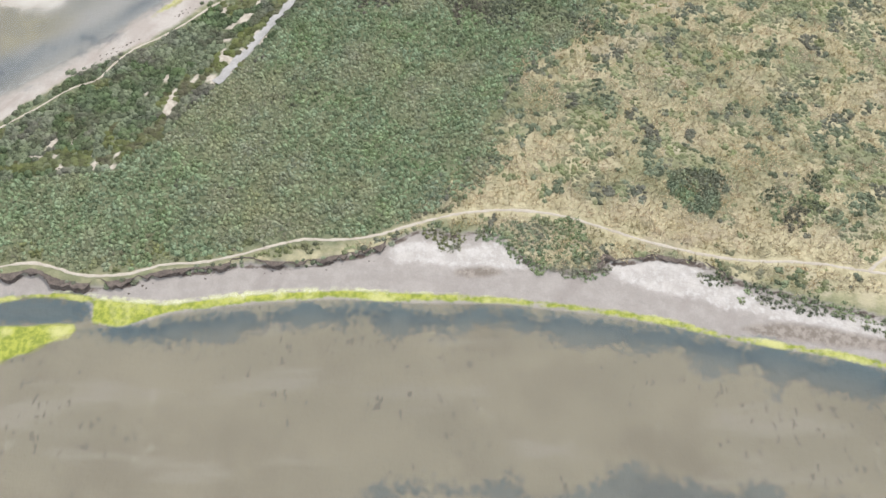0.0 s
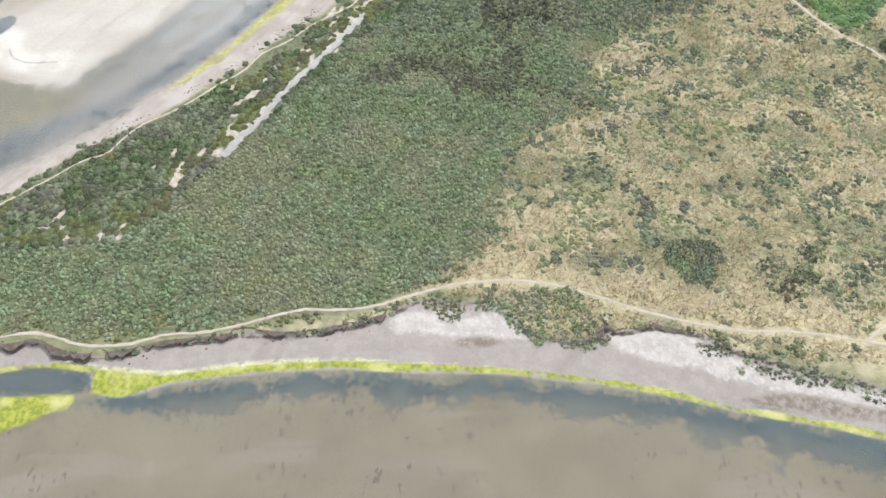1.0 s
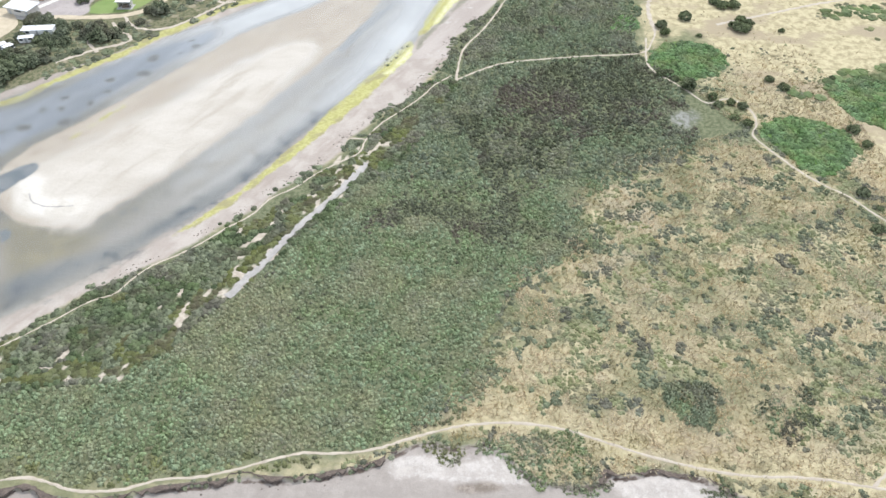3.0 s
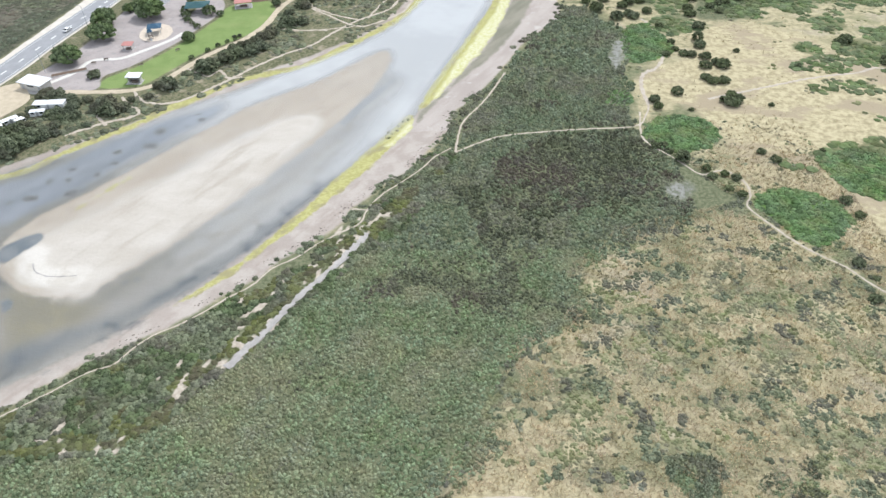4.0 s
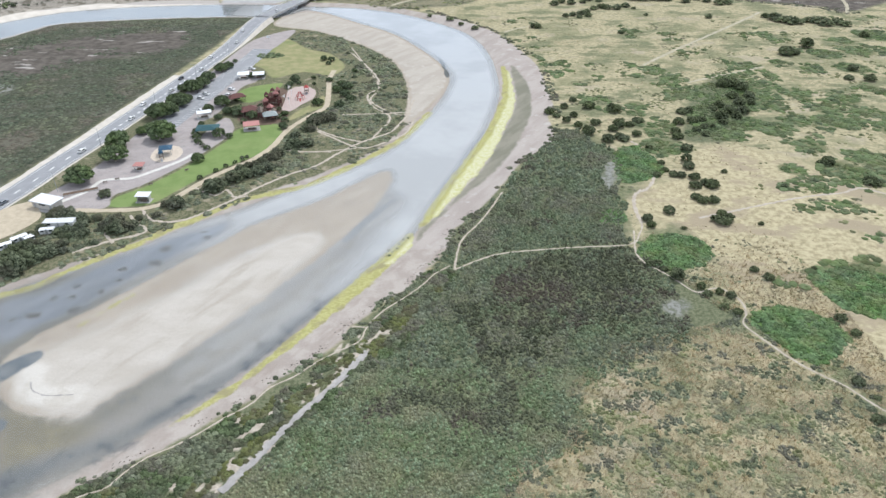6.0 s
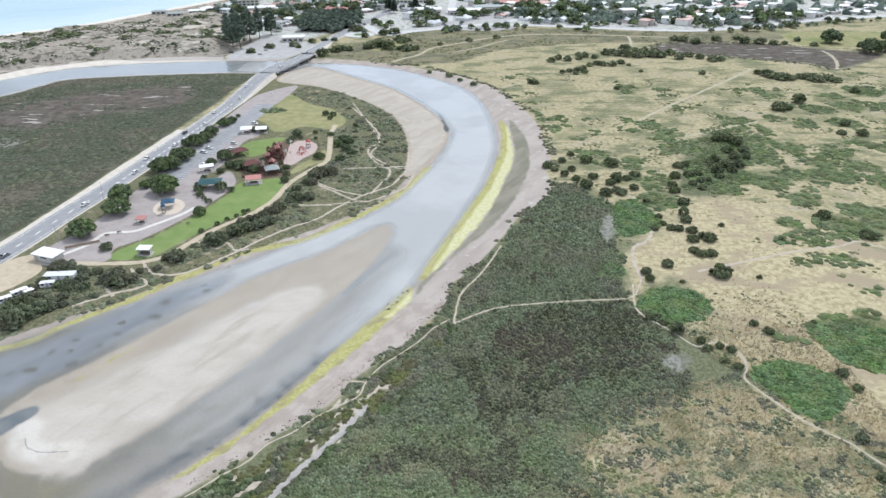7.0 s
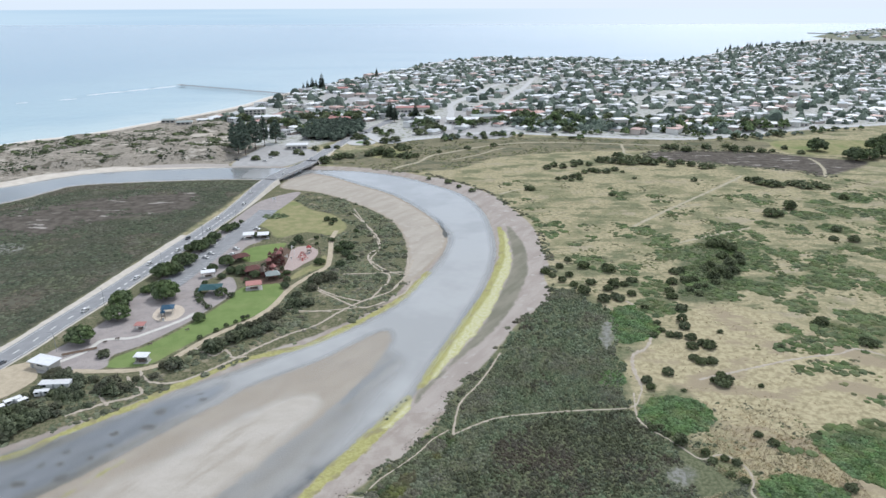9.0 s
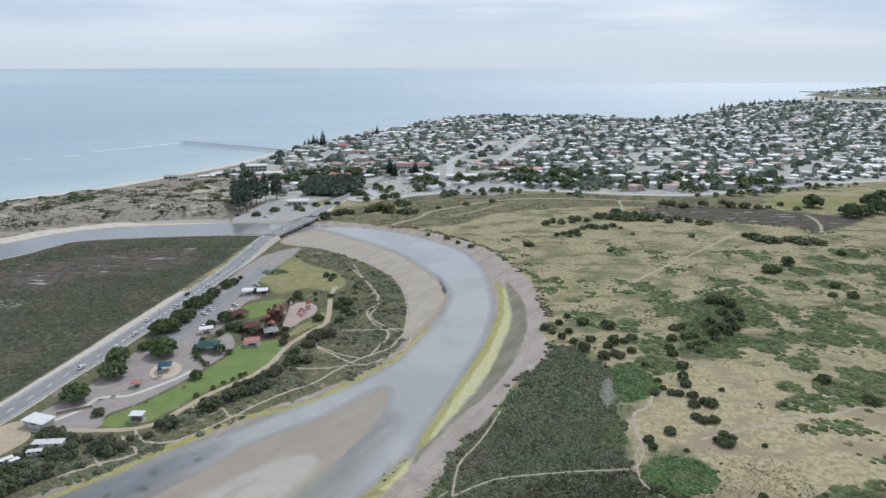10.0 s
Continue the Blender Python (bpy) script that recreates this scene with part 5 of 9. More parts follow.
def sea_material():
    m, t, bsdf, co = blank("sea_water")
    t.nodes.remove(bsdf)
    a = t.nodes.new("ShaderNodeAttribute")
    a.attribute_name = "offshore"
    d = maths(t, "ADD", a.outputs["Fac"], maths(t, "MULTIPLY", maths(t, "SUBTRACT", grain(t, co, 0.006, 5.0, 0.6), 0.5), 160.0))
    col = blend(t, step(t, d, 0.0, 130.0), (0.45, 0.56, 0.565), (0.325, 0.455, 0.50))
    col = blend(t, step(t, d, 100.0, 700.0), col, (0.245, 0.365, 0.44))
    # eastwards the reflection of bright cloud is painted into the water's colour
    east = node(t, "ShaderNodeSeparateXYZ", Vector=co).outputs["X"]
    col = blend(t, step(t, maths(t, "ADD", east, maths(t, "MULTIPLY", grain(t, co, 0.001, 4.0, 0.6), 500.0)), -500.0, 600.0), col, (0.355, 0.45, 0.51))
    streak = grain(t, co, 0.0016, 5.0, 0.6, (1.0, 3.5, 1.0))
    col = blend(t, maths(t, "MULTIPLY", step(t, streak, 0.45, 0.65), 0.3), col, (0.24, 0.37, 0.45))
    col = blend(t, step(t, maths(t, "ADD", a.outputs["Fac"], maths(t, "MULTIPLY", grain(t, co, 0.05, 4.0, 0.6), 14.0)), 11.0, 7.0), col, (0.75, 0.77, 0.76))
    waves = maths(t, "ADD", grain(t, co, 0.3, 4.0, 0.6), maths(t, "MULTIPLY", grain(t, co, 0.04, 4.0), 3.0))
    bump = node(t, "ShaderNodeBump", Height=waves, Distance=0.25, Strength=0.7).outputs[0]
    body = node(t, "ShaderNodeBsdfDiffuse", Color=col)
    shine = node(t, "ShaderNodeBsdfGlossy", Color=(0.95, 0.97, 1.0, 1), Roughness=0.25, Normal=bump)
    law = node(t, "ShaderNodeFresnel", IOR=1.33, Normal=bump)
    share = maths(t, "MULTIPLY", law.outputs[0], 0.62)
    both = node(t, "ShaderNodeMixShader", i0=share, i1=body.outputs[0], i2=shine.outputs[0])
    out = [n for n in t.nodes if n.type == "OUTPUT_MATERIAL"][0]
    t.links.new(both.outputs[0], out.inputs[0])
    return m


SEA = sea_material()


# ---- ground, water, tracks ----
def grid_faces(ny, nx):
    i = np.arange((ny - 1) * nx).reshape(ny - 1, nx)[:, :-1].ravel()
    return np.stack([i, i + 1, i + nx + 1, i + nx], 1)


# the creek and the old channel that carries it on
old_channel = np.vstack([bare_line[::-1], creek_line])
old_channel = old_channel[np.argsort(old_channel[:, 0])]


def channel_reach(q):
    """Metres from the creek or the old channel; the landward side counts more."""
    d = np.minimum(away(q, creek_line), away(q, bare_line))
    return np.where(q[:, 1] > np.interp(q[:, 0], old_channel[:, 0], old_channel[:, 1]), d, d * 6.0)


def clear_of_sand(q):
    """Where shrubs stand: everywhere but on the long ragged pockets of sand."""
    c, n = math.cos(radians(58)), math.sin(radians(58))
    turned = np.column_stack([(q[:, 0] * c + q[:, 1] * n) * 0.65, q[:, 1] * c - q[:, 0] * n])
    patchy = wavy(turned, 1.5, 64) * 0.62 + wavy(q, 1.3, 65) * 0.22 + wavy(q, 9.0, 66) * 0.16
    return patchy < 0.555 + channel_reach(q) * 0.015 + 0.065 * (q[:, 0] < -58) + 0.05 * (channel_reach(q) < 2.2) + 0.3 * (channel_reach(q) > 13)


ground_mesh = mesh_of("ground", np.column_stack([places, GZ]), grid_faces(len(GY), len(GX)), True)
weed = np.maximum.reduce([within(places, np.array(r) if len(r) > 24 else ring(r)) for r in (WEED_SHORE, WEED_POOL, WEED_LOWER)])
layers = dict(straw=SD["straw"], town=SD["town"], park=SD["park"], scrub=np.maximum(SD["scrub"], within(places, ring(THICKET))), reed=SD["reed"], mud=SD["mud"], dune=SD["dune"],
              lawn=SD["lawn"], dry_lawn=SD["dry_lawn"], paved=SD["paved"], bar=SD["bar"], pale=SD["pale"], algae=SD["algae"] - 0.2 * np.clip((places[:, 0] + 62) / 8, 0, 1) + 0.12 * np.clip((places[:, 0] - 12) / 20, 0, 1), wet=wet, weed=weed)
layers["bank"] = np.maximum.reduce([SD["beach"], np.where(SD["river"] > -29, SD["river"] + 4.0, -30), ])
scum = np.maximum(within(places, np.array(SCUM_BEND)), within(places, np.array(SCUM_LOWER)) - 1.1 * np.clip((190 - places[:, 1]) / 40, 0, 1))
for points, first, last in ((ALGAE_NORTH, 1.4, 1.7), (ALGAE_BAR, 0.35, 0.5)):
    line = spline(points, 4.0)
    lo, hi = line.min(0) - 12, line.max(0) + 12
    near = np.where(((places > lo) & (places < hi)).all(1))[0]
    share = np.clip((places[near, 1] - line[0, 1]) / (line[-1, 1] - line[0, 1]), 0, 1)
    wide = (first + (last - first) * share) * (0.65 + 0.5 * wavy(places[near], 16.0, 61) + 0.3 * wavy(places[near], 5.0, 62))
    scum[near] = np.maximum(scum[near], wide - away(places[near], line))
inner = places - np.array((3.4, -2.0))
layers["cream"] = np.minimum(np.maximum(within(inner, np.array(SCUM_BEND)), np.where(places[:, 1] > 205, within(inner, np.array(SCUM_LOWER)), -30)), scum)
layers["clump"] = np.maximum.reduce([(1 - np.hypot((places[:, 0] - x) / a, (places[:, 1] - y) / b)) * min(a, b) for x, y, a, b in WEED_CLUMPS])
layers["clump"] = np.maximum(layers["clump"], np.maximum(0.5 - away(places, spline(BAR_TIP, 3.0)), 1.7 - away(places, spline(POINT_EDGE, 4.0))))
layers["pool"] = np.maximum(within(places, ring(POOL)), within(places, ring(POOL_B)))
layers["streak"] = np.maximum(within(places, ring(WEED_BEND)), within(places, ring(WEED_STREAK)) - 1.0)
layers["lee"] = within(places, ring(WEED_SOUTH))
layers["brown"] = within(places, ring(SHALLOWS_BROWN))
layers["scum"] = scum
layers["froth"] = np.where(near_inlet & (SD["inlet"] < 1.5), 0.42 - 0.5 * np.clip((places[:, 0] + 22) / 30, 0, 1) - np.abs(layers["algae"] + 0.05) - 3.0 * (SD["inlet"] > -0.8), -30)
layers["white"] = np.maximum(within(places, ring(WHITE_SAND)), within(places, ring(WHITE_SAND_B)))
layers["white"] = np.maximum(layers["white"], np.where((SD["river"] > -29) & (places[:, 0] < -150) & (places[:, 1] > 480), SD["river"] + np.where(within(places, west_marsh_ring) < -12, np.where(places[:, 0] < -190, 15.0, 5.0), 4.0) * (0.4 + 1.0 * wavy(places, 30.0, 64)), -30))
layers["pink"] = np.where((places[:, 0] > -12) & (places[:, 1] > 215) & (places[:, 1] < 575), SD["beach"] - 0.3, -30)
layers["wrack"] = np.maximum(within(places, ring(WRACK)), within(places, ring(WRACK_B)))
layers["crest"] = 4.2 - away(places, spline([(-115.5, 151.0)] + BAR_RIDGE, 2.0))
layers["flat"] = within(places, ring(MUDFLAT))
layers["foreshore"] = np.where(near_inlet, np.minimum(-SD["upland"] + 0.3, SD["inlet"] + 25), -30)
layers["scarp"] = np.where(near_inlet & (places[:, 0] < -8), 0.35 - np.abs(SD["upland"] + 0.45), np.where(near_inlet, 0.35 - np.abs(SD["upland"] + 0.2), -30))
layers["bank"] = np.where((places[:, 0] < -250) & (SD["river"] > -29) & (places[:, 1] > 500) & (SD["dune"] > -9), SD["river"] + 12, layers["bank"])
layers["bank"] = np.where((places[:, 1] > 560) & (places[:, 0] > -125) & (places[:, 0] < 40) & (SD["river"] > -29), SD["river"] + 11, layers["bank"])
layers["dune"] = np.where((places[:, 0] < -165) & (places[:, 1] > 430) & (within(places, west_marsh_ring) < -8) & (SD["paved"] < -2) & (within(places, ring(CARPARK_TOWN)) < -2) & (SD["town"] < 4), np.maximum(layers["dune"], 8.0), layers["dune"])
layers["band"] = np.where((SD["band"] > -2) & ~clear_of_sand(places), 1.0, -1.0)
layers["lower"] = np.minimum(SD["river"], 14.0 - 0.28 * (places[:, 0] + 100) - 0.20 * (places[:, 1] - 110))
layers["point"] = SD["point"]
layers["shoal"] = SD["shoal"]
layers["scrub"] = np.where(near_inlet, np.minimum(layers["scrub"], SD["upland"] - 2.4), layers["scrub"])
layers["north"] = SD["north"]
layers["west"] = within(places, west_marsh_ring)
layers["moor"] = within(places, ring(HEATH_FAR))
layers["green"] = np.maximum.reduce([r * 0.95 - np.hypot(places[:, 0] - x, (places[:, 1] - y) * 0.9) for x, y, r in GREEN_PATCHES_A + GREEN_PATCHES_B])
layers["channel"] = SD["river"]
layers["deep"] = np.minimum(SD["river"] - 3, np.clip(-165 - places[:, 0], -30, 30)) - 30 * (places[:, 1] < 420)
layers["salt"] = np.maximum.reduce([within(places, ring(r)) for r in (SALT_PAN, BARE_POND, BARE_PATCH)])
layers["plaza"] = np.maximum.reduce([within(places, ring(r)) for r in (CARPARK_TOWN, SHOP_SQUARE, FORESHORE_SQUARE)])
layers["coast"] = np.maximum(SD["sea"] + 16.0, np.where((SD["river"] > -29) & (places[:, 0] < -190) & (places[:, 1] > 500) & (within(places, west_marsh_ring) < -12), SD["river"] + 13.0 * (0.3 + wavy(places, 34.0, 64)) * np.clip((-150 - places[:, 0]) / 120, 0.2, 1.6), -30))
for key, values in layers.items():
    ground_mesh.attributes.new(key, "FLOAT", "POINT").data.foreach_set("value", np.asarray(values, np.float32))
put("ground", ground_mesh, GROUND, "sandy estuary ground with salt marsh, beaches and dry grassland", "ground", "structure")

# the river and the inlet: one level sheet of water, which the land and the sandbars rise out of
for lo, hi, skin, label in ((68, 700, RIVER_WATER, "shallow tidal river over pale sand"), (-1500, 68, INLET_WATER, "shallow murky inlet over brown sand")):
    wx, wy = np.meshgrid(axis([(-900, 60), (-430, 4), (-160, 2.2), (60, 2.2), (140, 4), (420, 40)]), axis([(lo, 2.2), (320, 2.4), (hi, 4)] if lo > 0 else [(lo, 120), (-20, 4), (hi - 4, 4), (hi, 4)]))
    level = np.full(wx.size, -1.0)
    sheet = mesh_of("water", np.column_stack([wx.ravel(), np.clip(wy.ravel(), lo, hi), level]), grid_faces(*wx.shape))
    under = -1.0 - ground_at(wx.ravel(), wy.ravel())
    sheet.attributes.new("depth", "FLOAT", "POINT").data.foreach_set("value", under.astype(np.float32))
    # silt gathers in the lower reach, on the landward side of the bar
    silt = np.clip((95 - (wx.ravel() + 1.6 * (wy.ravel() - 85) * 0.45)) / 70 - 0.9, 0, 1)
    sheet.attributes.new("silt", "FLOAT", "POINT").data.foreach_set("value", silt.astype(np.float32))
    put("water", sheet, skin, label, "water", "structure")

sea_x, sea_y = axis([(-5200, 150), (-900, 30), (600, 30), (5200, 150)]), axis([(150, 30), (1500, 40), (5200, 150)])
sx, sy = np.meshgrid(sea_x, sea_y)
sea_places = np.stack([sx.ravel(), sy.ravel()], 1)
coast_line = spline(COAST, 12.0)
off = away(sea_places, coast_line)
inside = within(sea_places, sea_ring) > -20
shore = within(sea_places, sea_ring)
offshore = np.where(shore > 0, off, -off)
quads = grid_faces(len(sea_y), len(sea_x))
quads = quads[(offshore[quads] > -45).any(1) & inside[quads].any(1)]
sea_mesh = mesh_of("sea", np.column_stack([sea_places, np.full(len(sea_places), -0.99)]), quads, True)
sea_mesh.attributes.new("offshore", "FLOAT", "POINT").data.foreach_set("value", offshore.astype(np.float32))
put("sea", sea_mesh, SEA, "calm turquoise to blue sea", "sea", "structure")


def ribbon(name, line, width, material, label, category="path", lift=0.06, ragged=0.25, kind="structure", seed=1, z=None):
    """A strip of ground along a line, of uneven width, that lies on the land."""
    line = np.asarray(line)
    d = np.gradient(line, axis=0)
    d /= np.maximum(np.linalg.norm(d, axis=1, keepdims=True), 1e-6)
    side = np.stack([-d[:, 1], d[:, 0]], 1)
    rs = np.random.RandomState(seed)
    rows = []
    n = len(line)
    wl = width / 2 * (1 + ragged * (rs.rand(n) - 0.5) * 2)
    wr = width / 2 * (1 + ragged * (rs.rand(n) - 0.5) * 2)
    for k in (-1, -0.33, 0.33, 1):
        q = line + side * (k * np.where(k < 0, wl, wr))[:, None]
        h = ground_at(q[:, 0], q[:, 1]) if z is None else np.full(n, z)
        rows.append(np.column_stack([q, h + lift - (0.05 if abs(k) == 1 and z is None else 0)]))
    verts = np.stack(rows, 1).reshape(-1, 3)
    return put(name, mesh_of(name, verts, grid_faces(n, 4), True), material, label, category, kind)


for k, (key, line) in enumerate(trails.items()):
    fine = spline(line[::3] if len(line) > 6 else line, 1.0)
    ribbon("track", fine, TRAIL_WIDTH[key] * (0.95 if key in ("shore", "west", "spur", "east", "north", "marsh") else 1.2), TRACK if key.startswith("field") else SAND, "narrow sandy walking track worn through low vegetation", "track", seed=k, ragged=0.45)
ribbon("creek", spline(creek_line[::2], 1.0), 2.1, CREEK_BED, "grey muddy creek bed through the salt marsh", "creek", seed=31, lift=0.2, ragged=0.3)


ribbon("runnel", spline(BAR_RIDGE, 1.0), 0.55, CREEK_BED, "thin dark runnel round the foot of the sandbar", "runnel", seed=33, lift=0.03, ragged=0.8)


# ---- low vegetation: what nobody could count ----
def tuft(seed, leaves=26, core=True, blade=0.34, flat=0.8, rings=((1.0, 0.0, 7), (0.82, 0.45, 6), (0.4, 0.75, 4))):
    """Triangles of one bushy clump of radius 1: a lumpy dome with leaf sprays standing out of it."""
    rs = np.random.RandomState(seed)
    verts, faces = [], []
    if core:
        start = []
        for r, h, n in rings:
            start.append((len(verts), n))
            for i in range(n):
                a = 2 * math.pi * (i + rs.rand() * 0.6) / n
                k = r * (0.8 + 0.4 * rs.rand())
                verts.append((k * math.cos(a), k * math.sin(a), h * (0.75 + 0.5 * rs.rand()) * flat))
        top = len(verts)
        verts.append((rs.rand() * 0.2 - 0.1, rs.rand() * 0.2 - 0.1, 0.95 * flat))
        for (s, n), (s2, n2) in zip(start[:-1], start[1:]):
            for i in range(n):
                j = int(i * n2 / n) % n2
                faces.append((s + i, s + (i + 1) % n, s2 + (j + (1 if (i + 1) * n2 // n > i * n2 // n else 0)) % n2))
                if (i + 1) * n2 // n > i * n2 // n:
                    faces.append((s + i, s2 + (j + 1) % n2, s2 + j))
        s, n = start[-1]
        faces += [(s + i, s + (i + 1) % n, top) for i in range(n)]
    for _ in range(leaves):
        a, e = rs.rand() * 6.283, math.asin(0.15 + 0.85 * rs.rand())
        o = np.array((math.cos(a) * math.cos(e), math.sin(a) * math.cos(e), math.sin(e) * flat)) * (0.75 + 0.3 * rs.rand())
        u = rs.randn(3)
        u /= np.linalg.norm(u)
        w = np.cross(u, o)
        w /= max(np.linalg.norm(w), 1e-3)
        i = len(verts)
        verts += [tuple(o + u * blade), tuple(o + w * blade * 0.6), tuple(o - w * blade * 0.6)]
        faces.append((i, i + 1, i + 2))
    return np.array(verts), np.array(faces)


def grass_tuft(seed, blades=11):
    """Triangles of one tussock of grass of radius 1: blades that lean outwards."""
    rs = np.random.RandomState(seed)
    verts, faces = [], []
    for _ in range(blades):
        a, r = rs.rand() * 6.283, rs.rand() * 0.5
        base = np.array((r * math.cos(a), r * math.sin(a), 0))
        tip = base * 2.2 + np.array((rs.randn() * 0.3, rs.randn() * 0.3, 0.6 + 0.5 * rs.rand()))
        w = np.array((-math.sin(a), math.cos(a), 0)) * 0.12
        i = len(verts)
        verts += [tuple(base - w), tuple(base + w), tuple(tip)]
        faces.append((i, i + 1, i + 2))
    return np.array(verts), np.array(faces)


def scatter(name, kinds, xy, size, material, label, category, tall=1.0, sink=0.1, seed=0, z=None, vary=0.3):
    """One object of many clumps, each turned and sized at random."""
    rs = np.random.RandomState(seed)
    size = np.broadcast_to(size, (len(xy),)) * (1 - vary + 2 * vary * rs.rand(len(xy)))
    base = ground_at(xy[:, 0], xy[:, 1]) if z is None else z
    which = rs.randint(len(kinds), size=len(xy))
    turn = rs.rand(len(xy)) * 6.283
    all_v, all_f, count = [], [], 0
    for k, (v, f) in enumerate(kinds):
        at = np.where(which == k)[0]
        if not len(at):
            continue
        c, s = np.cos(turn[at])[:, None], np.sin(turn[at])[:, None]
        sq = (0.8 + 0.4 * rs.rand(len(at)))[:, None]
        x = (v[None, :, 0] * c - v[None, :, 1] * s * sq) * size[at][:, None] + xy[at, 0][:, None]
        y = (v[None, :, 0] * s + v[None, :, 1] * c * sq) * size[at][:, None] + xy[at, 1][:, None]
        zz = v[None, :, 2] * size[at][:, None] * tall * (0.7 + 0.6 * rs.rand(len(at)))[:, None] + (base[at] - sink)[:, None]
        all_v.append(np.stack([x, y, zz], 2).reshape(-1, 3))
        all_f.append((f[None] + (np.arange(len(at)) * len(v))[:, None, None] + count).reshape(-1, 3))
        count += len(at) * len(v)
    me = mesh_of(name, np.vstack(all_v), np.vstack(all_f))
    return put(name, me, material, label, category, "stuff")


def jittered(x0, x1, y0, y1, gap, seed):
    """Places on a shaken grid."""
    rs = np.random.RandomState(seed)
    x, y = np.meshgrid(np.arange(x0, x1, gap), np.arange(y0, y1, gap))
    q = np.stack([x.ravel(), y.ravel()], 1)
    return q + (rs.rand(*q.shape) - 0.5) * gap * 1.1


def clear_of_tracks(xy, extra=0.4):
    keep = np.ones(len(xy), bool)
    for key, line in trails.items():
        low, high = line.min(0) - 4, line.max(0) + 4
        near = np.where(((xy > low) & (xy < high)).all(1) & keep)[0]
        if len(near):
            keep[near[away(xy[near], line) < TRAIL_WIDTH[key] * 0.65 + extra]] = False
    return keep


TUFTS = [tuft(i, 14) for i in range(6)]
LIGHT_TUFTS = [tuft(20 + i, 9) for i in range(5)]
SMALL_TUFTS = [tuft(40 + i, 10, blade=0.4, rings=((1.0, 0.0, 5), (0.65, 0.6, 4))) for i in range(8)]
TUSSOCKS = [grass_tuft(i) for i in range(5)]

def in_band(q):
    return within(q, ring(CREEK_BAND))


# the salt marsh: first the close growth beside the shore, then what lies farther
def marsh_keep(q):
    d = within(q, scrub_ring) + (wavy(q, 9.0, 30) - 0.5) * 14 + (wavy(q, 3.0, 31) - 0.5) * 4
    return (d > 0) & (within(q, upland_ring) > 0.6 + 2.6 * wavy(q, 4.0, 46)) & clear_of_tracks(q) & (within(q, south_beach_ring) < -0.5) & (away(q, creek_line) > 0.85 + 0.6 * wavy(q, 2.0, 39)) & (within(q, ring(BARE_POND)) + (wavy(q, 2.0, 44) - 0.5) * 8 < 0) & clear_of_sand(q)


def marsh_dark(q):
    zone = within(q, ring(DARK_ZONE)) + 6
    fold = 2.6 - np.minimum(away(q, spline(DARK_FOLD, 3.0)), away(q, spline(DARK_FOLD_B, 3.0)))
    band = fold + (wavy(q, 4.0, 50) - 0.5) * 5.0 > 0.5
    return band | (np.maximum(np.clip(zone / 12, -1, 1), np.clip((fold + 2.6) / 5.0, -1, 0.75)) + (wavy(q, 14.0, 33) + wavy(q, 4.0, 34) - 1.0) * 1.7 + np.random.RandomState(4).randn(len(q)) * 0.45 + np.clip((q[:, 1] - 165) / 95, -0.4, 1.0) * 0.6 > 0.36)


q = jittered(-125, 60, 58, 150, 0.66, 1)
q = q[(np.abs(q[:, 0]) < q[:, 1] * 0.62 + 55)]
keep = marsh_keep(q) & (in_band(q) < 0)
dark = marsh_dark(q)
edge = (within(q, upland_ring) + within(q, scrub_ring) * 0.4 < 2 + 16 * wavy(q, 8.0, 47) * wavy(q, 2.5, 48)) & (wavy(q, 1.6, 49) > 0.35)
scatter("saltbush", SMALL_TUFTS, q[keep & ~dark & ~edge], 0.44, SCRUB, "dense grey-green saltbush covering the marsh", "shrubs", 1.3, seed=1, vary=0.6)
scatter("marsh_edge_scrub", SMALL_TUFTS, q[keep & ~dark & edge], 0.42, HEATH, "olive and straw-coloured scrub at the marsh's dry edge", "shrubs", 1.0, seed=67, vary=0.6)
scatter("samphire", SMALL_TUFTS, q[keep & dark], 0.44, SCRUB_DARK, "dark olive samphire scrub of the low marsh", "shrubs", 1.2, seed=3, vary=0.6)
q = jittered(-135, 75, 58, 250, 0.9, 2)
b = in_band(q)
keep = marsh_keep(q)
inner = keep & (b < 0) & (q[:, 1] >= 150)
dark = marsh_dark(q)
scatter("saltbush", SMALL_TUFTS, q[inner & ~dark], 0.6, SCRUB_GREY, "dense grey-green saltbush covering the marsh", "shrubs", 1.3, seed=2, vary=0.5)
scatter("samphire", SMALL_TUFTS, q[inner & dark], 0.6, SCRUB_DARK, "dark olive samphire scrub of the low marsh", "shrubs", 1.4, seed=33, vary=0.5)
band_keep = keep & (b > 0) & (wavy(q, 3.0, 36) * 0.8 + 0.5 * wavy(q, 8.0, 37) > -9) & clear_of_sand(q)
olive = (channel_reach(q) < 7.5 * wavy(q, 5.0, 43)) | (wavy(q, 5.0, 38) > 0.80) | (within(q, ring(OLIVE_PATCH)) > 0)
grey = wavy(q, 7.0, 35) * 0.6 + wavy(q, 2.2, 68) * 0.4 > 0.50
scatter("riverside_shrub", TUFTS, q[band_keep & ~olive & grey], 0.8, GREY_BUSH, "grey-green shrubs between creek and beach", "shrubs", 0.9, seed=4)
scatter("riverside_shrub", TUFTS, q[band_keep & ~olive & ~grey], 0.85, BAND_LEAF, "dark green shrubs between creek and beach", "shrubs", 0.9, seed=44)
scatter("riverside_samphire", LIGHT_TUFTS, q[band_keep & olive], 0.8, SAMPHIRE, "olive and rust samphire beside the creek", "shrubs", 0.6, seed=5)

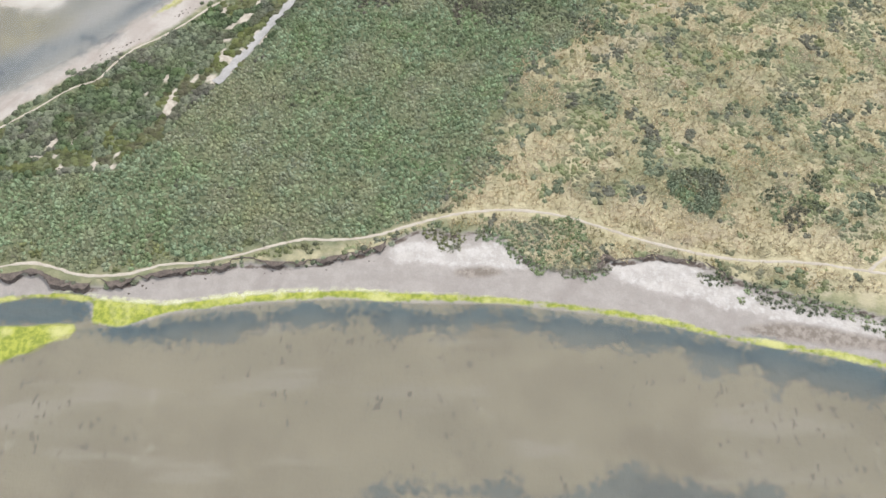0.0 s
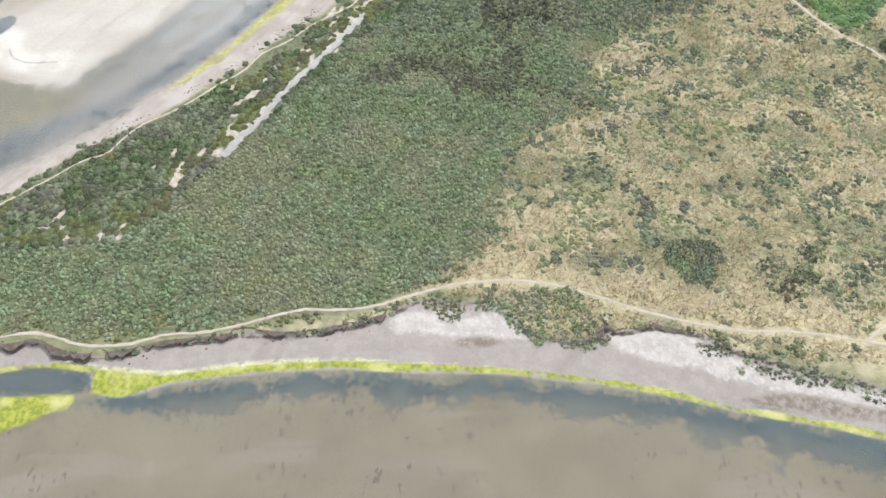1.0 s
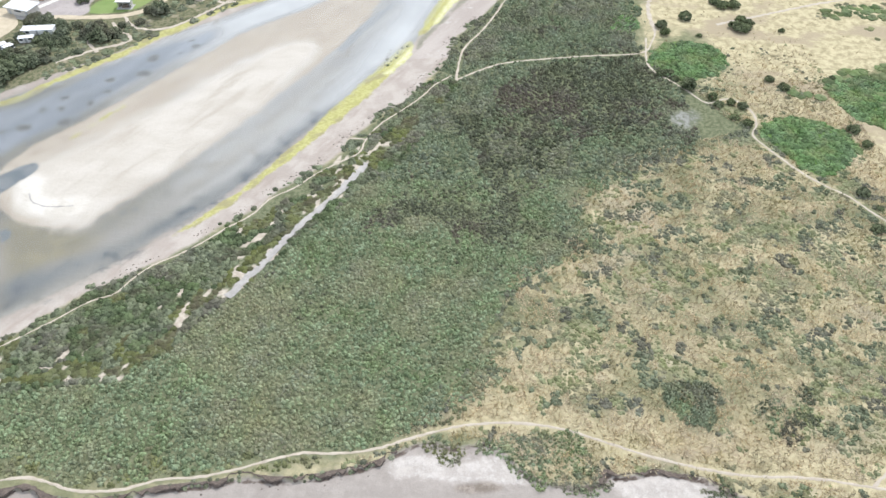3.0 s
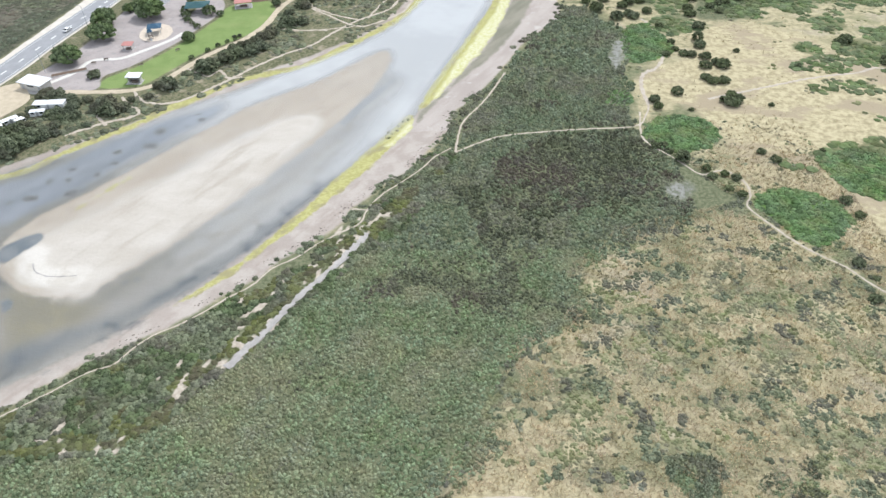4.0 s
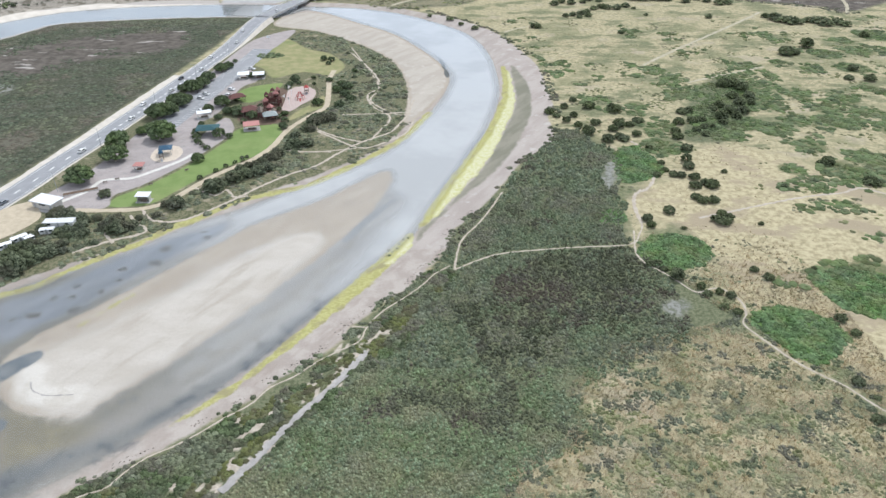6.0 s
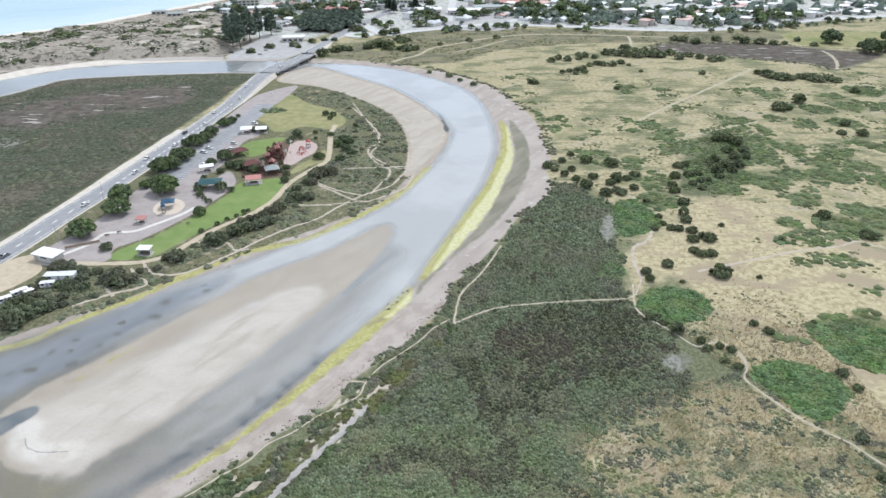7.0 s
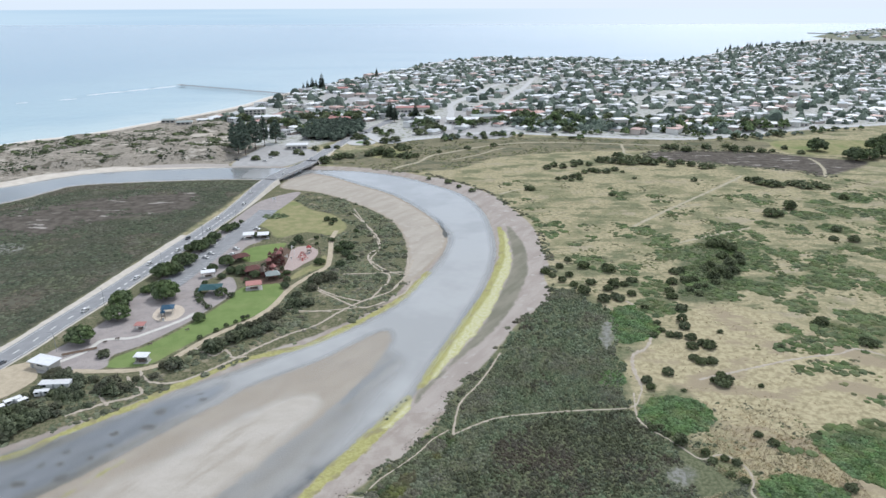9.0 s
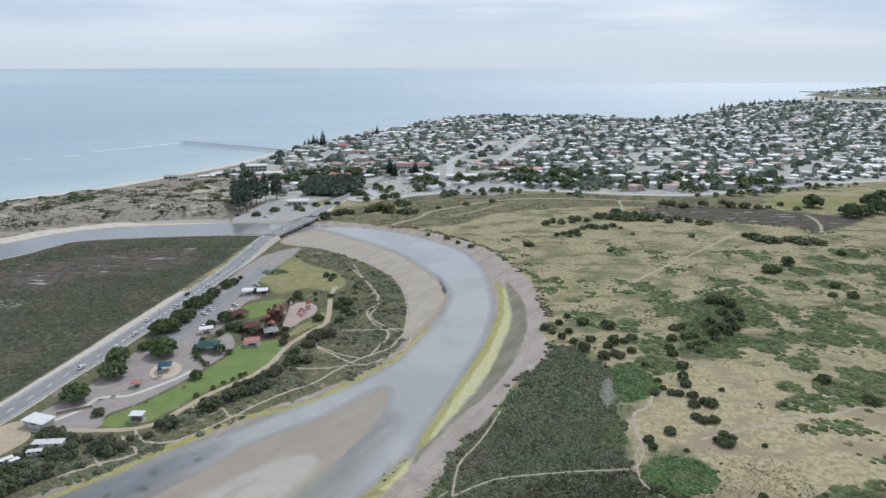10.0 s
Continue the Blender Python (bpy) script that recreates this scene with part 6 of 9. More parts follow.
# farther marsh, up to the bend
q = jittered(-30, 110, 250, 420, 1.35, 22)
keep = (within(q, scrub_ring) + (wavy(q, 9.0, 30) - 0.5) * 8 > 0) & clear_of_tracks(q, 0.6) & (within(q, ring(BARE_PATCH)) < 0)
dark = marsh_dark(q)
scatter("samphire", SMALL_TUFTS, q[keep & dark], 0.85, SCRUB_DARK, "dark olive samphire scrub of the low marsh", "shrubs", 1.2, seed=6, vary=0.5)
scatter("saltbush", SMALL_TUFTS, q[keep & ~dark], 0.85, SCRUB_GREY, "dense grey-green saltbush covering the marsh", "shrubs", 1.2, seed=66, vary=0.5)

# grassland with scattered bushes
q = jittered(-20, 125, 56, 225, 0.64, 3)
q = q[np.abs(q[:, 0]) < q[:, 1] * 0.62 + 52]
d = within(q, scrub_ring)
open_land = (np.random.RandomState(12).rand(len(q)) < np.clip((226 - q[:, 1]) / 50, 0, 1)) & (within(q, upland_ring) > 0.6) & clear_of_tracks(q, 0.45) & (d < 3) & (within(q, south_beach_ring) < -1) & (np.maximum.reduce([within(q, r) for r in reed_rings]) < 0)
pale = np.maximum(within(q, ring(PALE_GRASS)), within(q, ring(DRY_OPEN)))
bushy = wavy(q, 1.8, 40) * 0.5 + wavy(q, 5.0, 41) * 0.32 + wavy(q, 14.0, 42) * 0.18 - np.clip((pale + 3) / 6, 0, 1) * 0.16
scatter("dry_grass", TUSSOCKS, q[open_land & (bushy <= 0.50)], 0.75, STRAW, "pale dry summer grass", "grass", 0.6, seed=7, vary=0.5)
grey = wavy(q, 4.0, 45) > 0.56
scatter("grassland_shrub", SMALL_TUFTS, q[open_land & ~grey & (bushy > 0.495)], 0.48, FIELD_LEAF, "low grey-green bushes scattered in dry grass", "shrubs", 0.7, seed=8, vary=0.6)
scatter("grassland_shrub", SMALL_TUFTS, q[open_land & grey & (bushy > 0.50)], 0.5, GREY_BUSH, "low grey-green bushes scattered in dry grass", "shrubs", 0.9, seed=9, vary=0.6)

# reeds
for k, r in enumerate(reed_rings):
    low, high = r.min(0), r.max(0)
    q = jittered(low[0], high[0], low[1], high[1], 1.1, 50 + k)
    q = q[within(q, r) + (wavy(q, 3.0, 55) - 0.5) * 3 > 0]
    scatter("reed_bed", TUFTS, q, 1.0, REED, "rounded patch of bright green reeds", "reeds", 0.8, seed=50 + k)


# ---- shapes for made things ----
def box(bm, x, y, z, sx, sy, sz, turn=0.0, tilt=0.0):
    """A box whose middle is at x, y and whose foot is at z."""
    m = pose(x, y, z + sz / 2, tilt, 0, turn) @ Matrix.Diagonal((sx, sy, sz, 1))
    return bmesh.ops.create_cube(bm, size=1, matrix=m)


def pipe(bm, a, b, r, r2=None, n=8):
    """A round bar from a to b."""
    a, b = Vector(a), Vector(b)
    q = (b - a).to_track_quat("Z", "Y").to_matrix().to_4x4()
    m = Matrix.Translation((a + b) / 2) @ q
    return bmesh.ops.create_cone(bm, cap_ends=True, segments=n, radius1=r, radius2=r if r2 is None else r2, depth=(b - a).length, matrix=m)


def rounded(bm, width=0.03, segments=1):
    bmesh.ops.bevel(bm, geom=bm.edges[:], offset=width, segments=segments, affect="EDGES")
    return bm


def solid(bm, verts, faces):
    vs = [bm.verts.new(v) for v in verts]
    for f in faces:
        bm.faces.new([vs[i] for i in f])
    return bm


def hip_roof(bm, w, d, z, rise, over=0.5, ridge=0.5, thick=0.18):
    """A hipped roof with eaves; ridge: its share of the length (0 a pyramid, 1 a gable)."""
    w, d = w / 2 + over, d / 2 + over
    r = w * ridge
    v = [(-w, -d, z), (w, -d, z), (w, d, z), (-w, d, z), (-w, -d, z + thick), (w, -d, z + thick), (w, d, z + thick), (-w, d, z + thick),
         (-r, 0, z + rise), (r, 0, z + rise)]
    f = [(3, 2, 1, 0), (0, 1, 5, 4), (1, 2, 6, 5), (2, 3, 7, 6), (3, 0, 4, 7), (4, 5, 9, 8), (6, 7, 8, 9), (5, 6, 9), (7, 4, 8)]
    return solid(bm, v, f)


def thing(name, m, label, category, group=""):
    ob = new(name)
    ob.matrix_basis = m
    ob.empty_display_size = 0.3
    return tagged(ob, label, category, group)


def fan(me_name, verts, faces, material, parent, name, label=""):
    me = mesh_of(me_name, verts, faces)
    me.materials.append(material)
    ob = new(name, me)
    ob.parent = parent
    return tagged(ob, label)


# ---- the road and its bridge ----
road_plan = spline([tuple(p) for p in ROAD[:7]] + BRIDGE[0:4] + ROAD_TOWN, 3.0)


def road_height(y):
    return np.interp(y, [0, 470, 540, 630, 690, 2000], [0.18, 0.18, 3.2, 3.2, 0.25, 0.25])


def strip(name, line, offset, width, material, label, category, lift=0.0, kind="structure", skirt=0.0, pick=None, thick=0.0):
    """A band that runs beside the road's middle line at the road's height."""
    d = np.gradient(line, axis=0)
    d /= np.linalg.norm(d, axis=1, keepdims=True)
    side = np.stack([d[:, 1], -d[:, 0]], 1)
    ks = [offset - width / 2, offset + width / 2]
    rows = [np.column_stack([line + side * k, road_height(line[:, 1]) + lift]) for k in ks]
    if skirt:
        low = [np.column_stack([line + side * k, np.minimum(road_height(line[:, 1]) + lift - 0.1, road_height(line[:, 1]) * 0 - 1.4)]) for k in (ks[0] - skirt, ks[1] + skirt)]
        rows = [low[0], rows[0], rows[1], low[1]]
    if thick:
        under = [np.column_stack([r[:, :2], r[:, 2] - thick]) for r in (rows[0], rows[-1])]
        rows = [under[0]] + rows + [under[1]]
    verts = np.stack(rows, 1).reshape(-1, 3)
    return put(name, mesh_of(name, verts, grid_faces(len(line), len(rows))), material, label, category, kind)


on_land_a = road_plan[road_plan[:, 1] < 557]
on_bridge = road_plan[(road_plan[:, 1] > 551) & (road_plan[:, 1] < 629)]
on_land_b = road_plan[road_plan[:, 1] > 623]
for line in (on_land_a, on_land_b):
    strip("road", line, 0.0, 11.5, ASPHALT, "two-lane asphalt road on a low embankment", "road", 0.0)
    strip("embankment", line, 0.0, 13.0, GRAVEL, "pale gravel embankment under the road", "embankment", -0.06, skirt=2.5)
verge_line = spline([tuple(p) for p in VERGE[:6]], 4.0)
ribbon("verge", verge_line + np.array((3.0, 0)), 4.6, GRAVEL, "pale gravel verge beside the road", "verge", 0.10, 0.15, seed=77)


def marks(line, offset, on, off, width, label):
    """Dashes or a solid line of paint along the road: on and off in metres."""
    seg = np.linalg.norm(np.diff(line, axis=0), axis=1)
    s = np.concatenate([[0], np.cumsum(seg)])
    at = 0.0
    d = np.gradient(line, axis=0)
    d /= np.linalg.norm(d, axis=1, keepdims=True)
    edge = line + np.stack([d[:, 1], -d[:, 0]], 1) * offset
    group = []
    while at < s[-1] - on:
        p = [np.array([np.interp(u, s, edge[:, 0]), np.interp(u, s, edge[:, 1])]) for u in np.linspace(at, at + on, 2 if on < 8 else 5)]
        group.append(np.array(p))
        at += on + off
    verts, faces = [], []
    for p in group:
        dd = np.gradient(p, axis=0)
        dd /= np.linalg.norm(dd, axis=1, keepdims=True)
        sd = np.stack([dd[:, 1], -dd[:, 0]], 1) * width / 2
        base = len(verts)
        z = road_height(p[:, 1]) + 0.03
        for a, b, h in zip(p - sd, p + sd, z):
            verts += [(*a, h), (*b, h)]
        for i in range(len(p) - 1):
            k = base + 2 * i
            faces.append((k, k + 1, k + 3, k + 2))
    put("road_marking", mesh_of("road_marking", verts, faces), LINE_PAINT, label, "marking", "structure")


marks(road_plan, 4.6, 20.0, 0.0, 0.22, "solid white edge line on the road")
marks(road_plan, -4.6, 20.0, 0.0, 0.22, "solid white edge line on the road")
marks(road_plan[road_plan[:, 1] > 480], 0.0, 3.0, 6.0, 0.22, "dashed white centre line on the road")
marks(road_plan[(road_plan[:, 1] > 330) & (road_plan[:, 1] < 480)], 0.9, 2.6, 3.4, 0.9, "broad white dashes of the turning lane")
marks(road_plan[(road_plan[:, 1] > 200) & (road_plan[:, 1] < 330)], 0.4, 3.5, 8.0, 0.6, "white dashes between the lanes")

bridge = thing("bridge", pose(0, 0, 0), "low concrete road bridge on piers over the tidal river", "bridge")
deck = strip("deck", on_bridge, 0.0, 11.5, ASPHALT, "", "", 0.0, "", thick=1.0)
deck.parent = bridge
for side in (-1, 1):
    d = np.gradient(on_bridge, axis=0)
    d /= np.linalg.norm(d, axis=1, keepdims=True)
    edge = on_bridge + np.stack([d[:, 1], -d[:, 0]], 1) * side * 5.9
    bm = bmesh.new()
    for a, b in zip(edge[:-1], edge[1:]):
        pipe(bm, (*a, 4.2), (*b, 4.2), 0.07, n=5)
        pipe(bm, (*a, 3.75), (*b, 3.75), 0.05, n=5)
        pipe(bm, (*a, 3.1), (*a, 4.2), 0.06, n=5)
    part("railing", bm, STEEL, bridge, "galvanised steel railing")
    bm = bmesh.new()
    out = np.stack([d[:, 1], -d[:, 0]], 1) * 0.18
    rows = [[bm.verts.new((*(p + o * k), z)) for k, z in ((-1, 2.15), (1, 2.15), (1, 3.4), (-1, 3.4))] for p, o in zip(edge, out)]
    for r, q in zip(rows[:-1], rows[1:]):
        for i in range(4):
            bm.faces.new((r[i], r[(i + 1) % 4], q[(i + 1) % 4], q[i]))
    bm.faces.new(rows[0][::-1])
    bm.faces.new(rows[-1])
    bmesh.ops.recalc_face_normals(bm, faces=bm.faces[:])
    part("girder", bm, CONCRETE, bridge, "pale concrete edge girder")
for y in (566, 581, 596, 611):
    i = int(np.argmin(np.abs(on_bridge[:, 1] - y)))
    x, yy = on_bridge[i]
    bm = bmesh.new()
    for k in (-4.2, -1.4, 1.4, 4.2):
        pipe(bm, (x + k, yy + k * 0.1, -1.8), (x + k, yy + k * 0.1, 1.9), 0.45, n=10)
    box(bm, x, yy, 1.65, 11.0, 1.1, 0.55)
    part("pier", bm, CONCRETE, bridge)
for y in (555, 626):
    i = int(np.argmin(np.abs(on_bridge[:, 1] - y)))
    bm = bmesh.new()
    box(bm, on_bridge[i, 0], on_bridge[i, 1], -1.6, 13.0, 1.2, 3.4)
    part("abutment", bm, CONCRETE, bridge)


# ---- cars ----
CAR_PAINT = choice("car_paint", [(0.75, 0.75, 0.75), (0.55, 0.56, 0.58), (0.75, 0.75, 0.74), (0.04, 0.045, 0.05), (0.16, 0.17, 0.19), (0.78, 0.78, 0.77), (0.08, 0.10, 0.16)],
                   0.3, 0.1, spec=0.6)


def car(m, label, long=4.5, tall=1.5):
    ob = thing("car", m, label, "car", "cars")
    h, w = long / 2, 0.9
    body = bmesh.new()
    prof = [(-h, 0.35), (-h, 0.85), (-h * 0.62, 0.95), (-h * 0.36, tall), (h * 0.5, tall), (h * 0.82, 0.98), (h, 0.9), (h, 0.35)]
    left = [body.verts.new((-w * (0.82 if z > 1.2 else 1), y, z)) for y, z in prof]
    right = [body.verts.new((w * (0.82 if z > 1.2 else 1), y, z)) for y, z in prof]
    body.faces.new(left[::-1])
    body.faces.new(right)
    for i in range(len(prof)):
        j = (i + 1) % len(prof)
        body.faces.new((left[i], left[j], right[j], right[i]))
    bmesh.ops.recalc_face_normals(body, faces=body.faces[:])
    part("body", rounded(body, 0.06), CAR_PAINT, ob)
    for name, ya, za, yb, zb in (("windscreen", -h * 0.60, 0.99, -h * 0.38, tall - 0.06), ("rear_window", h * 0.80, 1.02, h * 0.53, tall - 0.06)):
        g = bmesh.new()
        n = -0.02 if name == "windscreen" else 0.02
        solid(g, [(-0.74, ya + n, za + 0.02), (0.74, ya + n, za + 0.02), (0.68, yb + n, zb + 0.02), (-0.68, yb + n, zb + 0.02)], [(0, 1, 2, 3)])
        bmesh.ops.solidify(g, geom=g.faces[:], thickness=0.02)
        part(name, g, WINDOW, ob)
    for s in (-1, 1):
        g = bmesh.new()
        solid(g, [(s * 0.91, -h * 0.52, 1.0), (s * 0.91, h * 0.7, 1.0), (s * 0.78, h * 0.46, tall - 0.1), (s * 0.78, -h * 0.34, tall - 0.1)], [(0, 1, 2, 3)])
        bmesh.ops.solidify(g, geom=g.faces[:], thickness=0.02)
        part("side_window", g, WINDOW, ob)
        for y in (-h * 0.62, h * 0.62):
            g = bmesh.new()
            pipe(g, (s * 0.72, y, 0.33), (s * 0.92, y, 0.33), 0.33, n=12)
            wheel = part("wheel", g, TYRE, ob)
            g = bmesh.new()
            pipe(g, (s * 0.90, y, 0.33), (s * 0.935, y, 0.33), 0.2, n=10)
            part("rim", g, RIM, wheel)
    return ob


first_car = None
road_cars = [(253, 2.6), (304, 2.4), (344, 2.4), (367, -2.4), (388, 2.2), (408, -2.2), (430, 2.2), (451, -2.6), (488, 2.2), (512, -2.2), (570, 2.4), (630, -2.4)]
for y, lane in road_cars:
    i = int(np.argmin(np.abs(road_plan[:, 1] - y)))
    d = road_plan[i + 1] - road_plan[i - 1]
    d = d / np.linalg.norm(d)
    p = road_plan[i] + np.array((d[1], -d[0])) * lane
    turn = math.degrees(math.atan2(-d[0], d[1])) + (180 if lane > 0 else 0)
    m = pose(p[0], p[1], float(road_height(p[1])) + 0.005, 0, 0, turn)
    if first_car is None:
        first_car = car(m, "passenger car driving on the asphalt road")
    else:
        copy_thing(first_car, m)
parked = None
for x, y, turn in ((-133, 376, 62), (-132, 383, 62), (-120, 391, 62), (-127, 356, 62), (-119, 381, 64), (-117, 430, 62), (-187, 643, 80), (-160, 638, 85), (-158, 653, 80), (-172, 650, 10)):
    m = pose(x, y, float(ground_at(x, y)[0]), 0, 0, turn)
    if parked is None:
        parked = car(m, "parked passenger car on the gravel car park")
    else:
        copy_thing(parked, m)


# ---- shrubs of the near shore ----
SHAGGY = [tuft(60 + i, 18, blade=0.5, rings=((0.8, 0.0, 5), (0.5, 0.5, 4))) for i in range(6)]
for k, (points, gap, size, tall, leaf, label) in enumerate((
        (SHRUB_PATCH, 0.62, 0.42, 1.0, SHORE_LEAF, "grey-green coastal shrubs on the sandy bank"), (SHRUB_PATCH_B, 0.62, 0.4, 1.0, SHORE_LEAF, "grey-green coastal shrubs on the sandy bank"),
        (DUNE_SHRUBS, 0.62, 0.4, 0.9, GREY_BUSH, "grey shrubs along the sandy bank's edge"), (BIG_BUSH, 0.6, 0.58, 1.1, SCRUB_GREY, "one large dense grey-green bush in dry grass"),
        (DARK_BUSHES, 0.62, 0.42, 1.2, GREY_BUSH, "dark bushes in dry grass"))):
    r = ring(points)
    low, high = r.min(0), r.max(0)
    q = jittered(low[0] - 1, high[0] + 1, low[1] - 1, high[1] + 1, gap, 120 + k)
    q = q[within(q, r) + (wavy(q, 2.2, 121 + k) - 0.5) * (3.0, 4.0, 4.5, 2.5, 6.0)[k] > 0]
    other = wavy(q, 3.0, 130 + k) > 0.58
    scatter("shore_shrub", SHAGGY, q[~other], size, leaf, label, "shrubs", tall, seed=120 + k, vary=0.5)
    scatter("shore_shrub", SHAGGY, q[other], size, (SCRUB, HEATH, SHORE_LEAF, SCRUB, SCRUB)[k], label, "shrubs", tall * 0.8, seed=125 + k, vary=0.5)

# the eroded edge of the bank: a ragged, undercut face of dark earth with blocks fallen from it
def scarp(points, rough, label, seed):
    line = spline(spline(points, 1.5), 0.22)
    d = np.gradient(line, axis=0)
    d /= np.maximum(np.linalg.norm(d, axis=1, keepdims=True), 1e-6)
    out_way = np.stack([d[:, 1], -d[:, 0]], 1)
    bite = (wavy(line, 3.1, seed) - 0.5) * 2.3 * rough + (wavy(line, 1.1, seed + 1) - 0.5) * 1.7 * rough + (wavy(line, 0.45, seed + 2) - 0.5) * 0.35
    rows = []
    for k, (reach, drop) in enumerate(((-0.75, 0.0), (-0.18, -0.02), (0.0, -0.07), (-0.2, -0.22), (-0.16, -0.48), (0.12, -0.66), (0.5, 0.0))):
        loose = (wavy(line, 0.8, seed + 3 + k) - 0.5) * (0.5 if 2 < k < 6 else 0.1)
        q = line + out_way * (reach + (bite if 0 < k < 6 else 0) + loose)[:, None]
        if k == 0:
            z = ground_at(q[:, 0], q[:, 1]) - 0.06
        elif k == 6:
            q = q + out_way * np.maximum(bite, 0)[:, None]
            z = ground_at(q[:, 0], q[:, 1]) - 0.08
        else:
            z = 0.12 + drop * 1.25 + (wavy(line, 1.5, seed + 9) - 0.5) * 0.1
        rows.append(np.column_stack([q, z]))
    verts = np.stack(rows, 1).reshape(-1, 3)
    return put("bank_scarp", mesh_of("bank_scarp", verts, grid_faces(len(line), len(rows))), EARTH, label, "bank", "structure")


scarp(UPLAND[0:14], 1.0, "dark undercut scarp of the eroded marsh bank", 133)
scarp(UPLAND[20:28], 0.5, "low dark scarp above the white sand", 153)
rs = np.random.RandomState(8)
edge_line = spline(UPLAND[1:14], 0.7)
q = edge_line + rs.randn(len(edge_line), 2) * np.array((0.5, 0.5)) - np.array((0, 1.3))
q = q[wavy(q, 4.0, 133) > 0.5]
scatter("bank_clods", [tuft(700 + i, 3, flat=0.6, rings=((1.0, 0.0, 5), (0.7, 0.6, 4))) for i in range(4)], q, 0.22, EARTH, "dark peaty clods fallen from the eroded bank", "earth", 0.7, seed=130, vary=0.7)
q = np.repeat(spline(UPLAND[2:14], 0.8), 1, axis=0) + rs.randn(len(spline(UPLAND[2:14], 0.8)), 2) * 0.6 + np.array((0, 0.5))
q = q[(wavy(q, 5.0, 131) > 0.45) & clear_of_tracks(q, 0.3)]
scatter("bank_shrub", TUFTS, q, 0.6, GREY_BUSH, "small shrubs overhanging the eroded bank", "shrubs", 0.8, seed=132)

# low growth on the river's farther bank and the marsh beyond the road
q = jittered(-200, 0, 150, 520, 2.1, 140)
pk = within(q, park_ring)
keep = (pk > 3) & (np.maximum.reduce([within(q, r) for r in lawn_rings]) < -1) & (within(q, ring(PARKING)) < -1) & clear_of_tracks(q, 0.3)
keep &= (away(q, spline(PARK_PATH, 3.0)) > 2.5) & (away(q, road_line) > 9) & (within(q, ring(POINT_BAR)) < -1)
river_side = q[:, 0] > np.interp(q[:, 1], [150, 245, 262, 308, 340, 376, 400, 470, 520], [-230, -135, -104, -78, -74, -68, -68, -96, -110])
keep &= river_side & (wavy(q, 9.0, 141) * 0.6 + wavy(q, 3.5, 142) * 0.4 > 0.40)
scatter("bank_heath", LIGHT_TUFTS, q[keep], 1.05, GREY_BUSH, "low grey-green heath on the sandy river bank", "shrubs", 0.55, seed=140)
clumped = keep & (wavy(q, 6.0, 165) * 0.6 + wavy(q, 2.5, 166) * 0.4 > 0.60)
scatter("bank_bush", TUFTS, q[clumped], 1.5, BANK_LEAF, "dark green bushes in clumps on the river bank", "shrubs", 0.7, seed=142, vary=0.5)
q = jittered(-420, -130, 200, 570, 2.2, 143)
keep = (within(q, west_marsh_ring) > 4) & (wavy(q, 20.0, 144) * 0.5 + wavy(q, 6.0, 145) * 0.5 > 0.25) & (within(q, ring(MUD_WEST)) + (wavy(q * np.array((0.45, 1.0)), 7.0, 158) - 0.50) * 44 < 0) & (np.abs(q[:, 0]) < q[:, 1] * 0.7 + 30)
green = wavy(q, 25.0, 163) + 0.2 * (within(q, ring(MUD_WEST)) < -25) > 0.84
green |= away(q, spline(RIVER_NORTH[:8], 6.0)) < 12 + 22 * wavy(q, 30.0, 164)
scatter("marsh_heath", LIGHT_TUFTS, q[keep & ~green], 1.15, MARSH_LEAF, "dark green samphire on the marsh beyond the road", "shrubs", 0.45, seed=143)
scatter("marsh_heath", LIGHT_TUFTS, q[keep & green], 1.25, SCRUB_DARK, "grey-green samphire on the marsh beyond the road", "shrubs", 0.4, seed=144)
q = jittered(-130, 300, 500, 790, 3.4, 146)
keep = (within(q, ring(HEATH_FAR)) > 0) & (wavy(q, 12.0, 147) * 0.6 + wavy(q, 4.0, 148) * 0.4 > 0.53) & clear_of_tracks(q, 1.5)
scatter("marsh_heath", LIGHT_TUFTS, q[keep], 1.5, HEATH, "olive heath between the river and the town", "shrubs", 0.5, seed=146)
q = jittered(120, 240, 320, 520, 2.2, 148)
q = q[within(q, ring(THICKET)) + (wavy(q, 9.0, 149) - 0.6) * 24 > 0]
scatter("thicket", LIGHT_TUFTS, q, 1.3, GREEN_HEATH, "dense dark thicket on the grassland", "shrubs", 0.7, seed=148)

q = jittered(110, 330, 560, 700, 3.0, 161)
edge = within(q, ring(MUD_EAST))
q = q[(edge > -6) & (edge < 3 + 14 * (wavy(q, 7.0, 162) - 0.5))]
scatter("marsh_heath", LIGHT_TUFTS, q, 1.5, SCRUB_DARK, "dark low heath round the bare mud", "shrubs", 0.6, seed=161)

# shrubs and stranded weed along the river beach
line = spline(BEACH_SOUTH_VEG[2:27], 1.2)
q = np.repeat(line, 2, axis=0) + rs.randn(len(line) * 2, 2) * 0.8
q = q[(wavy(q, 6.0, 159) > 0.38) & clear_of_tracks(q, 0.5)]
scatter("bank_shrub", TUFTS, q, 0.75, GREY_BUSH, "grey-green shrubs at the top of the river beach", "shrubs", 0.8, seed=159, vary=0.5)
q = np.repeat(line, 3, axis=0) + rs.randn(len(line) * 3, 2) * np.array((0.8, 0.5)) + np.array((-1.7, 1.1))
q = q[(wavy(q, 4.0, 160) > 0.46) & (within(q, south_beach_ring) > 0.3) & (q[:, 0] > -82)]
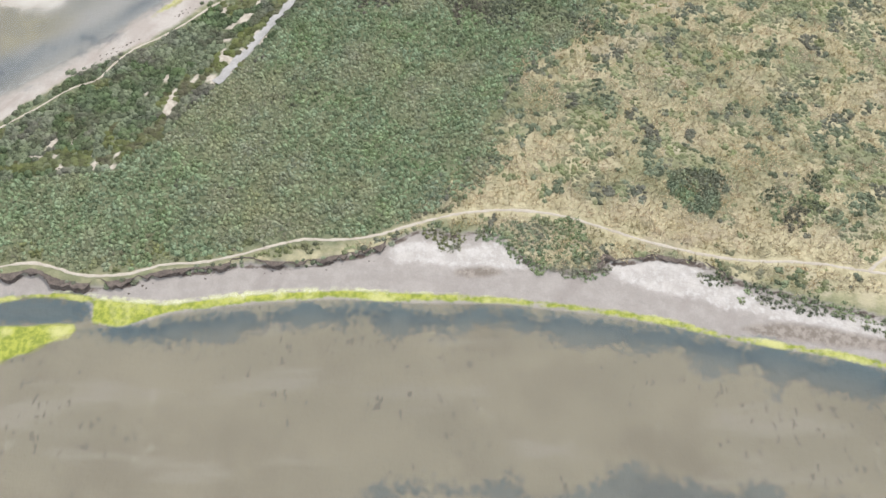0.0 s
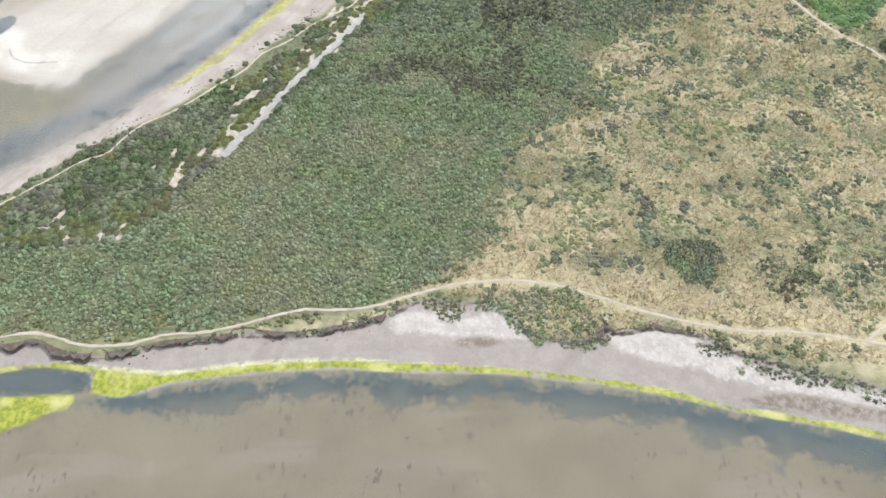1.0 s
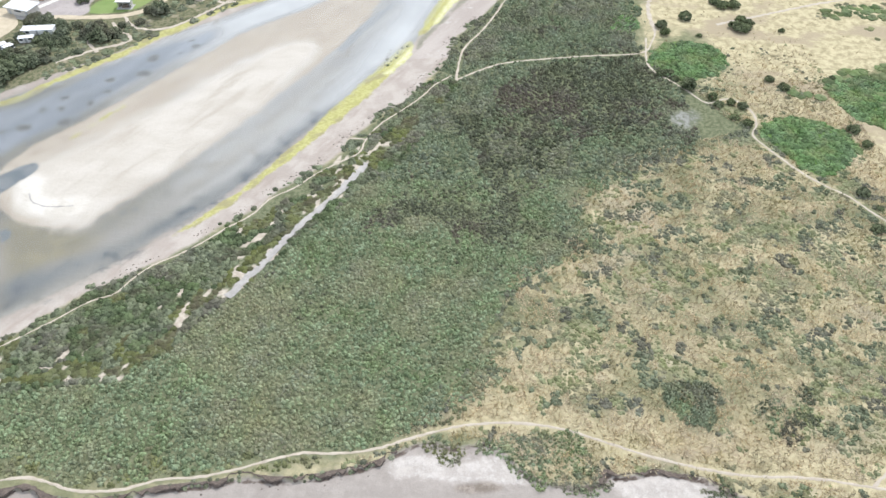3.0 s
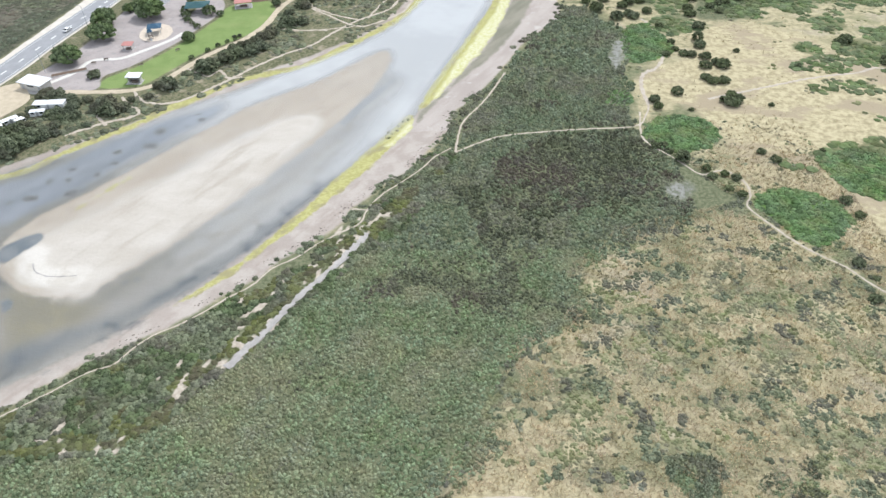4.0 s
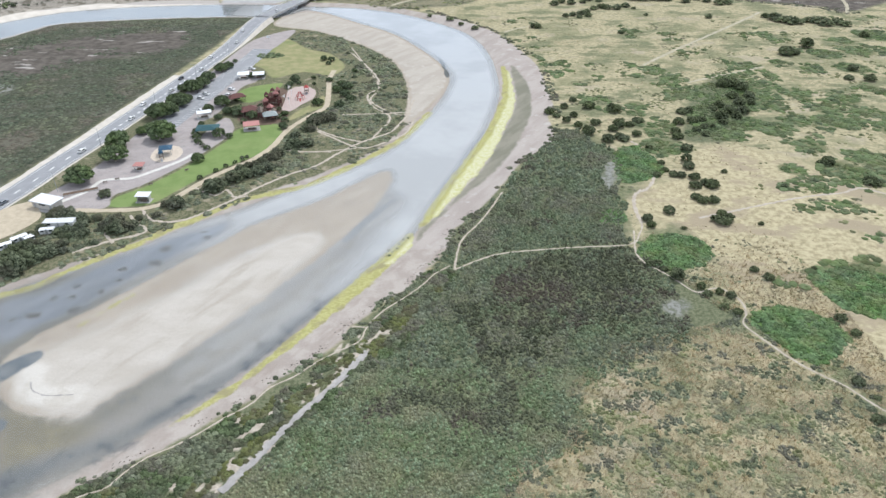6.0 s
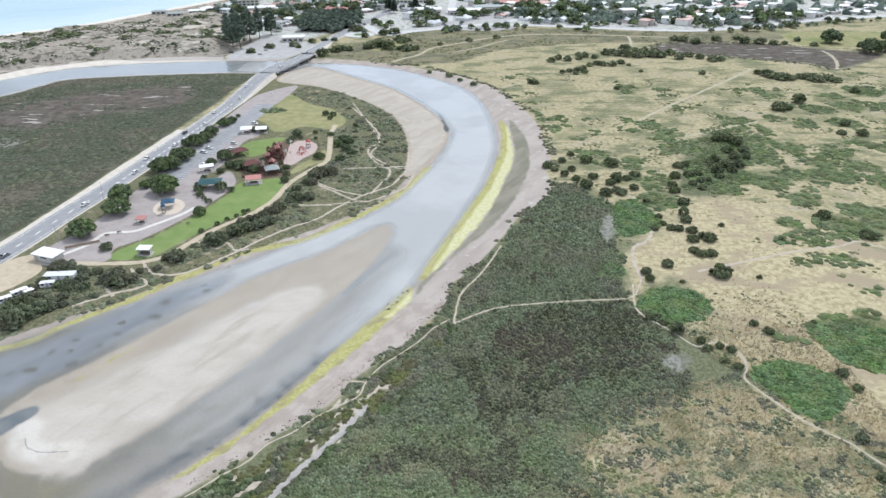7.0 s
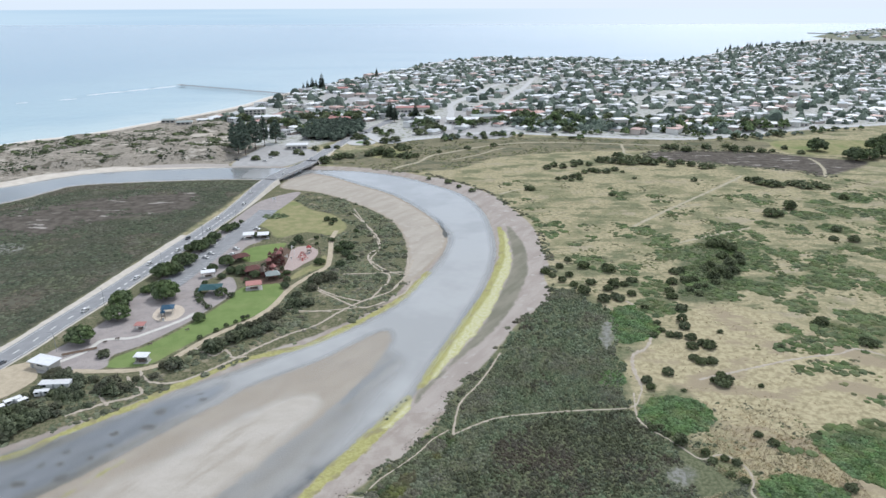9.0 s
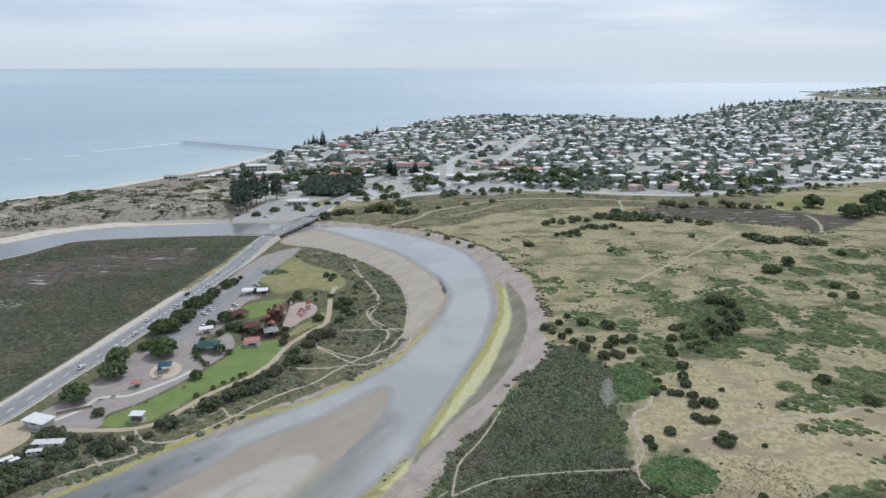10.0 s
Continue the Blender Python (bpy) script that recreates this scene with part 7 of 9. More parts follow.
scatter("beach_debris", [tuft(720 + i, 4, flat=0.5) for i in range(3)], q, 0.21, EARTH, "dark stranded weed and driftwood on the beach", "debris", 0.5, sink=0.02, seed=160, vary=0.6)

# shrubs along the top of the outer bank at the bend, and the oval bed on the park's dry lawn
line = spline(BEACH_SOUTH_VEG[27:41], 1.6)
q = np.repeat(line, 3, axis=0) + rs.randn(len(line) * 3, 2) * 1.6 + np.array((1.2, 0.8))
q = q[wavy(q, 9.0, 154) > 0.40]
scatter("bank_shrub", LIGHT_TUFTS, q, 1.1, SCRUB_DARK, "dark shrubs along the top of the outer river bank", "shrubs", 0.8, seed=154, vary=0.5)
q = jittered(-125, -99, 450, 470, 1.5, 155)
q = q[(((q - np.array((-112, 460))) / np.array((9.0, 6.0))) ** 2).sum(1) < 1]
scatter("lawn_bed", LIGHT_TUFTS, q, 1.3, TREE_LEAF, "oval bed of dark green reeds on the dry lawn", "reeds", 0.5, seed=155)

# grassland beyond the reeds: low green scrub in patches, tussocks between
q = jittered(30, 420, 190, 560, 2.6, 150)
keep = (within(q, scrub_ring) < -2) & (within(q, south_beach_ring) < -3) & (within(q, river_ring) < -5) & clear_of_tracks(q, 0.6) & (np.abs(q[:, 0]) < q[:, 1] * 0.66 + 15)
open_grass = np.maximum(within(q, ring(DRY_OPEN)), 0) > 0
green = wavy(q * np.array((1.0, 0.6)), 24.0, 151) * 0.55 + wavy(q, 8.0, 152) * 0.45 - 0.14 * open_grass - 0.05 * (q[:, 0] < 110) + 0.12 * (q[:, 0] > 130) * (q[:, 1] > 240) * (q[:, 1] < 430)
patch = np.maximum.reduce([r - np.hypot(q[:, 0] - x, (q[:, 1] - y) * 0.9) for x, y, r in GREEN_PATCHES_A + GREEN_PATCHES_B]) + (wavy(q, 6.0, 156) - 0.5) * 9
scatter("green_scrub", LIGHT_TUFTS, q[keep & ((patch > 0) | (green > 0.66))], 1.85, GREEN_HEATH, "low green scrub in patches on the grassland", "shrubs", 0.45, seed=150)
scatter("grassland_shrub", LIGHT_TUFTS, q[keep & (patch <= 0) & (green > 0.54) & (green <= 0.66) & (wavy(q, 5.0, 157) > 0.5)], 1.0, HEATH, "low grey-green bushes scattered in dry grass", "shrubs", 0.5, seed=151)
scatter("dry_grass", TUSSOCKS, q[keep & (green <= 0.47) & (wavy(q, 5.0, 153) > 0.5)], 0.8, STRAW, "pale dry summer grass", "grass", 0.5, seed=152)


# ---- trees and single bushes ----
def crown_mesh(name, seed, radius, high, lobes, lobe, leaves=34, hang=0.0):
    """A crown of many leafy clumps on an uneven ellipsoid about the origin."""
    rs = np.random.RandomState(seed)
    v_all, f_all, n = [], [], 0
    for i in range(lobes):
        a = i * 2.399963 + rs.rand() * 0.7
        u = 1 - 1.45 * (i + 0.5) / lobes
        r = math.sqrt(max(0.0, 1 - u * u))
        k = 0.72 + 0.36 * rs.rand()
        c = np.array((r * math.cos(a) * radius * k, r * math.sin(a) * radius * k, u * high * k - hang * r))
        v, f = tuft(seed * 31 + i, leaves, True, blade=0.42, flat=0.9)
        s = lobe * radius * (0.75 + 0.5 * rs.rand())
        t = rs.rand() * 6.283
        w = np.column_stack([v[:, 0] * math.cos(t) - v[:, 1] * math.sin(t), v[:, 0] * math.sin(t) + v[:, 1] * math.cos(t), v[:, 2] - 0.35]) * s
        v_all.append(w + c)
        f_all.append(f + n)
        n += len(v)
    return np.vstack(v_all), np.vstack(f_all)


def tree(m, name, label, category, leaf, seed, radius=4.0, trunk=2.5, high=0.75, lobes=26, lobe=0.42, leaves=30, group="", limbs=5, hang=0.0):
    """A tree or bush: tapered trunk with limbs, and a crown of clumps."""
    rs = np.random.RandomState(seed)
    ob = thing(name, m, label, category, group)
    bm = bmesh.new()
    r = radius * 0.085
    lean = (rs.rand() - 0.5) * radius * 0.2
    fork = (lean, lean * 0.5, trunk)
    pipe(bm, (0, 0, -0.3), (lean * 0.5, lean * 0.2, trunk * 0.55), r * 1.25, r, 7)
    pipe(bm, (lean * 0.5, lean * 0.2, trunk * 0.55), fork, r, r * 0.8, 7)
    for i in range(limbs):
        a = 6.283 * (i + rs.rand() * 0.5) / limbs
        tip = (lean + math.cos(a) * radius * 0.6, lean + math.sin(a) * radius * 0.6, trunk + radius * high * (0.4 + 0.5 * rs.rand()))
        pipe(bm, fork, tip, r * 0.55, r * 0.18, 5)
    part("trunk", bm, BARK, ob)
    v, f = crown_mesh("crown", seed, radius, radius * high, lobes, lobe, leaves, hang)
    v = v + np.array((lean, lean * 0.5, trunk + radius * high * 0.45))
    v[:, 2] = np.maximum(v[:, 2], 0.02)
    fan("crown", v, f, leaf, ob, "crown")
    return ob


def placed(x, y, scale, turn, flat=1.0):
    return pose(x, y, float(ground_at(x, y)[0]), 0, 0, turn) @ Matrix.Diagonal((scale, scale, scale * flat, 1))


def spread(makers, rows, seed, flat=1.0):
    """Copies of a few made trees at rows of x, y, radius (made with radius 1 x scale)."""
    rs = np.random.RandomState(seed)
    for i, (x, y, r) in enumerate(rows):
        src, base = makers[rs.randint(len(makers))]
        k = r / base * (0.68 + 0.18 * rs.rand())
        c = copy_thing(src, placed(x, y, 1.0, rs.rand() * 360))
        c.scale = (k, k * (0.9 + 0.2 * rs.rand()), k * flat * (0.85 + 0.3 * rs.rand()))


def makers(specs):
    """Builds the first of each kind at its place and gives it with its radius."""
    return [(tree(placed(x, y, 1.0, 20 * i), **kw), kw["radius"]) for i, (x, y, kw) in enumerate(specs)]


bush_label = "rounded dark olive wattle bush standing in dry grass"
kinds = dict(name="bush", label=bush_label, category="bush", leaf=WATTLE_LEAF, radius=1.8, trunk=0.5, high=0.75, lobes=30, lobe=0.36, leaves=30, group="field bushes", limbs=4)
field_bushes = FIELD_BUSHES_A + FIELD_BUSHES_B + FIELD_BUSHES_C + FIELD_BUSHES_D
made = makers([(x, y, dict(kinds, seed=200 + i, high=0.65 + 0.08 * i)) for i, (x, y, r) in enumerate(field_bushes[:4])])
spread(made, field_bushes[4:], 11, 0.85)
far_kind = dict(kinds, label="dark shrub on the far side of the grassland", radius=3.0, trunk=0.6, lobes=14, lobe=0.45, leaves=14, group="far bushes")
far_bushes = FAR_BUSHES_A + FAR_BUSHES_B + FAR_BUSHES_C + FAR_BUSHES_D
made = makers([(x, y, dict(far_kind, seed=210 + i)) for i, (x, y, r) in enumerate(far_bushes[:3])])
spread(made, [(x, y, r * 1.35) for x, y, r in far_bushes[3:]], 12, 0.85)
big_kind = dict(kinds, name="tree", category="tree", label="broad dark tree at the grassland's edge", leaf=TREE_LEAF, radius=8.0, trunk=3.0, lobes=60, leaves=24, lobe=0.27, group="edge trees")
made = makers([(x, y, dict(big_kind, seed=220 + i)) for i, (x, y, r) in enumerate(BIG_TREES_EAST[:2])])
spread(made, BIG_TREES_EAST[2:], 13)

pepper = dict(name="pepper_tree", label="large spreading pepper tree beside the car park", category="tree", leaf=PEPPER_LEAF, radius=5.2, trunk=2.8, high=0.6, lobes=80, lobe=0.23,
              leaves=30, group="park trees", limbs=7, hang=0.8)
made = makers([(x, y, dict(pepper, seed=230 + i)) for i, (x, y, r) in enumerate(PARK_TREES_A[:3])])
spread(made, PARK_TREES_A[3:7], 14)
row_kind = dict(pepper, name="tree", label="dense dark green tree in the park's car park row", leaf=TREE_LEAF, radius=5.0, trunk=2.2, hang=0.2, lobe=0.27, lobes=64)
park_rest = PARK_TREES_A[7:] + PARK_TREES_B + PARK_TREES_C
made = makers([(x, y, dict(row_kind, seed=240 + i, radius=5.0)) for i, (x, y, r) in enumerate(park_rest[:3])])
spread(made, [(x, y, r * 0.9) for x, y, r in park_rest[3:]], 15)
shrub_kind = dict(kinds, label="grey-green coastal shrub on the sandy river bank", leaf=GREY_BUSH, radius=3.0, trunk=0.7, lobes=44, leaves=26, group="bank shrubs", lobe=0.29)
shrub_kind["leaf"] = BANK_LEAF
bank_rows = BANK_SHRUBS_A + BANK_SHRUBS_B + BANK_SHRUBS_C
made = makers([(x, y, dict(shrub_kind, seed=250 + i)) for i, (x, y, r) in enumerate(bank_rows[:4])])
spread(made, bank_rows[4:], 16)


garden_rows = [(-120, 322, 1.9), (-118, 317, 1.7), (-116, 313, 2.0), (-113, 309, 1.6), (-110, 306, 1.9), (-122, 328, 1.6), (-108, 321, 4.2), (-103, 320, 2.2), (-121, 336, 1.8), (-84, 346, 2.2), (-80, 341, 2.6), (-101, 340, 2.2),
               (-88, 394, 2.4), (-97, 362, 2.0), (-86, 357, 1.8), (-100, 352, 2.6), (-96, 286, 1.3), (-93, 290, 1.4), (-90, 292, 1.2), (-99, 281, 1.6), (-104, 274, 1.5)]
garden_kind = dict(shrub_kind, label="rounded garden shrub beside the playground lawn", leaf=TREE_LEAF, radius=2.0, lobes=26, leaves=24, group="park shrubs")
made = makers([(x, y, dict(garden_kind, seed=260 + i)) for i, (x, y, r) in enumerate(garden_rows[:2])])
spread(made, garden_rows[2:], 19)


def pine(m, label, high, seed, tiers=13, wide=0.22, group="norfolk pines", stars=8):
    """A Norfolk pine: a straight trunk with whorls of drooping branches in tiers."""
    rs = np.random.RandomState(seed)
    ob = thing("pine_tree", m, label, "pine tree", group)
    bm = bmesh.new()
    pipe(bm, (0, 0, -0.3), (0, 0, high), high * 0.018, 0.04, 7)
    part("trunk", bm, BARK, ob)
    verts, faces = [], []
    for k in range(tiers):
        u = k / (tiers - 1)
        z, r = high * (0.14 + 0.84 * u), high * wide * (1 - u) ** 0.8 + 0.35
        for i in range(stars):
            a = 6.283 * (i + rs.rand() * 0.5) / stars
            rr = r * (0.8 + 0.35 * rs.rand())
            c, s = math.cos(a), math.sin(a)
            w = rr * 0.32
            for lift in (0.0, 0.25):
                b = len(verts)
                verts += [(0, 0, z + rr * 0.1), (c * rr * 0.55 - s * w, s * rr * 0.55 + c * w, z + rr * (0.12 + lift)),
                          (c * rr, s * rr, z - rr * 0.12 + lift), (c * rr * 0.55 + s * w, s * rr * 0.55 - c * w, z - rr * 0.05 + rr * lift)]
                faces += [(b, b + 1, b + 2), (b, b + 2, b + 3)]
    fan("crown", verts, faces, HAZY_PINE_LEAF, ob, "crown")
    return ob


norfolk = None
for x, y, h in ((-214, 1177, 19), (-209, 1193, 24), (-203, 1193, 20), (-196, 1210, 30), (-221, 1177, 16), (-122, 1426, 19), (-61, 883, 26), (-54, 865, 22), (-29, 882, 23)):
    m = placed(x, y, h / 20, x * 7)
    if norfolk is None:
        norfolk = pine(placed(x, y, 1.0, 10), "tall dark Norfolk pine above the seaside houses", 20, 301)
    else:
        c = copy_thing(norfolk, placed(x, y, 1.0, x * 7))
        c.scale = (h / 20,) * 3
for x, y in ((815, 2134), (905, 2269), (928, 2269), (969, 2297), (983, 2310), (998, 2327), (1024, 2357), (1045, 2370), (1067, 2388), (1117, 2454), (1140, 2470), (1156, 2487), (1181, 2486),
             (1210, 2485), (1233, 2485), (1451, 2708), (1287, 2287), (602, 1790), (860, 2190), (1330, 2560), (1390, 2640)):
    c = copy_thing(norfolk, placed(x, y, 1.0, x * 3))
    c.scale = (1.0 + 0.2 * math.sin(x),) * 3
x, y, r = RIVER_PINES[0]
stout = tree(placed(x, y, 1.0, 0), "pine_tree", "tall shaggy dark pine beside the riverside car park", "pine tree", HAZY_PINE_LEAF, 302, 5.0, 4.5, 2.4, 64, 0.36, 18, "river pines", 9)
for i, (x, y, r) in enumerate(RIVER_PINES[1:] + [(RIVER_PINES[0][0] - 7, RIVER_PINES[0][1] + 12, 5.0)]):
    c = copy_thing(stout, placed(x, y, 1.0, x * 9))
    c.scale = (r / 5.0, r / 5.0, (1.45, 1.4, 1.35, 1.1, 1.4, 1.2)[i])
grove_q = jittered(-150, -85, 742, 832, 9.0, 91)
grove_ring = np.array([(-146, 750), (-106, 740), (-85, 786), (-94, 828), (-148, 842)], float)
grove = tree(placed(-120, 780, 1.0, 0), "tree", "dark tree in a dense grove beside the road", "tree", HAZY_PINE_LEAF, 303, 6.0, 3.0, 0.8, 20, 0.45, 18, "grove trees")
for x, y in grove_q[within(grove_q, grove_ring) > 0]:
    c = copy_thing(grove, placed(x, y, 1.0, x * 5))
    c.scale = (1.0 + 0.15 * math.sin(x * 3),) * 3


# ---- the riverside park ----
ribbon("footpath", spline(PARK_PATH, 2.0), 3.0, PATHWAY, "pale crushed-stone footpath through the park", "path", 0.08, 0.12, seed=81)
ribbon("footpath", spline(PARK_PATH_WEST, 2.0), 2.2, PALE_PATH, "pale concrete footpath between lawn and car park", "path", 0.08, 0.05, seed=82)
strip("parking_lane", road_plan[(road_plan[:, 1] > 330) & (road_plan[:, 1] < 480)], 24.0, 13.0, ASPHALT, "grey asphalt lane of the car park", "car park", -0.06)


bay_line = road_plan[(road_plan[:, 1] > 332) & (road_plan[:, 1] < 478)]
bay_v, bay_f = [], []
for side in (19.2, 28.8):
    run = np.concatenate([[0], np.cumsum(np.linalg.norm(np.diff(bay_line, axis=0), axis=1))])
    for u in np.arange(2.0, run[-1] - 2.0, 2.9):
        p = np.array([np.interp(u, run, bay_line[:, 0]), np.interp(u, run, bay_line[:, 1])])
        p2 = np.array([np.interp(u + 1, run, bay_line[:, 0]), np.interp(u + 1, run, bay_line[:, 1])])
        d = (p2 - p) / np.linalg.norm(p2 - p)
        n = np.array((d[1], -d[0]))
        h, b = float(road_height(p[1])) - 0.04, len(bay_v)
        for k, w in ((-2.3, -0.09), (2.3, -0.09), (2.3, 0.09), (-2.3, 0.09)):
            bay_v.append((*(p + n * (side + k) + d * w), h))
        bay_f.append((b, b + 1, b + 2, b + 3))
put("bay_marking", mesh_of("bay_marking", bay_v, bay_f), LINE_PAINT, "faded white bay lines of the car park", "marking", "structure")


def ground_patch(name, ring_points, material, label, category, lift=0.07):
    """A flat pad of ground with an uneven outline."""
    r = ring(ring_points)
    c = r.mean(0)
    h = float(ground_at(*c)[0]) + lift
    n = len(r)
    verts = [(*c, h)] + [(*p, h) for p in r] + [(*(p + (p - c) * 0.01), h - 0.3) for p in r]
    faces = [(0, 1 + i, 1 + (i + 1) % n) for i in range(n)]
    for i in range(n):
        j = (i + 1) % n
        faces += [(1 + i, 1 + n + i, 1 + n + j), (1 + i, 1 + n + j, 1 + j)]
    return put(name, mesh_of(name, verts, faces), material, label, category, "structure")


ground_patch("softfall", [(-87, 391), (-80, 397), (-72, 390), (-71, 376), (-76, 366), (-80, 356), (-85, 358), (-86, 374)], SOFTFALL, "pinkish softfall under the red climbing frame", "playground floor", 0.10)
ground_patch("softfall", [(-99, 372), (-94, 394), (-87, 388), (-85, 372), (-80, 350), (-82, 340), (-92, 336), (-105, 343), (-104, 358)], PLANTER, "brown bark mulch under the play tower", "playground floor", 0.10)
ground_patch("play_sand", [(-133, 296), (-134, 305), (-130, 310), (-124, 309), (-120, 302), (-121, 294), (-127, 291)], PALE_SOFTFALL, "pale sand under the small playground", "playground floor", 0.10)


ground_patch("gravel_apron", [(-180.9, 235.6), (-173.8, 246.9), (-166.8, 253.1), (-157.5, 243.4), (-156.0, 237.2), (-158.8, 229.6), (-161.9, 224.5), (-170.7, 216.8)], PATHWAY, "pale gravel apron behind the amenities block", "gravel", 0.06)


def shelter(m, w, d, h, label, roof, walls=True):
    ob = thing("shelter", m, label, "shelter")
    bm = bmesh.new()
    box(bm, 0, 0, -0.15, w + 1.2, d + 1.2, 0.22)
    part("slab", rounded(bm, 0.02), CONCRETE, ob)
    for x in (-1, 1):
        for y in (-1, 1):
            bm = bmesh.new()
            box(bm, x * (w / 2 - 0.15), y * (d / 2 - 0.15), 0.05, 0.14, 0.14, h)
            part("post", bm, STEEL, ob)
    if walls:
        for x, y, sx, sy in ((0, d / 2 - 0.1, w - 0.5, 0.12), (-w / 2 + 0.12, 0.4, 0.12, d - 1.0), (w / 2 - 0.12, 0.4, 0.12, d - 1.0)):
            bm = bmesh.new()
            box(bm, x, y, 0.05, sx, sy, h * 0.85)
            part("wall", bm, CREAM_WALL, ob)
    bm = bmesh.new()
    box(bm, 0, 0, h, w + 0.9, d + 1.0, 0.16, tilt=3)
    part("roof", rounded(bm, 0.03), roof, ob)
    bm = bmesh.new()
    box(bm, 0, 0, 0.05, w * 0.5, 0.8, 0.75)
    part("picnic_table", rounded(bm, 0.05), TIMBER, ob, "brown timber picnic table")
    for y in (-0.8, 0.8):
        bm = bmesh.new()
        box(bm, 0, y, 0.05, w * 0.5, 0.3, 0.42)
        part("bench_seat", rounded(bm, 0.03), TIMBER, ob)
    return ob


def at(x, y, turn=0.0, lift=0.0):
    return pose(x, y, float(ground_at(x, y)[0]) + lift, 0, 0, turn)


shelter(at(-120.6, 253.5, -2), 4.8, 3.2, 2.9, "open-fronted white picnic shelter on the lawn", WHITE_ROOF)
shelter(at(-118, 413, 10), 6.0, 5.0, 2.8, "white-roofed barbecue shelter under trees", WHITE_ROOF, False)
shelter(at(-109, 413, 10), 6.0, 5.0, 2.8, "white-roofed barbecue shelter under trees", WHITE_ROOF, False)
shelter(at(-123, 348, 20), 6.5, 3.5, 2.8, "white-roofed barbecue shelter beside the car park", WHITE_ROOF, False)
shelter(at(-94.7, 331, 15), 7.0, 5.0, 2.8, "salmon-roofed picnic shelter at the lawn's end", SALMON, False)
shelter(at(-133.4, 284, 0), 3.6, 3.0, 2.3, "small red-roofed picnic table shelter on gravel", SALMON, False)

toilets = thing("amenities_block", at(-157.5, 249.5, -20), "pale block amenities building with a white roof", "building")
bm = bmesh.new()
box(bm, 0, 0, -0.2, 10.0, 5.4, 3.1)
part("wall", rounded(bm, 0.03), CREAM_WALL, toilets)
bm = bmesh.new()
box(bm, 0, 0, 2.9, 11.4, 6.8, 0.3, tilt=2)
part("roof", rounded(bm, 0.04), WHITE_ROOF, toilets, "broad white metal roof")
for x, w in ((-3.6, 1.0), (0.2, 3.0), (4.2, 1.0)):
    bm = bmesh.new()
    box(bm, x, -2.72, 0.0 if w == 1.0 else 1.6, w, 0.08, 2.1 if w == 1.0 else 0.6)
    part("door" if w == 1.0 else "window", bm, WINDOW if w > 1 else STEEL, toilets)
bm = bmesh.new()
box(bm, 0, -3.8, -0.15, 10.5, 2.2, 0.2)
part("slab", bm, CONCRETE, toilets)

planters = thing("planter_bed", at(-150, 262, 28), "low kerbed garden bed beside the amenities", "garden bed")
bm = bmesh.new()
box(bm, 0, 0, -0.1, 14, 3.0, 0.32)
part("kerb", rounded(bm, 0.03), CONCRETE, planters, "pale concrete kerb")
bm = bmesh.new()
box(bm, 0, 0, 0.0, 13.4, 2.4, 0.27)
part("soil", rounded(bm, 0.05), PLANTER, planters, "grey-brown mulch")


def shade(m, w, d, h, cloth, label):
    """A peaked shade canopy on four posts."""
    ob = thing("shade_canopy", m, label, "canopy")
    for x in (-1, 1):
        for y in (-1, 1):
            bm = bmesh.new()
            pipe(bm, (x * w / 2, y * d / 2, -0.2), (x * w / 2, y * d / 2, h), 0.09)
            part("post", bm, STEEL, ob)
    bm = bmesh.new()
    hip_roof(bm, w, d, h - 0.1, 1.3, 0.5, 0.15, 0.06)
    part("cloth", bm, cloth, ob)
    return ob


shade(at(-127.3, 301, 12), 5.0, 5.0, 3.0, BLUE_SHADE, "dark blue shade canopy over play equipment")
shade(at(-114.5, 325, 8), 10.0, 7.5, 3.2, GREEN_SHADE, "dark teal shade canopy over a playground")


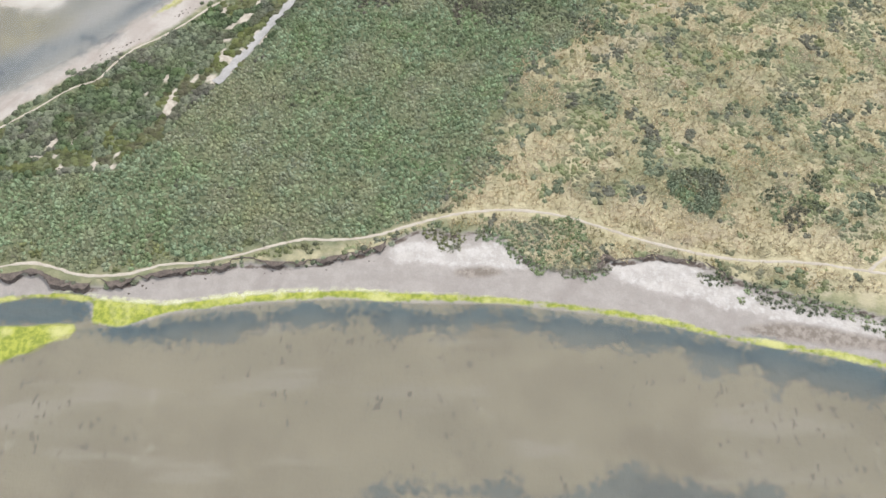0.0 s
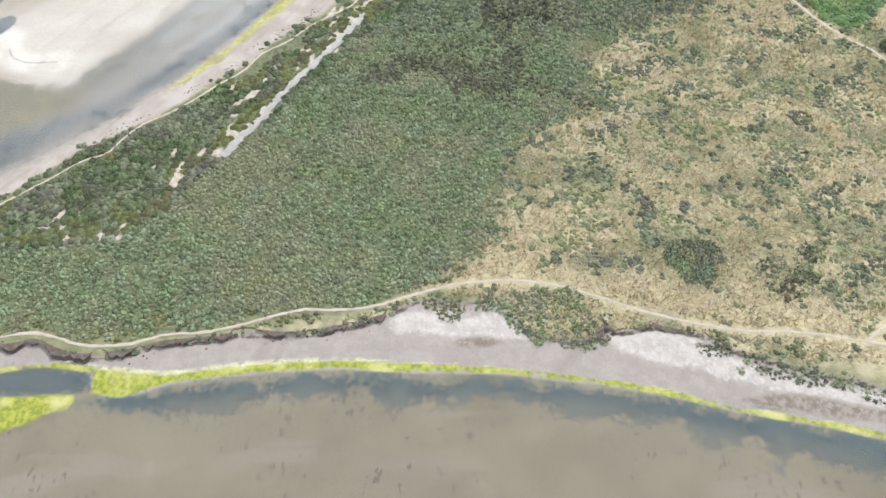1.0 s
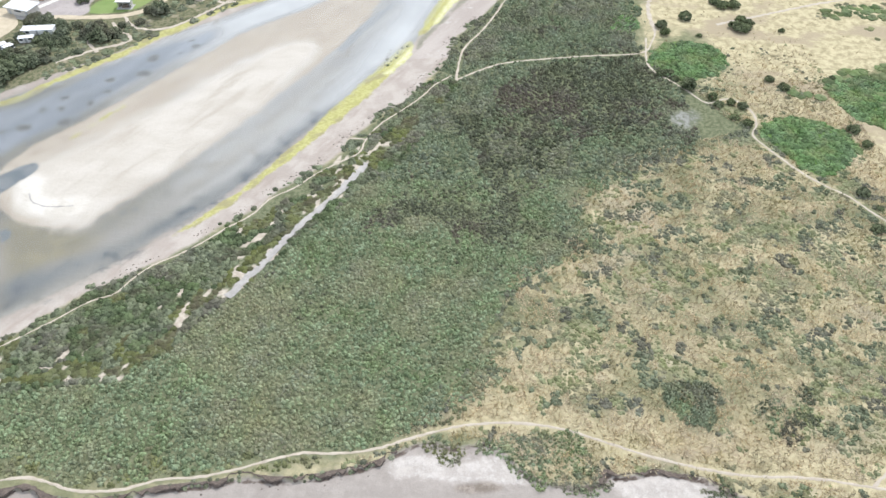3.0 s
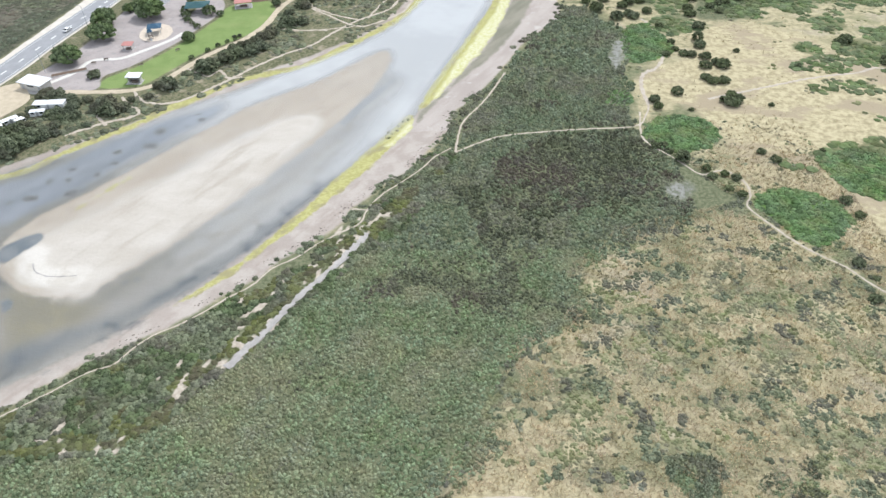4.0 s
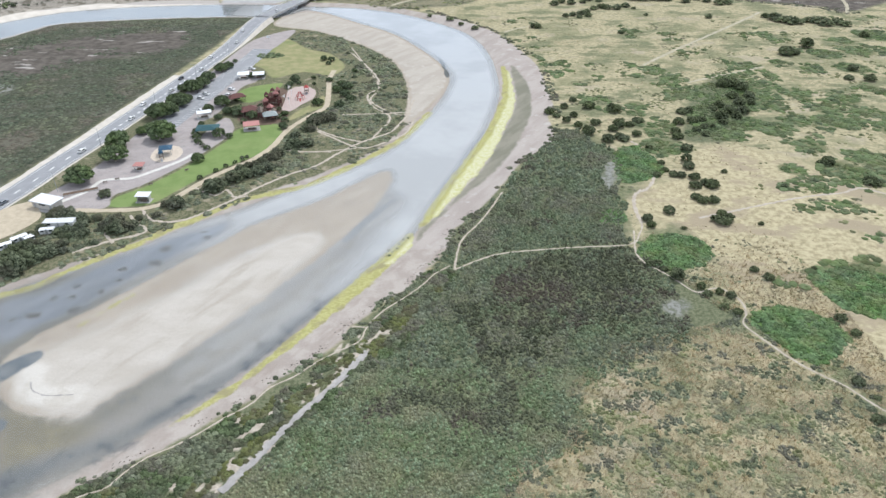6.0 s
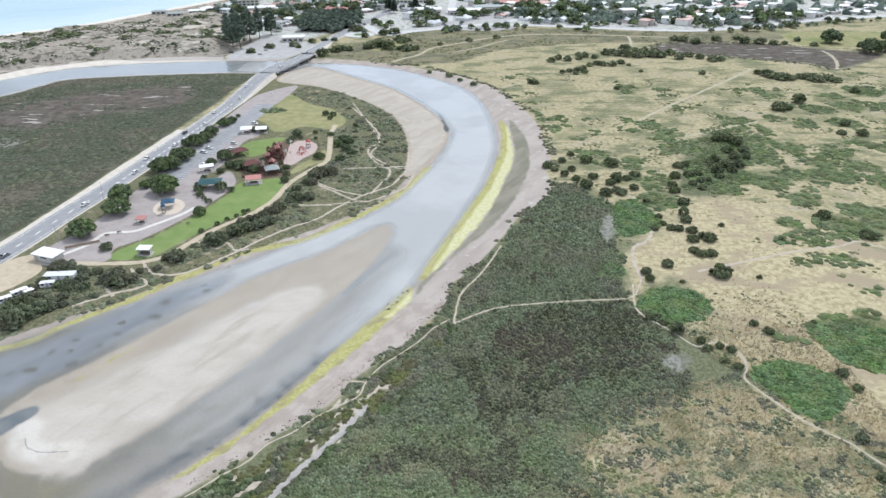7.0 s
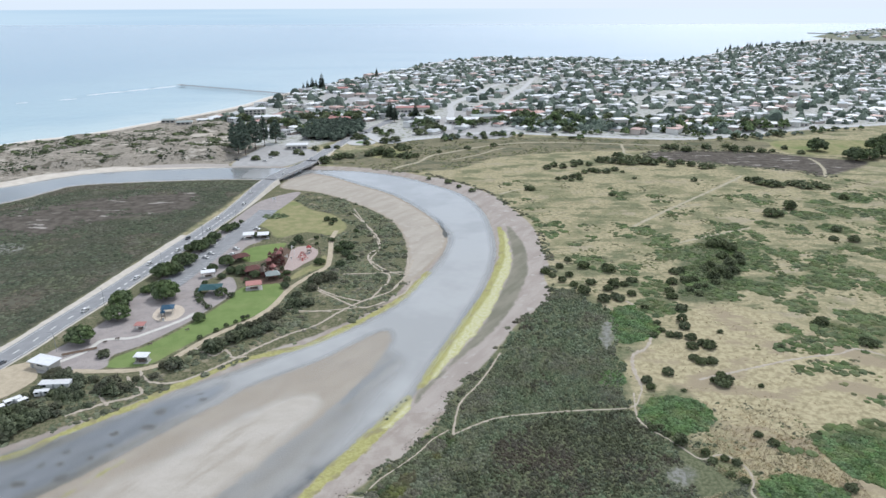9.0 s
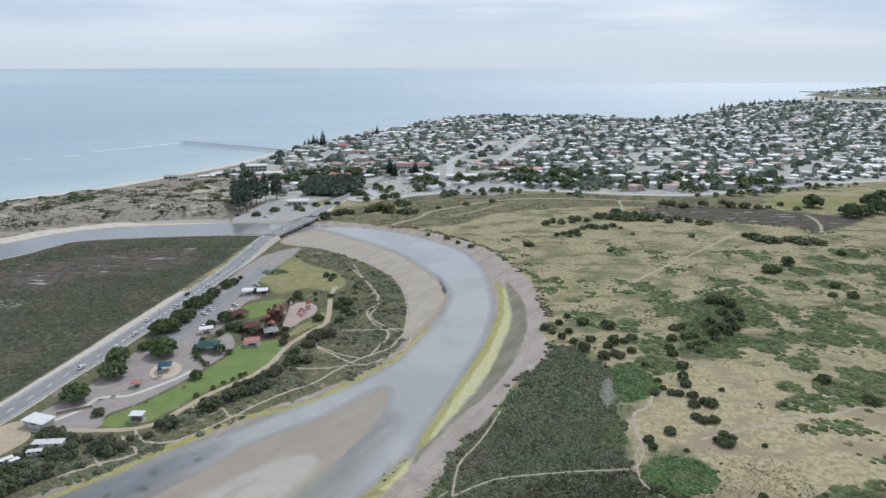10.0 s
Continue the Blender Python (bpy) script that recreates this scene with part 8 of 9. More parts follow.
def play_fort(m, towers, label, roof=RED_TIMBER):
    """A timber fort: towers with pointed roofs, palisades between them and raised walks."""
    ob = thing("play_fort", m, label, "playground")
    for i, (x, y, w, h) in enumerate(towers):
        bm = bmesh.new()
        box(bm, x, y, h * 0.45, w, w, 0.15)
        body = part("tower_deck", bm, RED_TIMBER, ob)
        for sx in (-1, 1):
            for sy in (-1, 1):
                bm = bmesh.new()
                box(bm, x + sx * w / 2, y + sy * w / 2, -0.1, 0.2, 0.2, h + 0.1)
                part("post", bm, RED_TIMBER, body)
        for sx, sy, bx, by in ((0, -1, w, 0.08), (0, 1, w, 0.08), (-1, 0, 0.08, w), (1, 0, 0.08, w)):
            bm = bmesh.new()
            box(bm, x + sx * w / 2, y + sy * w / 2, h * 0.45 + 0.15, bx, by, 0.85)
            part("rail_panel", bm, RED_TIMBER, body)
        bm = bmesh.new()
        hip_roof(bm, w, w, 0, 1.9, 0.25, 0.0, 0.08)
        bm.transform(Matrix.Translation((x, y, h)))
        part("tower_roof", bm, roof if i % 3 else SALMON, body, "pointed red-brown roof")
    for (x, y, w, h), (x2, y2, w2, h2) in zip(towers[:-1], towers[1:]):
        a, b = Vector((x, y, 0)), Vector((x2, y2, 0))
        n = max(3, int((b - a).length / 0.45))
        bm = bmesh.new()
        for k in range(n):
            p = a.lerp(b, (k + 0.5) / n)
            pipe(bm, (p.x, p.y, -0.1), (p.x, p.y, 1.7 + 0.25 * (k % 2)), 0.16, 0.12, 5)
        part("palisade", bm, RED_TIMBER, ob)
        bm = bmesh.new()
        mid, turn = (a + b) / 2, math.degrees(math.atan2(y2 - y, x2 - x))
        box(bm, mid.x, mid.y, 1.25, (b - a).length, 1.1, 0.12, turn)
        part("walkway", bm, TIMBER, ob, "grey timber walkway")
    bm = bmesh.new()
    x, y, w, h = towers[0]
    box(bm, x + w / 2 + 1.5, y, 0.35, 3.4, 0.8, 0.12, tilt=0)
    part("slide", rounded(bm, 0.03), RED_PAINT, ob, "red slide")
    return ob


play_fort(at(-91.5, 368.0, 20), [(-4.5, -6.0, 2.2, 4.2), (-1.0, -2.0, 2.6, 5.4), (3.0, -4.5, 2.0, 3.8), (2.2, 2.0, 2.4, 4.8), (-2.6, 4.0, 2.0, 4.0), (1.4, 8.0, 2.2, 4.6), (4.6, 11.5, 1.8, 3.6)],
          "dark red-brown timber play fort with pointed tower roofs")
play_fort(at(-91.0, 350.0, 75), [(-4.0, -4.0, 2.4, 3.0), (-4.0, 1.5, 2.0, 3.4), (0.5, 4.0, 2.4, 3.0), (4.0, 0.0, 2.6, 3.2), (0.5, -3.5, 2.0, 2.8)],
          "low brown timber play maze with small tower roofs", TIMBER)


def climbing_frame(m):
    ob = thing("climbing_frame", m, "bright red steel climbing frame on pinkish softfall", "playground")
    for i in range(6):
        a = 6.283 * i / 6
        bm = bmesh.new()
        pipe(bm, (3.2 * math.cos(a), 3.2 * math.sin(a), -0.1), (0.5 * math.cos(a), 0.5 * math.sin(a), 4.2), 0.11, n=6)
        part("pole", bm, RED_PAINT, ob)
    for r, h in ((2.5, 1.1), (1.7, 2.3), (0.9, 3.5)):
        bm = bmesh.new()
        for i in range(12):
            a, b = 6.283 * i / 12, 6.283 * (i + 1) / 12
            pipe(bm, (r * math.cos(a), r * math.sin(a), h), (r * math.cos(b), r * math.sin(b), h), 0.09, n=5)
        part("hoop", bm, RED_PAINT, ob)
    bm = bmesh.new()
    box(bm, 0, -3.4, 0.3, 0.9, 3.4, 0.12, tilt=26)
    part("slide", rounded(bm, 0.03), RED_PAINT, ob, "red slide")
    return ob


climbing_frame(at(-78, 375, 10))


def flagpole(m):
    ob = thing("play_pole", m, "white pole with a small sail in the playground", "playground", "play poles")
    bm = bmesh.new()
    pipe(bm, (0, 0, -0.2), (0, 0, 5.0), 0.09, 0.06, 6)
    part("pole", bm, WHITE_ROOF, ob)
    bm = bmesh.new()
    solid(bm, [(0, 0, 4.9), (1.8, 0.2, 3.9), (0, 0, 2.8)], [(0, 1, 2)])
    bmesh.ops.solidify(bm, geom=bm.faces[:], thickness=0.03)
    part("sail", bm, WHITE_CLOTH, ob)
    return ob


first_pole = flagpole(at(-86, 384, 20))
for x, y, turn in ((-83, 377, 80), (-85, 369, 200), (-82, 365, 130)):
    copy_thing(first_pole, at(x, y, turn))


def tower(m, s, label, roof):
    ob = thing("play_tower", m, label, "playground")
    for x in (-1, 1):
        for y in (-1, 1):
            bm = bmesh.new()
            box(bm, x * s, y * s, -0.1, 0.16, 0.16, 3.6)
            part("post", bm, TIMBER, ob)
    bm = bmesh.new()
    box(bm, 0, 0, 1.5, 2 * s + 0.2, 2 * s + 0.2, 0.14)
    part("platform", bm, TIMBER, ob)
    bm = bmesh.new()
    hip_roof(bm, 2 * s, 2 * s, 3.4, 1.4, 0.3, 0.0, 0.08)
    part("roof", bm, roof, ob)
    bm = bmesh.new()
    box(bm, 0, -s - 1.4, 0.1, 0.8, 3.2, 0.1, tilt=28)
    part("slide", rounded(bm, 0.02), STEEL, ob, "steel slide")
    return ob


tower(at(-76, 385, 10), 1.1, "small red play tower on softfall", RED_PAINT)
tower(at(-127, 294, 20), 0.8, "small blue play tower on pale sand", BLUE_SHADE)


def pavilion(m, w, d, h, roof, label):
    ob = thing("pavilion", m, label, "pavilion")
    for x in (-1, 1):
        for y in (-1, 0, 1):
            bm = bmesh.new()
            box(bm, x * w / 2, y * d / 2, -0.1, 0.18, 0.18, h + 0.1)
            part("post", bm, TIMBER, ob)
    bm = bmesh.new()
    hip_roof(bm, w, d, h, 1.8, 0.7, 0.4, 0.15)
    part("roof", bm, roof, ob)
    return ob


pavilion(at(-101, 352, 35), 8, 6, 2.8, RED_TIMBER, "brown-roofed park pavilion among trees")
pavilion(at(-88, 344, 20), 6, 5, 2.8, GREY_ROOF, "grey-roofed park pavilion beside the play tower")
pavilion(at(-112, 372, 35), 8, 5, 2.8, RED_TIMBER, "brown-roofed barbecue pavilion beside the car park")

fence = thing("playground_fence", pose(0, 0, 0), "low dark timber fence around the playground", "fence")
fence_line = spline([(-70, 372), (-69, 380), (-71, 391), (-79, 399), (-89, 395)], 1.6)
for p in fence_line:
    bm = bmesh.new()
    box(bm, p[0], p[1], float(ground_at(*p)[0]) - 0.1, 0.14, 0.14, 1.3)
    part("post", bm, TIMBER, fence)
bm = bmesh.new()
for a, b in zip(fence_line[:-1], fence_line[1:]):
    for h in (0.5, 1.0):
        pipe(bm, (*a, float(ground_at(*a)[0]) + h), (*b, float(ground_at(*b)[0]) + h), 0.05, n=5)
part("rail", bm, TIMBER, fence)


def bench(m):
    ob = thing("bench", m, "grey timber park bench on the gravel", "bench", "park benches")
    for name, y, z, sy, sz in (("seat", 0, 0.42, 0.45, 0.06), ("backrest", 0.24, 0.55, 0.06, 0.4)):
        bm = bmesh.new()
        box(bm, 0, y, z, 1.8, sy, sz)
        part(name, rounded(bm, 0.01), TIMBER, ob)
    for x in (-0.7, 0.7):
        bm = bmesh.new()
        box(bm, x, 0.05, -0.1, 0.1, 0.45, 0.55)
        part("leg", bm, STEEL, ob)
    return ob


first_bench = bench(at(-143, 270, 30))
for x, y, turn in ((-139, 273, 30), (-112, 282, 40), (-123, 268, 35)):
    copy_thing(first_bench, at(x, y, turn))


def lamp_post(m):
    ob = thing("street_lamp", m, "tall grey street lamp beside the road", "street lamp", "street lamps")
    bm = bmesh.new()
    pipe(bm, (0, 0, -0.3), (0, 0, 9.0), 0.11, 0.07)
    part("pole", bm, STEEL, ob)
    bm = bmesh.new()
    pipe(bm, (0, 0, 8.9), (-1.8, 0, 9.3), 0.05)
    part("arm", bm, STEEL, ob)
    bm = bmesh.new()
    box(bm, -2.0, 0, 9.22, 0.7, 0.3, 0.14)
    part("lamp_head", rounded(bm, 0.03), STEEL, ob)
    return ob


first_lamp = lamp_post(at(-159.5, 262, 20))
for y in (310, 360, 410, 460):
    i = int(np.argmin(np.abs(road_plan[:, 1] - y)))
    copy_thing(first_lamp, at(road_plan[i, 0] + 7.2, road_plan[i, 1], 5))

# caravans and cabins in the trees
CARAVAN = choice("caravan_panels", [(0.75, 0.75, 0.73), (0.66, 0.67, 0.68), (0.78, 0.78, 0.78)], 0.5, 0.15)


def cabin(m, w, d, h, label):
    ob = thing("cabin", m, label, "cabin", "riverside cabins")
    bm = bmesh.new()
    box(bm, 0, 0, 0.25, w, d, h)
    part("wall", rounded(bm, 0.08), CARAVAN, ob)
    bm = bmesh.new()
    box(bm, 0, 0, h + 0.25, w + 0.3, d + 0.3, 0.12)
    part("roof", rounded(bm, 0.04), CARAVAN, ob)
    for x in (-w * 0.3, w * 0.3):
        bm = bmesh.new()
        box(bm, x, -d / 2 - 0.02, 1.2, 1.1, 0.05, 0.7)
        part("window", bm, WINDOW, ob)
    bm = bmesh.new()
    box(bm, 0, -d / 2 - 0.02, 0.35, 0.75, 0.05, 1.9)
    part("door", bm, STEEL, ob)
    bm = bmesh.new()
    box(bm, 0, 0, -0.2, w * 0.8, d * 0.7, 0.5)
    part("base", bm, CONCRETE, ob)
    return ob


cabin(at(-145.3, 233.5, 4), 11.0, 3.6, 1.9, "low white shed with a broad flat roof among shrubs")
for x, y, turn, w in ((-147.2, 227.5, 12, 5.0), (-154.7, 221.9, 48, 5.5), (-157.2, 216.6, 40, 4.5), (-151.0, 221.6, 60, 3.0)):
    cabin(at(x, y, turn), w, 2.2, 1.7, "small white shed among riverside shrubs")
shed_rows = [(-149.1, 240.6, 3.4), (-145.0, 239.6, 3.0), (-139.3, 238.1, 2.6), (-140.4, 227.8, 2.6), (-143.5, 227.4, 2.2), (-136.6, 232.2, 2.6), (-124.0, 233.0, 4.4), (-127.5, 231.5, 3.2), (-142.8, 210.9, 4.0), (-139.8, 214.7, 3.6),
             (-147.2, 202.2, 4.6), (-145.2, 206.4, 4.2), (-132.6, 237.6, 1.8), (-150.4, 229.6, 2.2), (-152.0, 225.0, 2.0), (-156.6, 219.6, 1.8), (-149.0, 218.0, 2.6), (-152.5, 213.0, 2.8), (-137.6, 219.0, 2.4)]
made = makers([(x, y, dict(shrub_kind, seed=270 + i)) for i, (x, y, r) in enumerate(shed_rows[:2])])
spread(made, shed_rows[2:], 23)
bin_body = thing("notice_board", at(-121, 499, 10), "white park sign on two posts", "sign")
for x in (-0.9, 0.9):
    bm = bmesh.new()
    box(bm, x, 0, -0.2, 0.12, 0.12, 3.0)
    part("post", bm, WHITE_ROOF, bin_body)
bm = bmesh.new()
box(bm, 0, 0, 1.6, 2.2, 0.08, 1.2)
part("panel", rounded(bm, 0.02), WHITE_ROOF, bin_body)


# ---- the town ----
WALLS = choice("house_walls", [(0.70, 0.68, 0.64), (0.55, 0.48, 0.43), (0.76, 0.76, 0.75), (0.46, 0.38, 0.34), (0.62, 0.62, 0.62), (0.80, 0.79, 0.77)], 0.85, 0.15, 0.6)
ROOFS = choice("house_roofs", [(0.72, 0.74, 0.76), (0.40, 0.42, 0.44), (0.80, 0.82, 0.84), (0.46, 0.29, 0.25), (0.58, 0.61, 0.63), (0.74, 0.73, 0.70), (0.45, 0.47, 0.48),
                               (0.82, 0.82, 0.82), (0.48, 0.27, 0.23), (0.34, 0.34, 0.35), (0.56, 0.57, 0.58)], 0.5, 0.15, 0.5)


def by_island(name, colours, rough):
    m, t, bsdf, co = blank(name)
    ramp = t.nodes.new("ShaderNodeValToRGB")
    ramp.color_ramp.interpolation = "CONSTANT"
    while len(ramp.color_ramp.elements) < len(colours):
        ramp.color_ramp.elements.new(0.5)
    for i, c in enumerate(colours):
        ramp.color_ramp.elements[i].position, ramp.color_ramp.elements[i].color = i / len(colours), (*c, 1)
    t.links.new(t.nodes.new("ShaderNodeNewGeometry").outputs["Random Per Island"], ramp.inputs[0])
    col = blend(t, maths(t, "MULTIPLY", grain(t, co, 0.4, 4.0), 0.2), ramp.outputs[0], (0.25, 0.24, 0.22))
    t.links.new(col, bsdf.inputs["Base Color"])
    bsdf.inputs["Roughness"].default_value = rough
    return m


FAR_ROOFS = by_island("far_roofs", [(0.68, 0.71, 0.74), (0.42, 0.45, 0.48), (0.82, 0.84, 0.86), (0.48, 0.33, 0.29), (0.60, 0.64, 0.67), (0.70, 0.70, 0.69), (0.38, 0.40, 0.42), (0.84, 0.85, 0.86), (0.34, 0.36, 0.37), (0.56, 0.59, 0.62)], 0.6)
FAR_WALLS = by_island("far_walls", [(0.72, 0.71, 0.68), (0.60, 0.55, 0.50), (0.80, 0.80, 0.79), (0.50, 0.44, 0.40), (0.66, 0.67, 0.68)], 0.85)


def house(m, w, d, h, rise, ridge, label, wing=0.0, storeys=1, name="house"):
    """A detached house: walls, roof, windows with frames, a door, a chimney or a wing."""
    ob = thing(name, m, label, name, "houses of the town")
    bm = bmesh.new()
    box(bm, 0, 0, -0.4, w, d, h + 0.4)
    if wing:
        box(bm, w * 0.28, -d / 2 - wing / 2, -0.4, w * 0.4, wing, h + 0.4)
    part("wall", bm, WALLS, ob)
    bm = bmesh.new()
    hip_roof(bm, w, d, h, rise, 0.6, ridge)
    if wing:
        r = bmesh.new()
        hip_roof(r, wing + 3.0, w * 0.4, h + 0.02, rise * 0.75, 0.5, 0.6)
        r.transform(pose(w * 0.28, -d / 2 - wing / 2 + 1.2, 0, 0, 0, 90))
        me = bpy.data.meshes.new("wing")
        r.to_mesh(me)
        r.free()
        bm.from_mesh(me)
        bpy.data.meshes.remove(me)
    part("roof", bm, ROOFS, ob)
    for s in range(storeys):
        for x in (-w * 0.32, -w * 0.08) if wing else (-w * 0.32, w * 0.05, w * 0.32):
            bm = bmesh.new()
            box(bm, x, -d / 2 - 0.03, 0.9 + s * 2.9, 1.9, 0.08, 1.3)
            part("window", bm, WINDOW, ob)
    bm = bmesh.new()
    box(bm, w * 0.16 if not wing else w * 0.03, -d / 2 - 0.03, 0.0, 1.0, 0.08, 2.1)
    part("door", bm, TIMBER, ob)
    return ob


axis_a = np.array(STREET_C[-1], float) - np.array(STREET_C[0], float)
axis_a /= np.linalg.norm(axis_a)
axis_b = np.array((axis_a[1], -axis_a[0]))
origin = np.array(STREET_C[0], float)
rs = np.random.RandomState(5)
lots = []
for k in range(-26, 38):
    for i in range(-45, 110):
        if (i + 5 * k) % 17 == 0:
            continue
        for s in (-1, 1):
            p = origin + axis_a * (i * 18.0 + rs.randn() * 4.0) + axis_b * (k * 56.0 + s * (14.0 + rs.randn() * 5) + 22 * math.sin(i * 0.09 + k * 1.7))
            lots.append((p[0], p[1], s))
lots = np.array(lots)
streets_near = [spline(s, 10.0) for s in (MAIN_ROAD, STREET_A, STREET_B, STREET_D)] + [road_plan[road_plan[:, 1] > 640]]
ok = (within(lots[:, :2], town_ring) > 14) & (np.abs(lots[:, 0]) < lots[:, 1] * 0.68 + 60) & (lots[:, 1] < 3300) & (lots[:, 1] > 770)
for line in streets_near:
    ok &= away(lots[:, :2], line) > 17
ok &= within(lots[:, :2], grove_ring) < -8
ok &= rs.rand(len(lots)) < 0.86
lots = lots[ok]
lots = lots[np.argsort(np.hypot(lots[:, 0], lots[:, 1]))]
base_turn = math.degrees(math.atan2(-axis_b[0], axis_b[1]))
NEAR = 270
styles = [(13, 10, 3.0, 1.6, 0.45, 0.0, 1), (15, 10, 3.0, 1.7, 0.5, 4.5, 1), (11, 10, 5.8, 1.4, 0.4, 0.0, 2), (16, 11, 3.0, 1.9, 0.35, 5.0, 1), (10, 9, 3.0, 1.9, 0.98, 0.0, 1), (14, 10, 5.8, 1.0, 0.6, 4.0, 2)]
labels = ["single-storey hip-roofed house in the seaside town", "single-storey seaside house with a front wing", "two-storey seaside house with a hipped roof",
          "broad single-storey house with a front wing", "small gable-roofed cottage in the seaside town", "two-storey house with a low roof and a wing"]
protos = [None] * len(styles)
for i, (x, y, s) in enumerate(lots[:NEAR]):
    k = i % len(styles) if i < len(styles) else rs.randint(len(styles))
    turn = base_turn + (180 if s > 0 else 0) + rs.randn() * 9 + (90 if rs.rand() < 0.2 else 0)
    if protos[k] is None:
        w, d, h, rise, ridge, wing, st = styles[k]
        protos[k] = house(at(x, y, turn), w, d, h, rise, ridge, labels[k], wing, st)
    else:
        copy_thing(protos[k], at(x, y, turn))

# the rest of the town, house by house but past counting
wv, wf, rv, rf = [], [], [], []
for x, y, s in lots[NEAR:]:
    big = 1.7 if rs.rand() < 0.08 else 1.0
    w, d, h, rise = (10 + rs.rand() * 9) * big, (8.5 + rs.rand() * 6) * big, 3.0 + (2.8 if rs.rand() < 0.35 else 0), 0.9 + rs.rand() * 1.2
    t = radians(base_turn + rs.randn() * 11 + (90 if rs.rand() < 0.25 else 0))
    c, sn = math.cos(t), math.sin(t)
    g = float(ground_at(x, y)[0])
    put_at = lambda px, py, pz: (x + px * c - py * sn, y + px * sn + py * c, g + pz)
    b = len(wv)
    wv += [put_at(px, py, pz) for pz in (-0.4, h) for px, py in ((-w / 2, -d / 2), (w / 2, -d / 2), (w / 2, d / 2), (-w / 2, d / 2))]
    wf += [(b + i, b + (i + 1) % 4, b + 4 + (i + 1) % 4, b + 4 + i) for i in range(4)]
    b = len(rv)
    W, Dd, r = w / 2 + 0.6, d / 2 + 0.6, w / 2 * (0.3 + 0.7 * rs.rand())
    rv += [put_at(-W, -Dd, h), put_at(W, -Dd, h), put_at(W, Dd, h), put_at(-W, Dd, h), put_at(-r, 0, h + rise), put_at(r, 0, h + rise)]
    rf += [(b, b + 1, b + 5, b + 4), (b + 2, b + 3, b + 4, b + 5), (b + 1, b + 2, b + 5, b + 5), (b + 3, b, b + 4, b + 4)]
tris = []
for f in rf:
    tris.append((f[0], f[1], f[2]))
    if f[3] != f[2]:
        tris.append((f[0], f[2], f[3]))
put("town_walls", mesh_of("town_walls", wv, wf), FAR_WALLS, "pale and brick house walls of the farther town", "houses", "stuff")
put("town_roofs", mesh_of("town_roofs", rv, tris), FAR_ROOFS, "white, grey and red roofs of the farther town", "houses", "stuff")

# streets
for points, w in ((MAIN_ROAD, 10.0), (STREET_A, 9.0), (STREET_B, 9.0), (STREET_C, 10.0), (STREET_D, 8.0)):
    ribbon("street", spline(points, 8.0), w, STREET, "grey asphalt street of the seaside town", "street", 0.25, 0.03)
for k in range(-8, 30, 3):
    line = np.array([origin + axis_a * a + axis_b * (k * 56.0 + 22 * math.sin(a / 18.0 * 0.09 + k * 1.7)) for a in np.arange(-800, 2100, 25)])
    good = (within(line, town_ring) > 6) & (np.abs(line[:, 0]) < line[:, 1] * 0.75 + 80) & (line[:, 1] > 760)
    line = line[good]
    if len(line) > 3:
        ribbon("street", line, 8.5, STREET, "grey asphalt street of the seaside town", "street", 0.2, 0.02)
for i in range(-39, 110, 52):
    line = np.array([origin + axis_a * i * 18.0 + axis_b * b for b in np.arange(-1300, 2000, 25)])
    good = (within(line, town_ring) > 6) & (np.abs(line[:, 0]) < line[:, 1] * 0.75 + 80) & (line[:, 1] > 760)
    line = line[good]
    if len(line) > 3:
        ribbon("street", line, 8.5, STREET, "grey asphalt street of the seaside town", "street", 0.22, 0.02)
roundabout = thing("roundabout", at(-81, 729), "roundabout with a planted island at the town's edge", "roundabout")
bm = bmesh.new()
pipe(bm, (0, 0, -0.3), (0, 0, 0.32), 15.0, n=32)
part("ring_road", bm, STREET, roundabout)
bm = bmesh.new()
pipe(bm, (0, 0, 0.3), (0, 0, 0.5), 6.0, 5.7, n=24)
part("island", bm, REED, roundabout, "green planted island")

# trees of the town
q = lots[:, :2] + rs.randn(len(lots), 2) * 7 + axis_b * 12 * lots[:, 2:3]
extra = lots[rs.rand(len(lots)) < 0.7][:, :2] + rs.randn((1)) * 3 + axis_a * 9.5
q = np.vstack([q, extra, lots[:, :2] + rs.randn(len(lots), 2) * 12, lots[::2, :2] + rs.randn(len(lots[::2]), 2) * 16])
ok = np.ones(len(q), bool)
for line in streets_near:
    ok &= away(q, line) > 10
q = q[ok & (within(q, town_ring) > 8)]
q = q[np.argsort(np.hypot(q[:, 0], q[:, 1]))]
garden = dict(name="garden_tree", label="dark leafy garden tree between the houses", category="tree", radius=4.0, trunk=2.0, high=0.85, lobes=9, lobe=0.58, leaves=8, group="garden trees", limbs=3)
made = makers([(q[0, 0], q[0, 1], dict(garden, leaf=HAZY_TOWN_LEAF, seed=401)), (q[1, 0], q[1, 1], dict(garden, leaf=WATTLE_LEAF, seed=402)), (q[2, 0], q[2, 1], dict(garden, leaf=PEPPER_LEAF, seed=403))])
spread(made, [(x, y, 3.5 + 5.0 * rs.rand() ** 2) for x, y in q[3:260]], 17, 1.1)
FAR_TREES = [tuft(500 + i, 5) for i in range(4)]
scatter("town_trees", FAR_TREES, q[260:], 5.2, HAZY_TOWN_LEAF, "dark trees among the houses of the farther town", "trees", 1.4, seed=18, vary=0.65)
belt_ring = np.array([(120, 800), (240, 790), (330, 770), (345, 850), (290, 890), (225, 860), (150, 850)], float)
q = jittered(110, 350, 765, 895, 8.5, 19)
q = q[within(q, belt_ring) > 0]
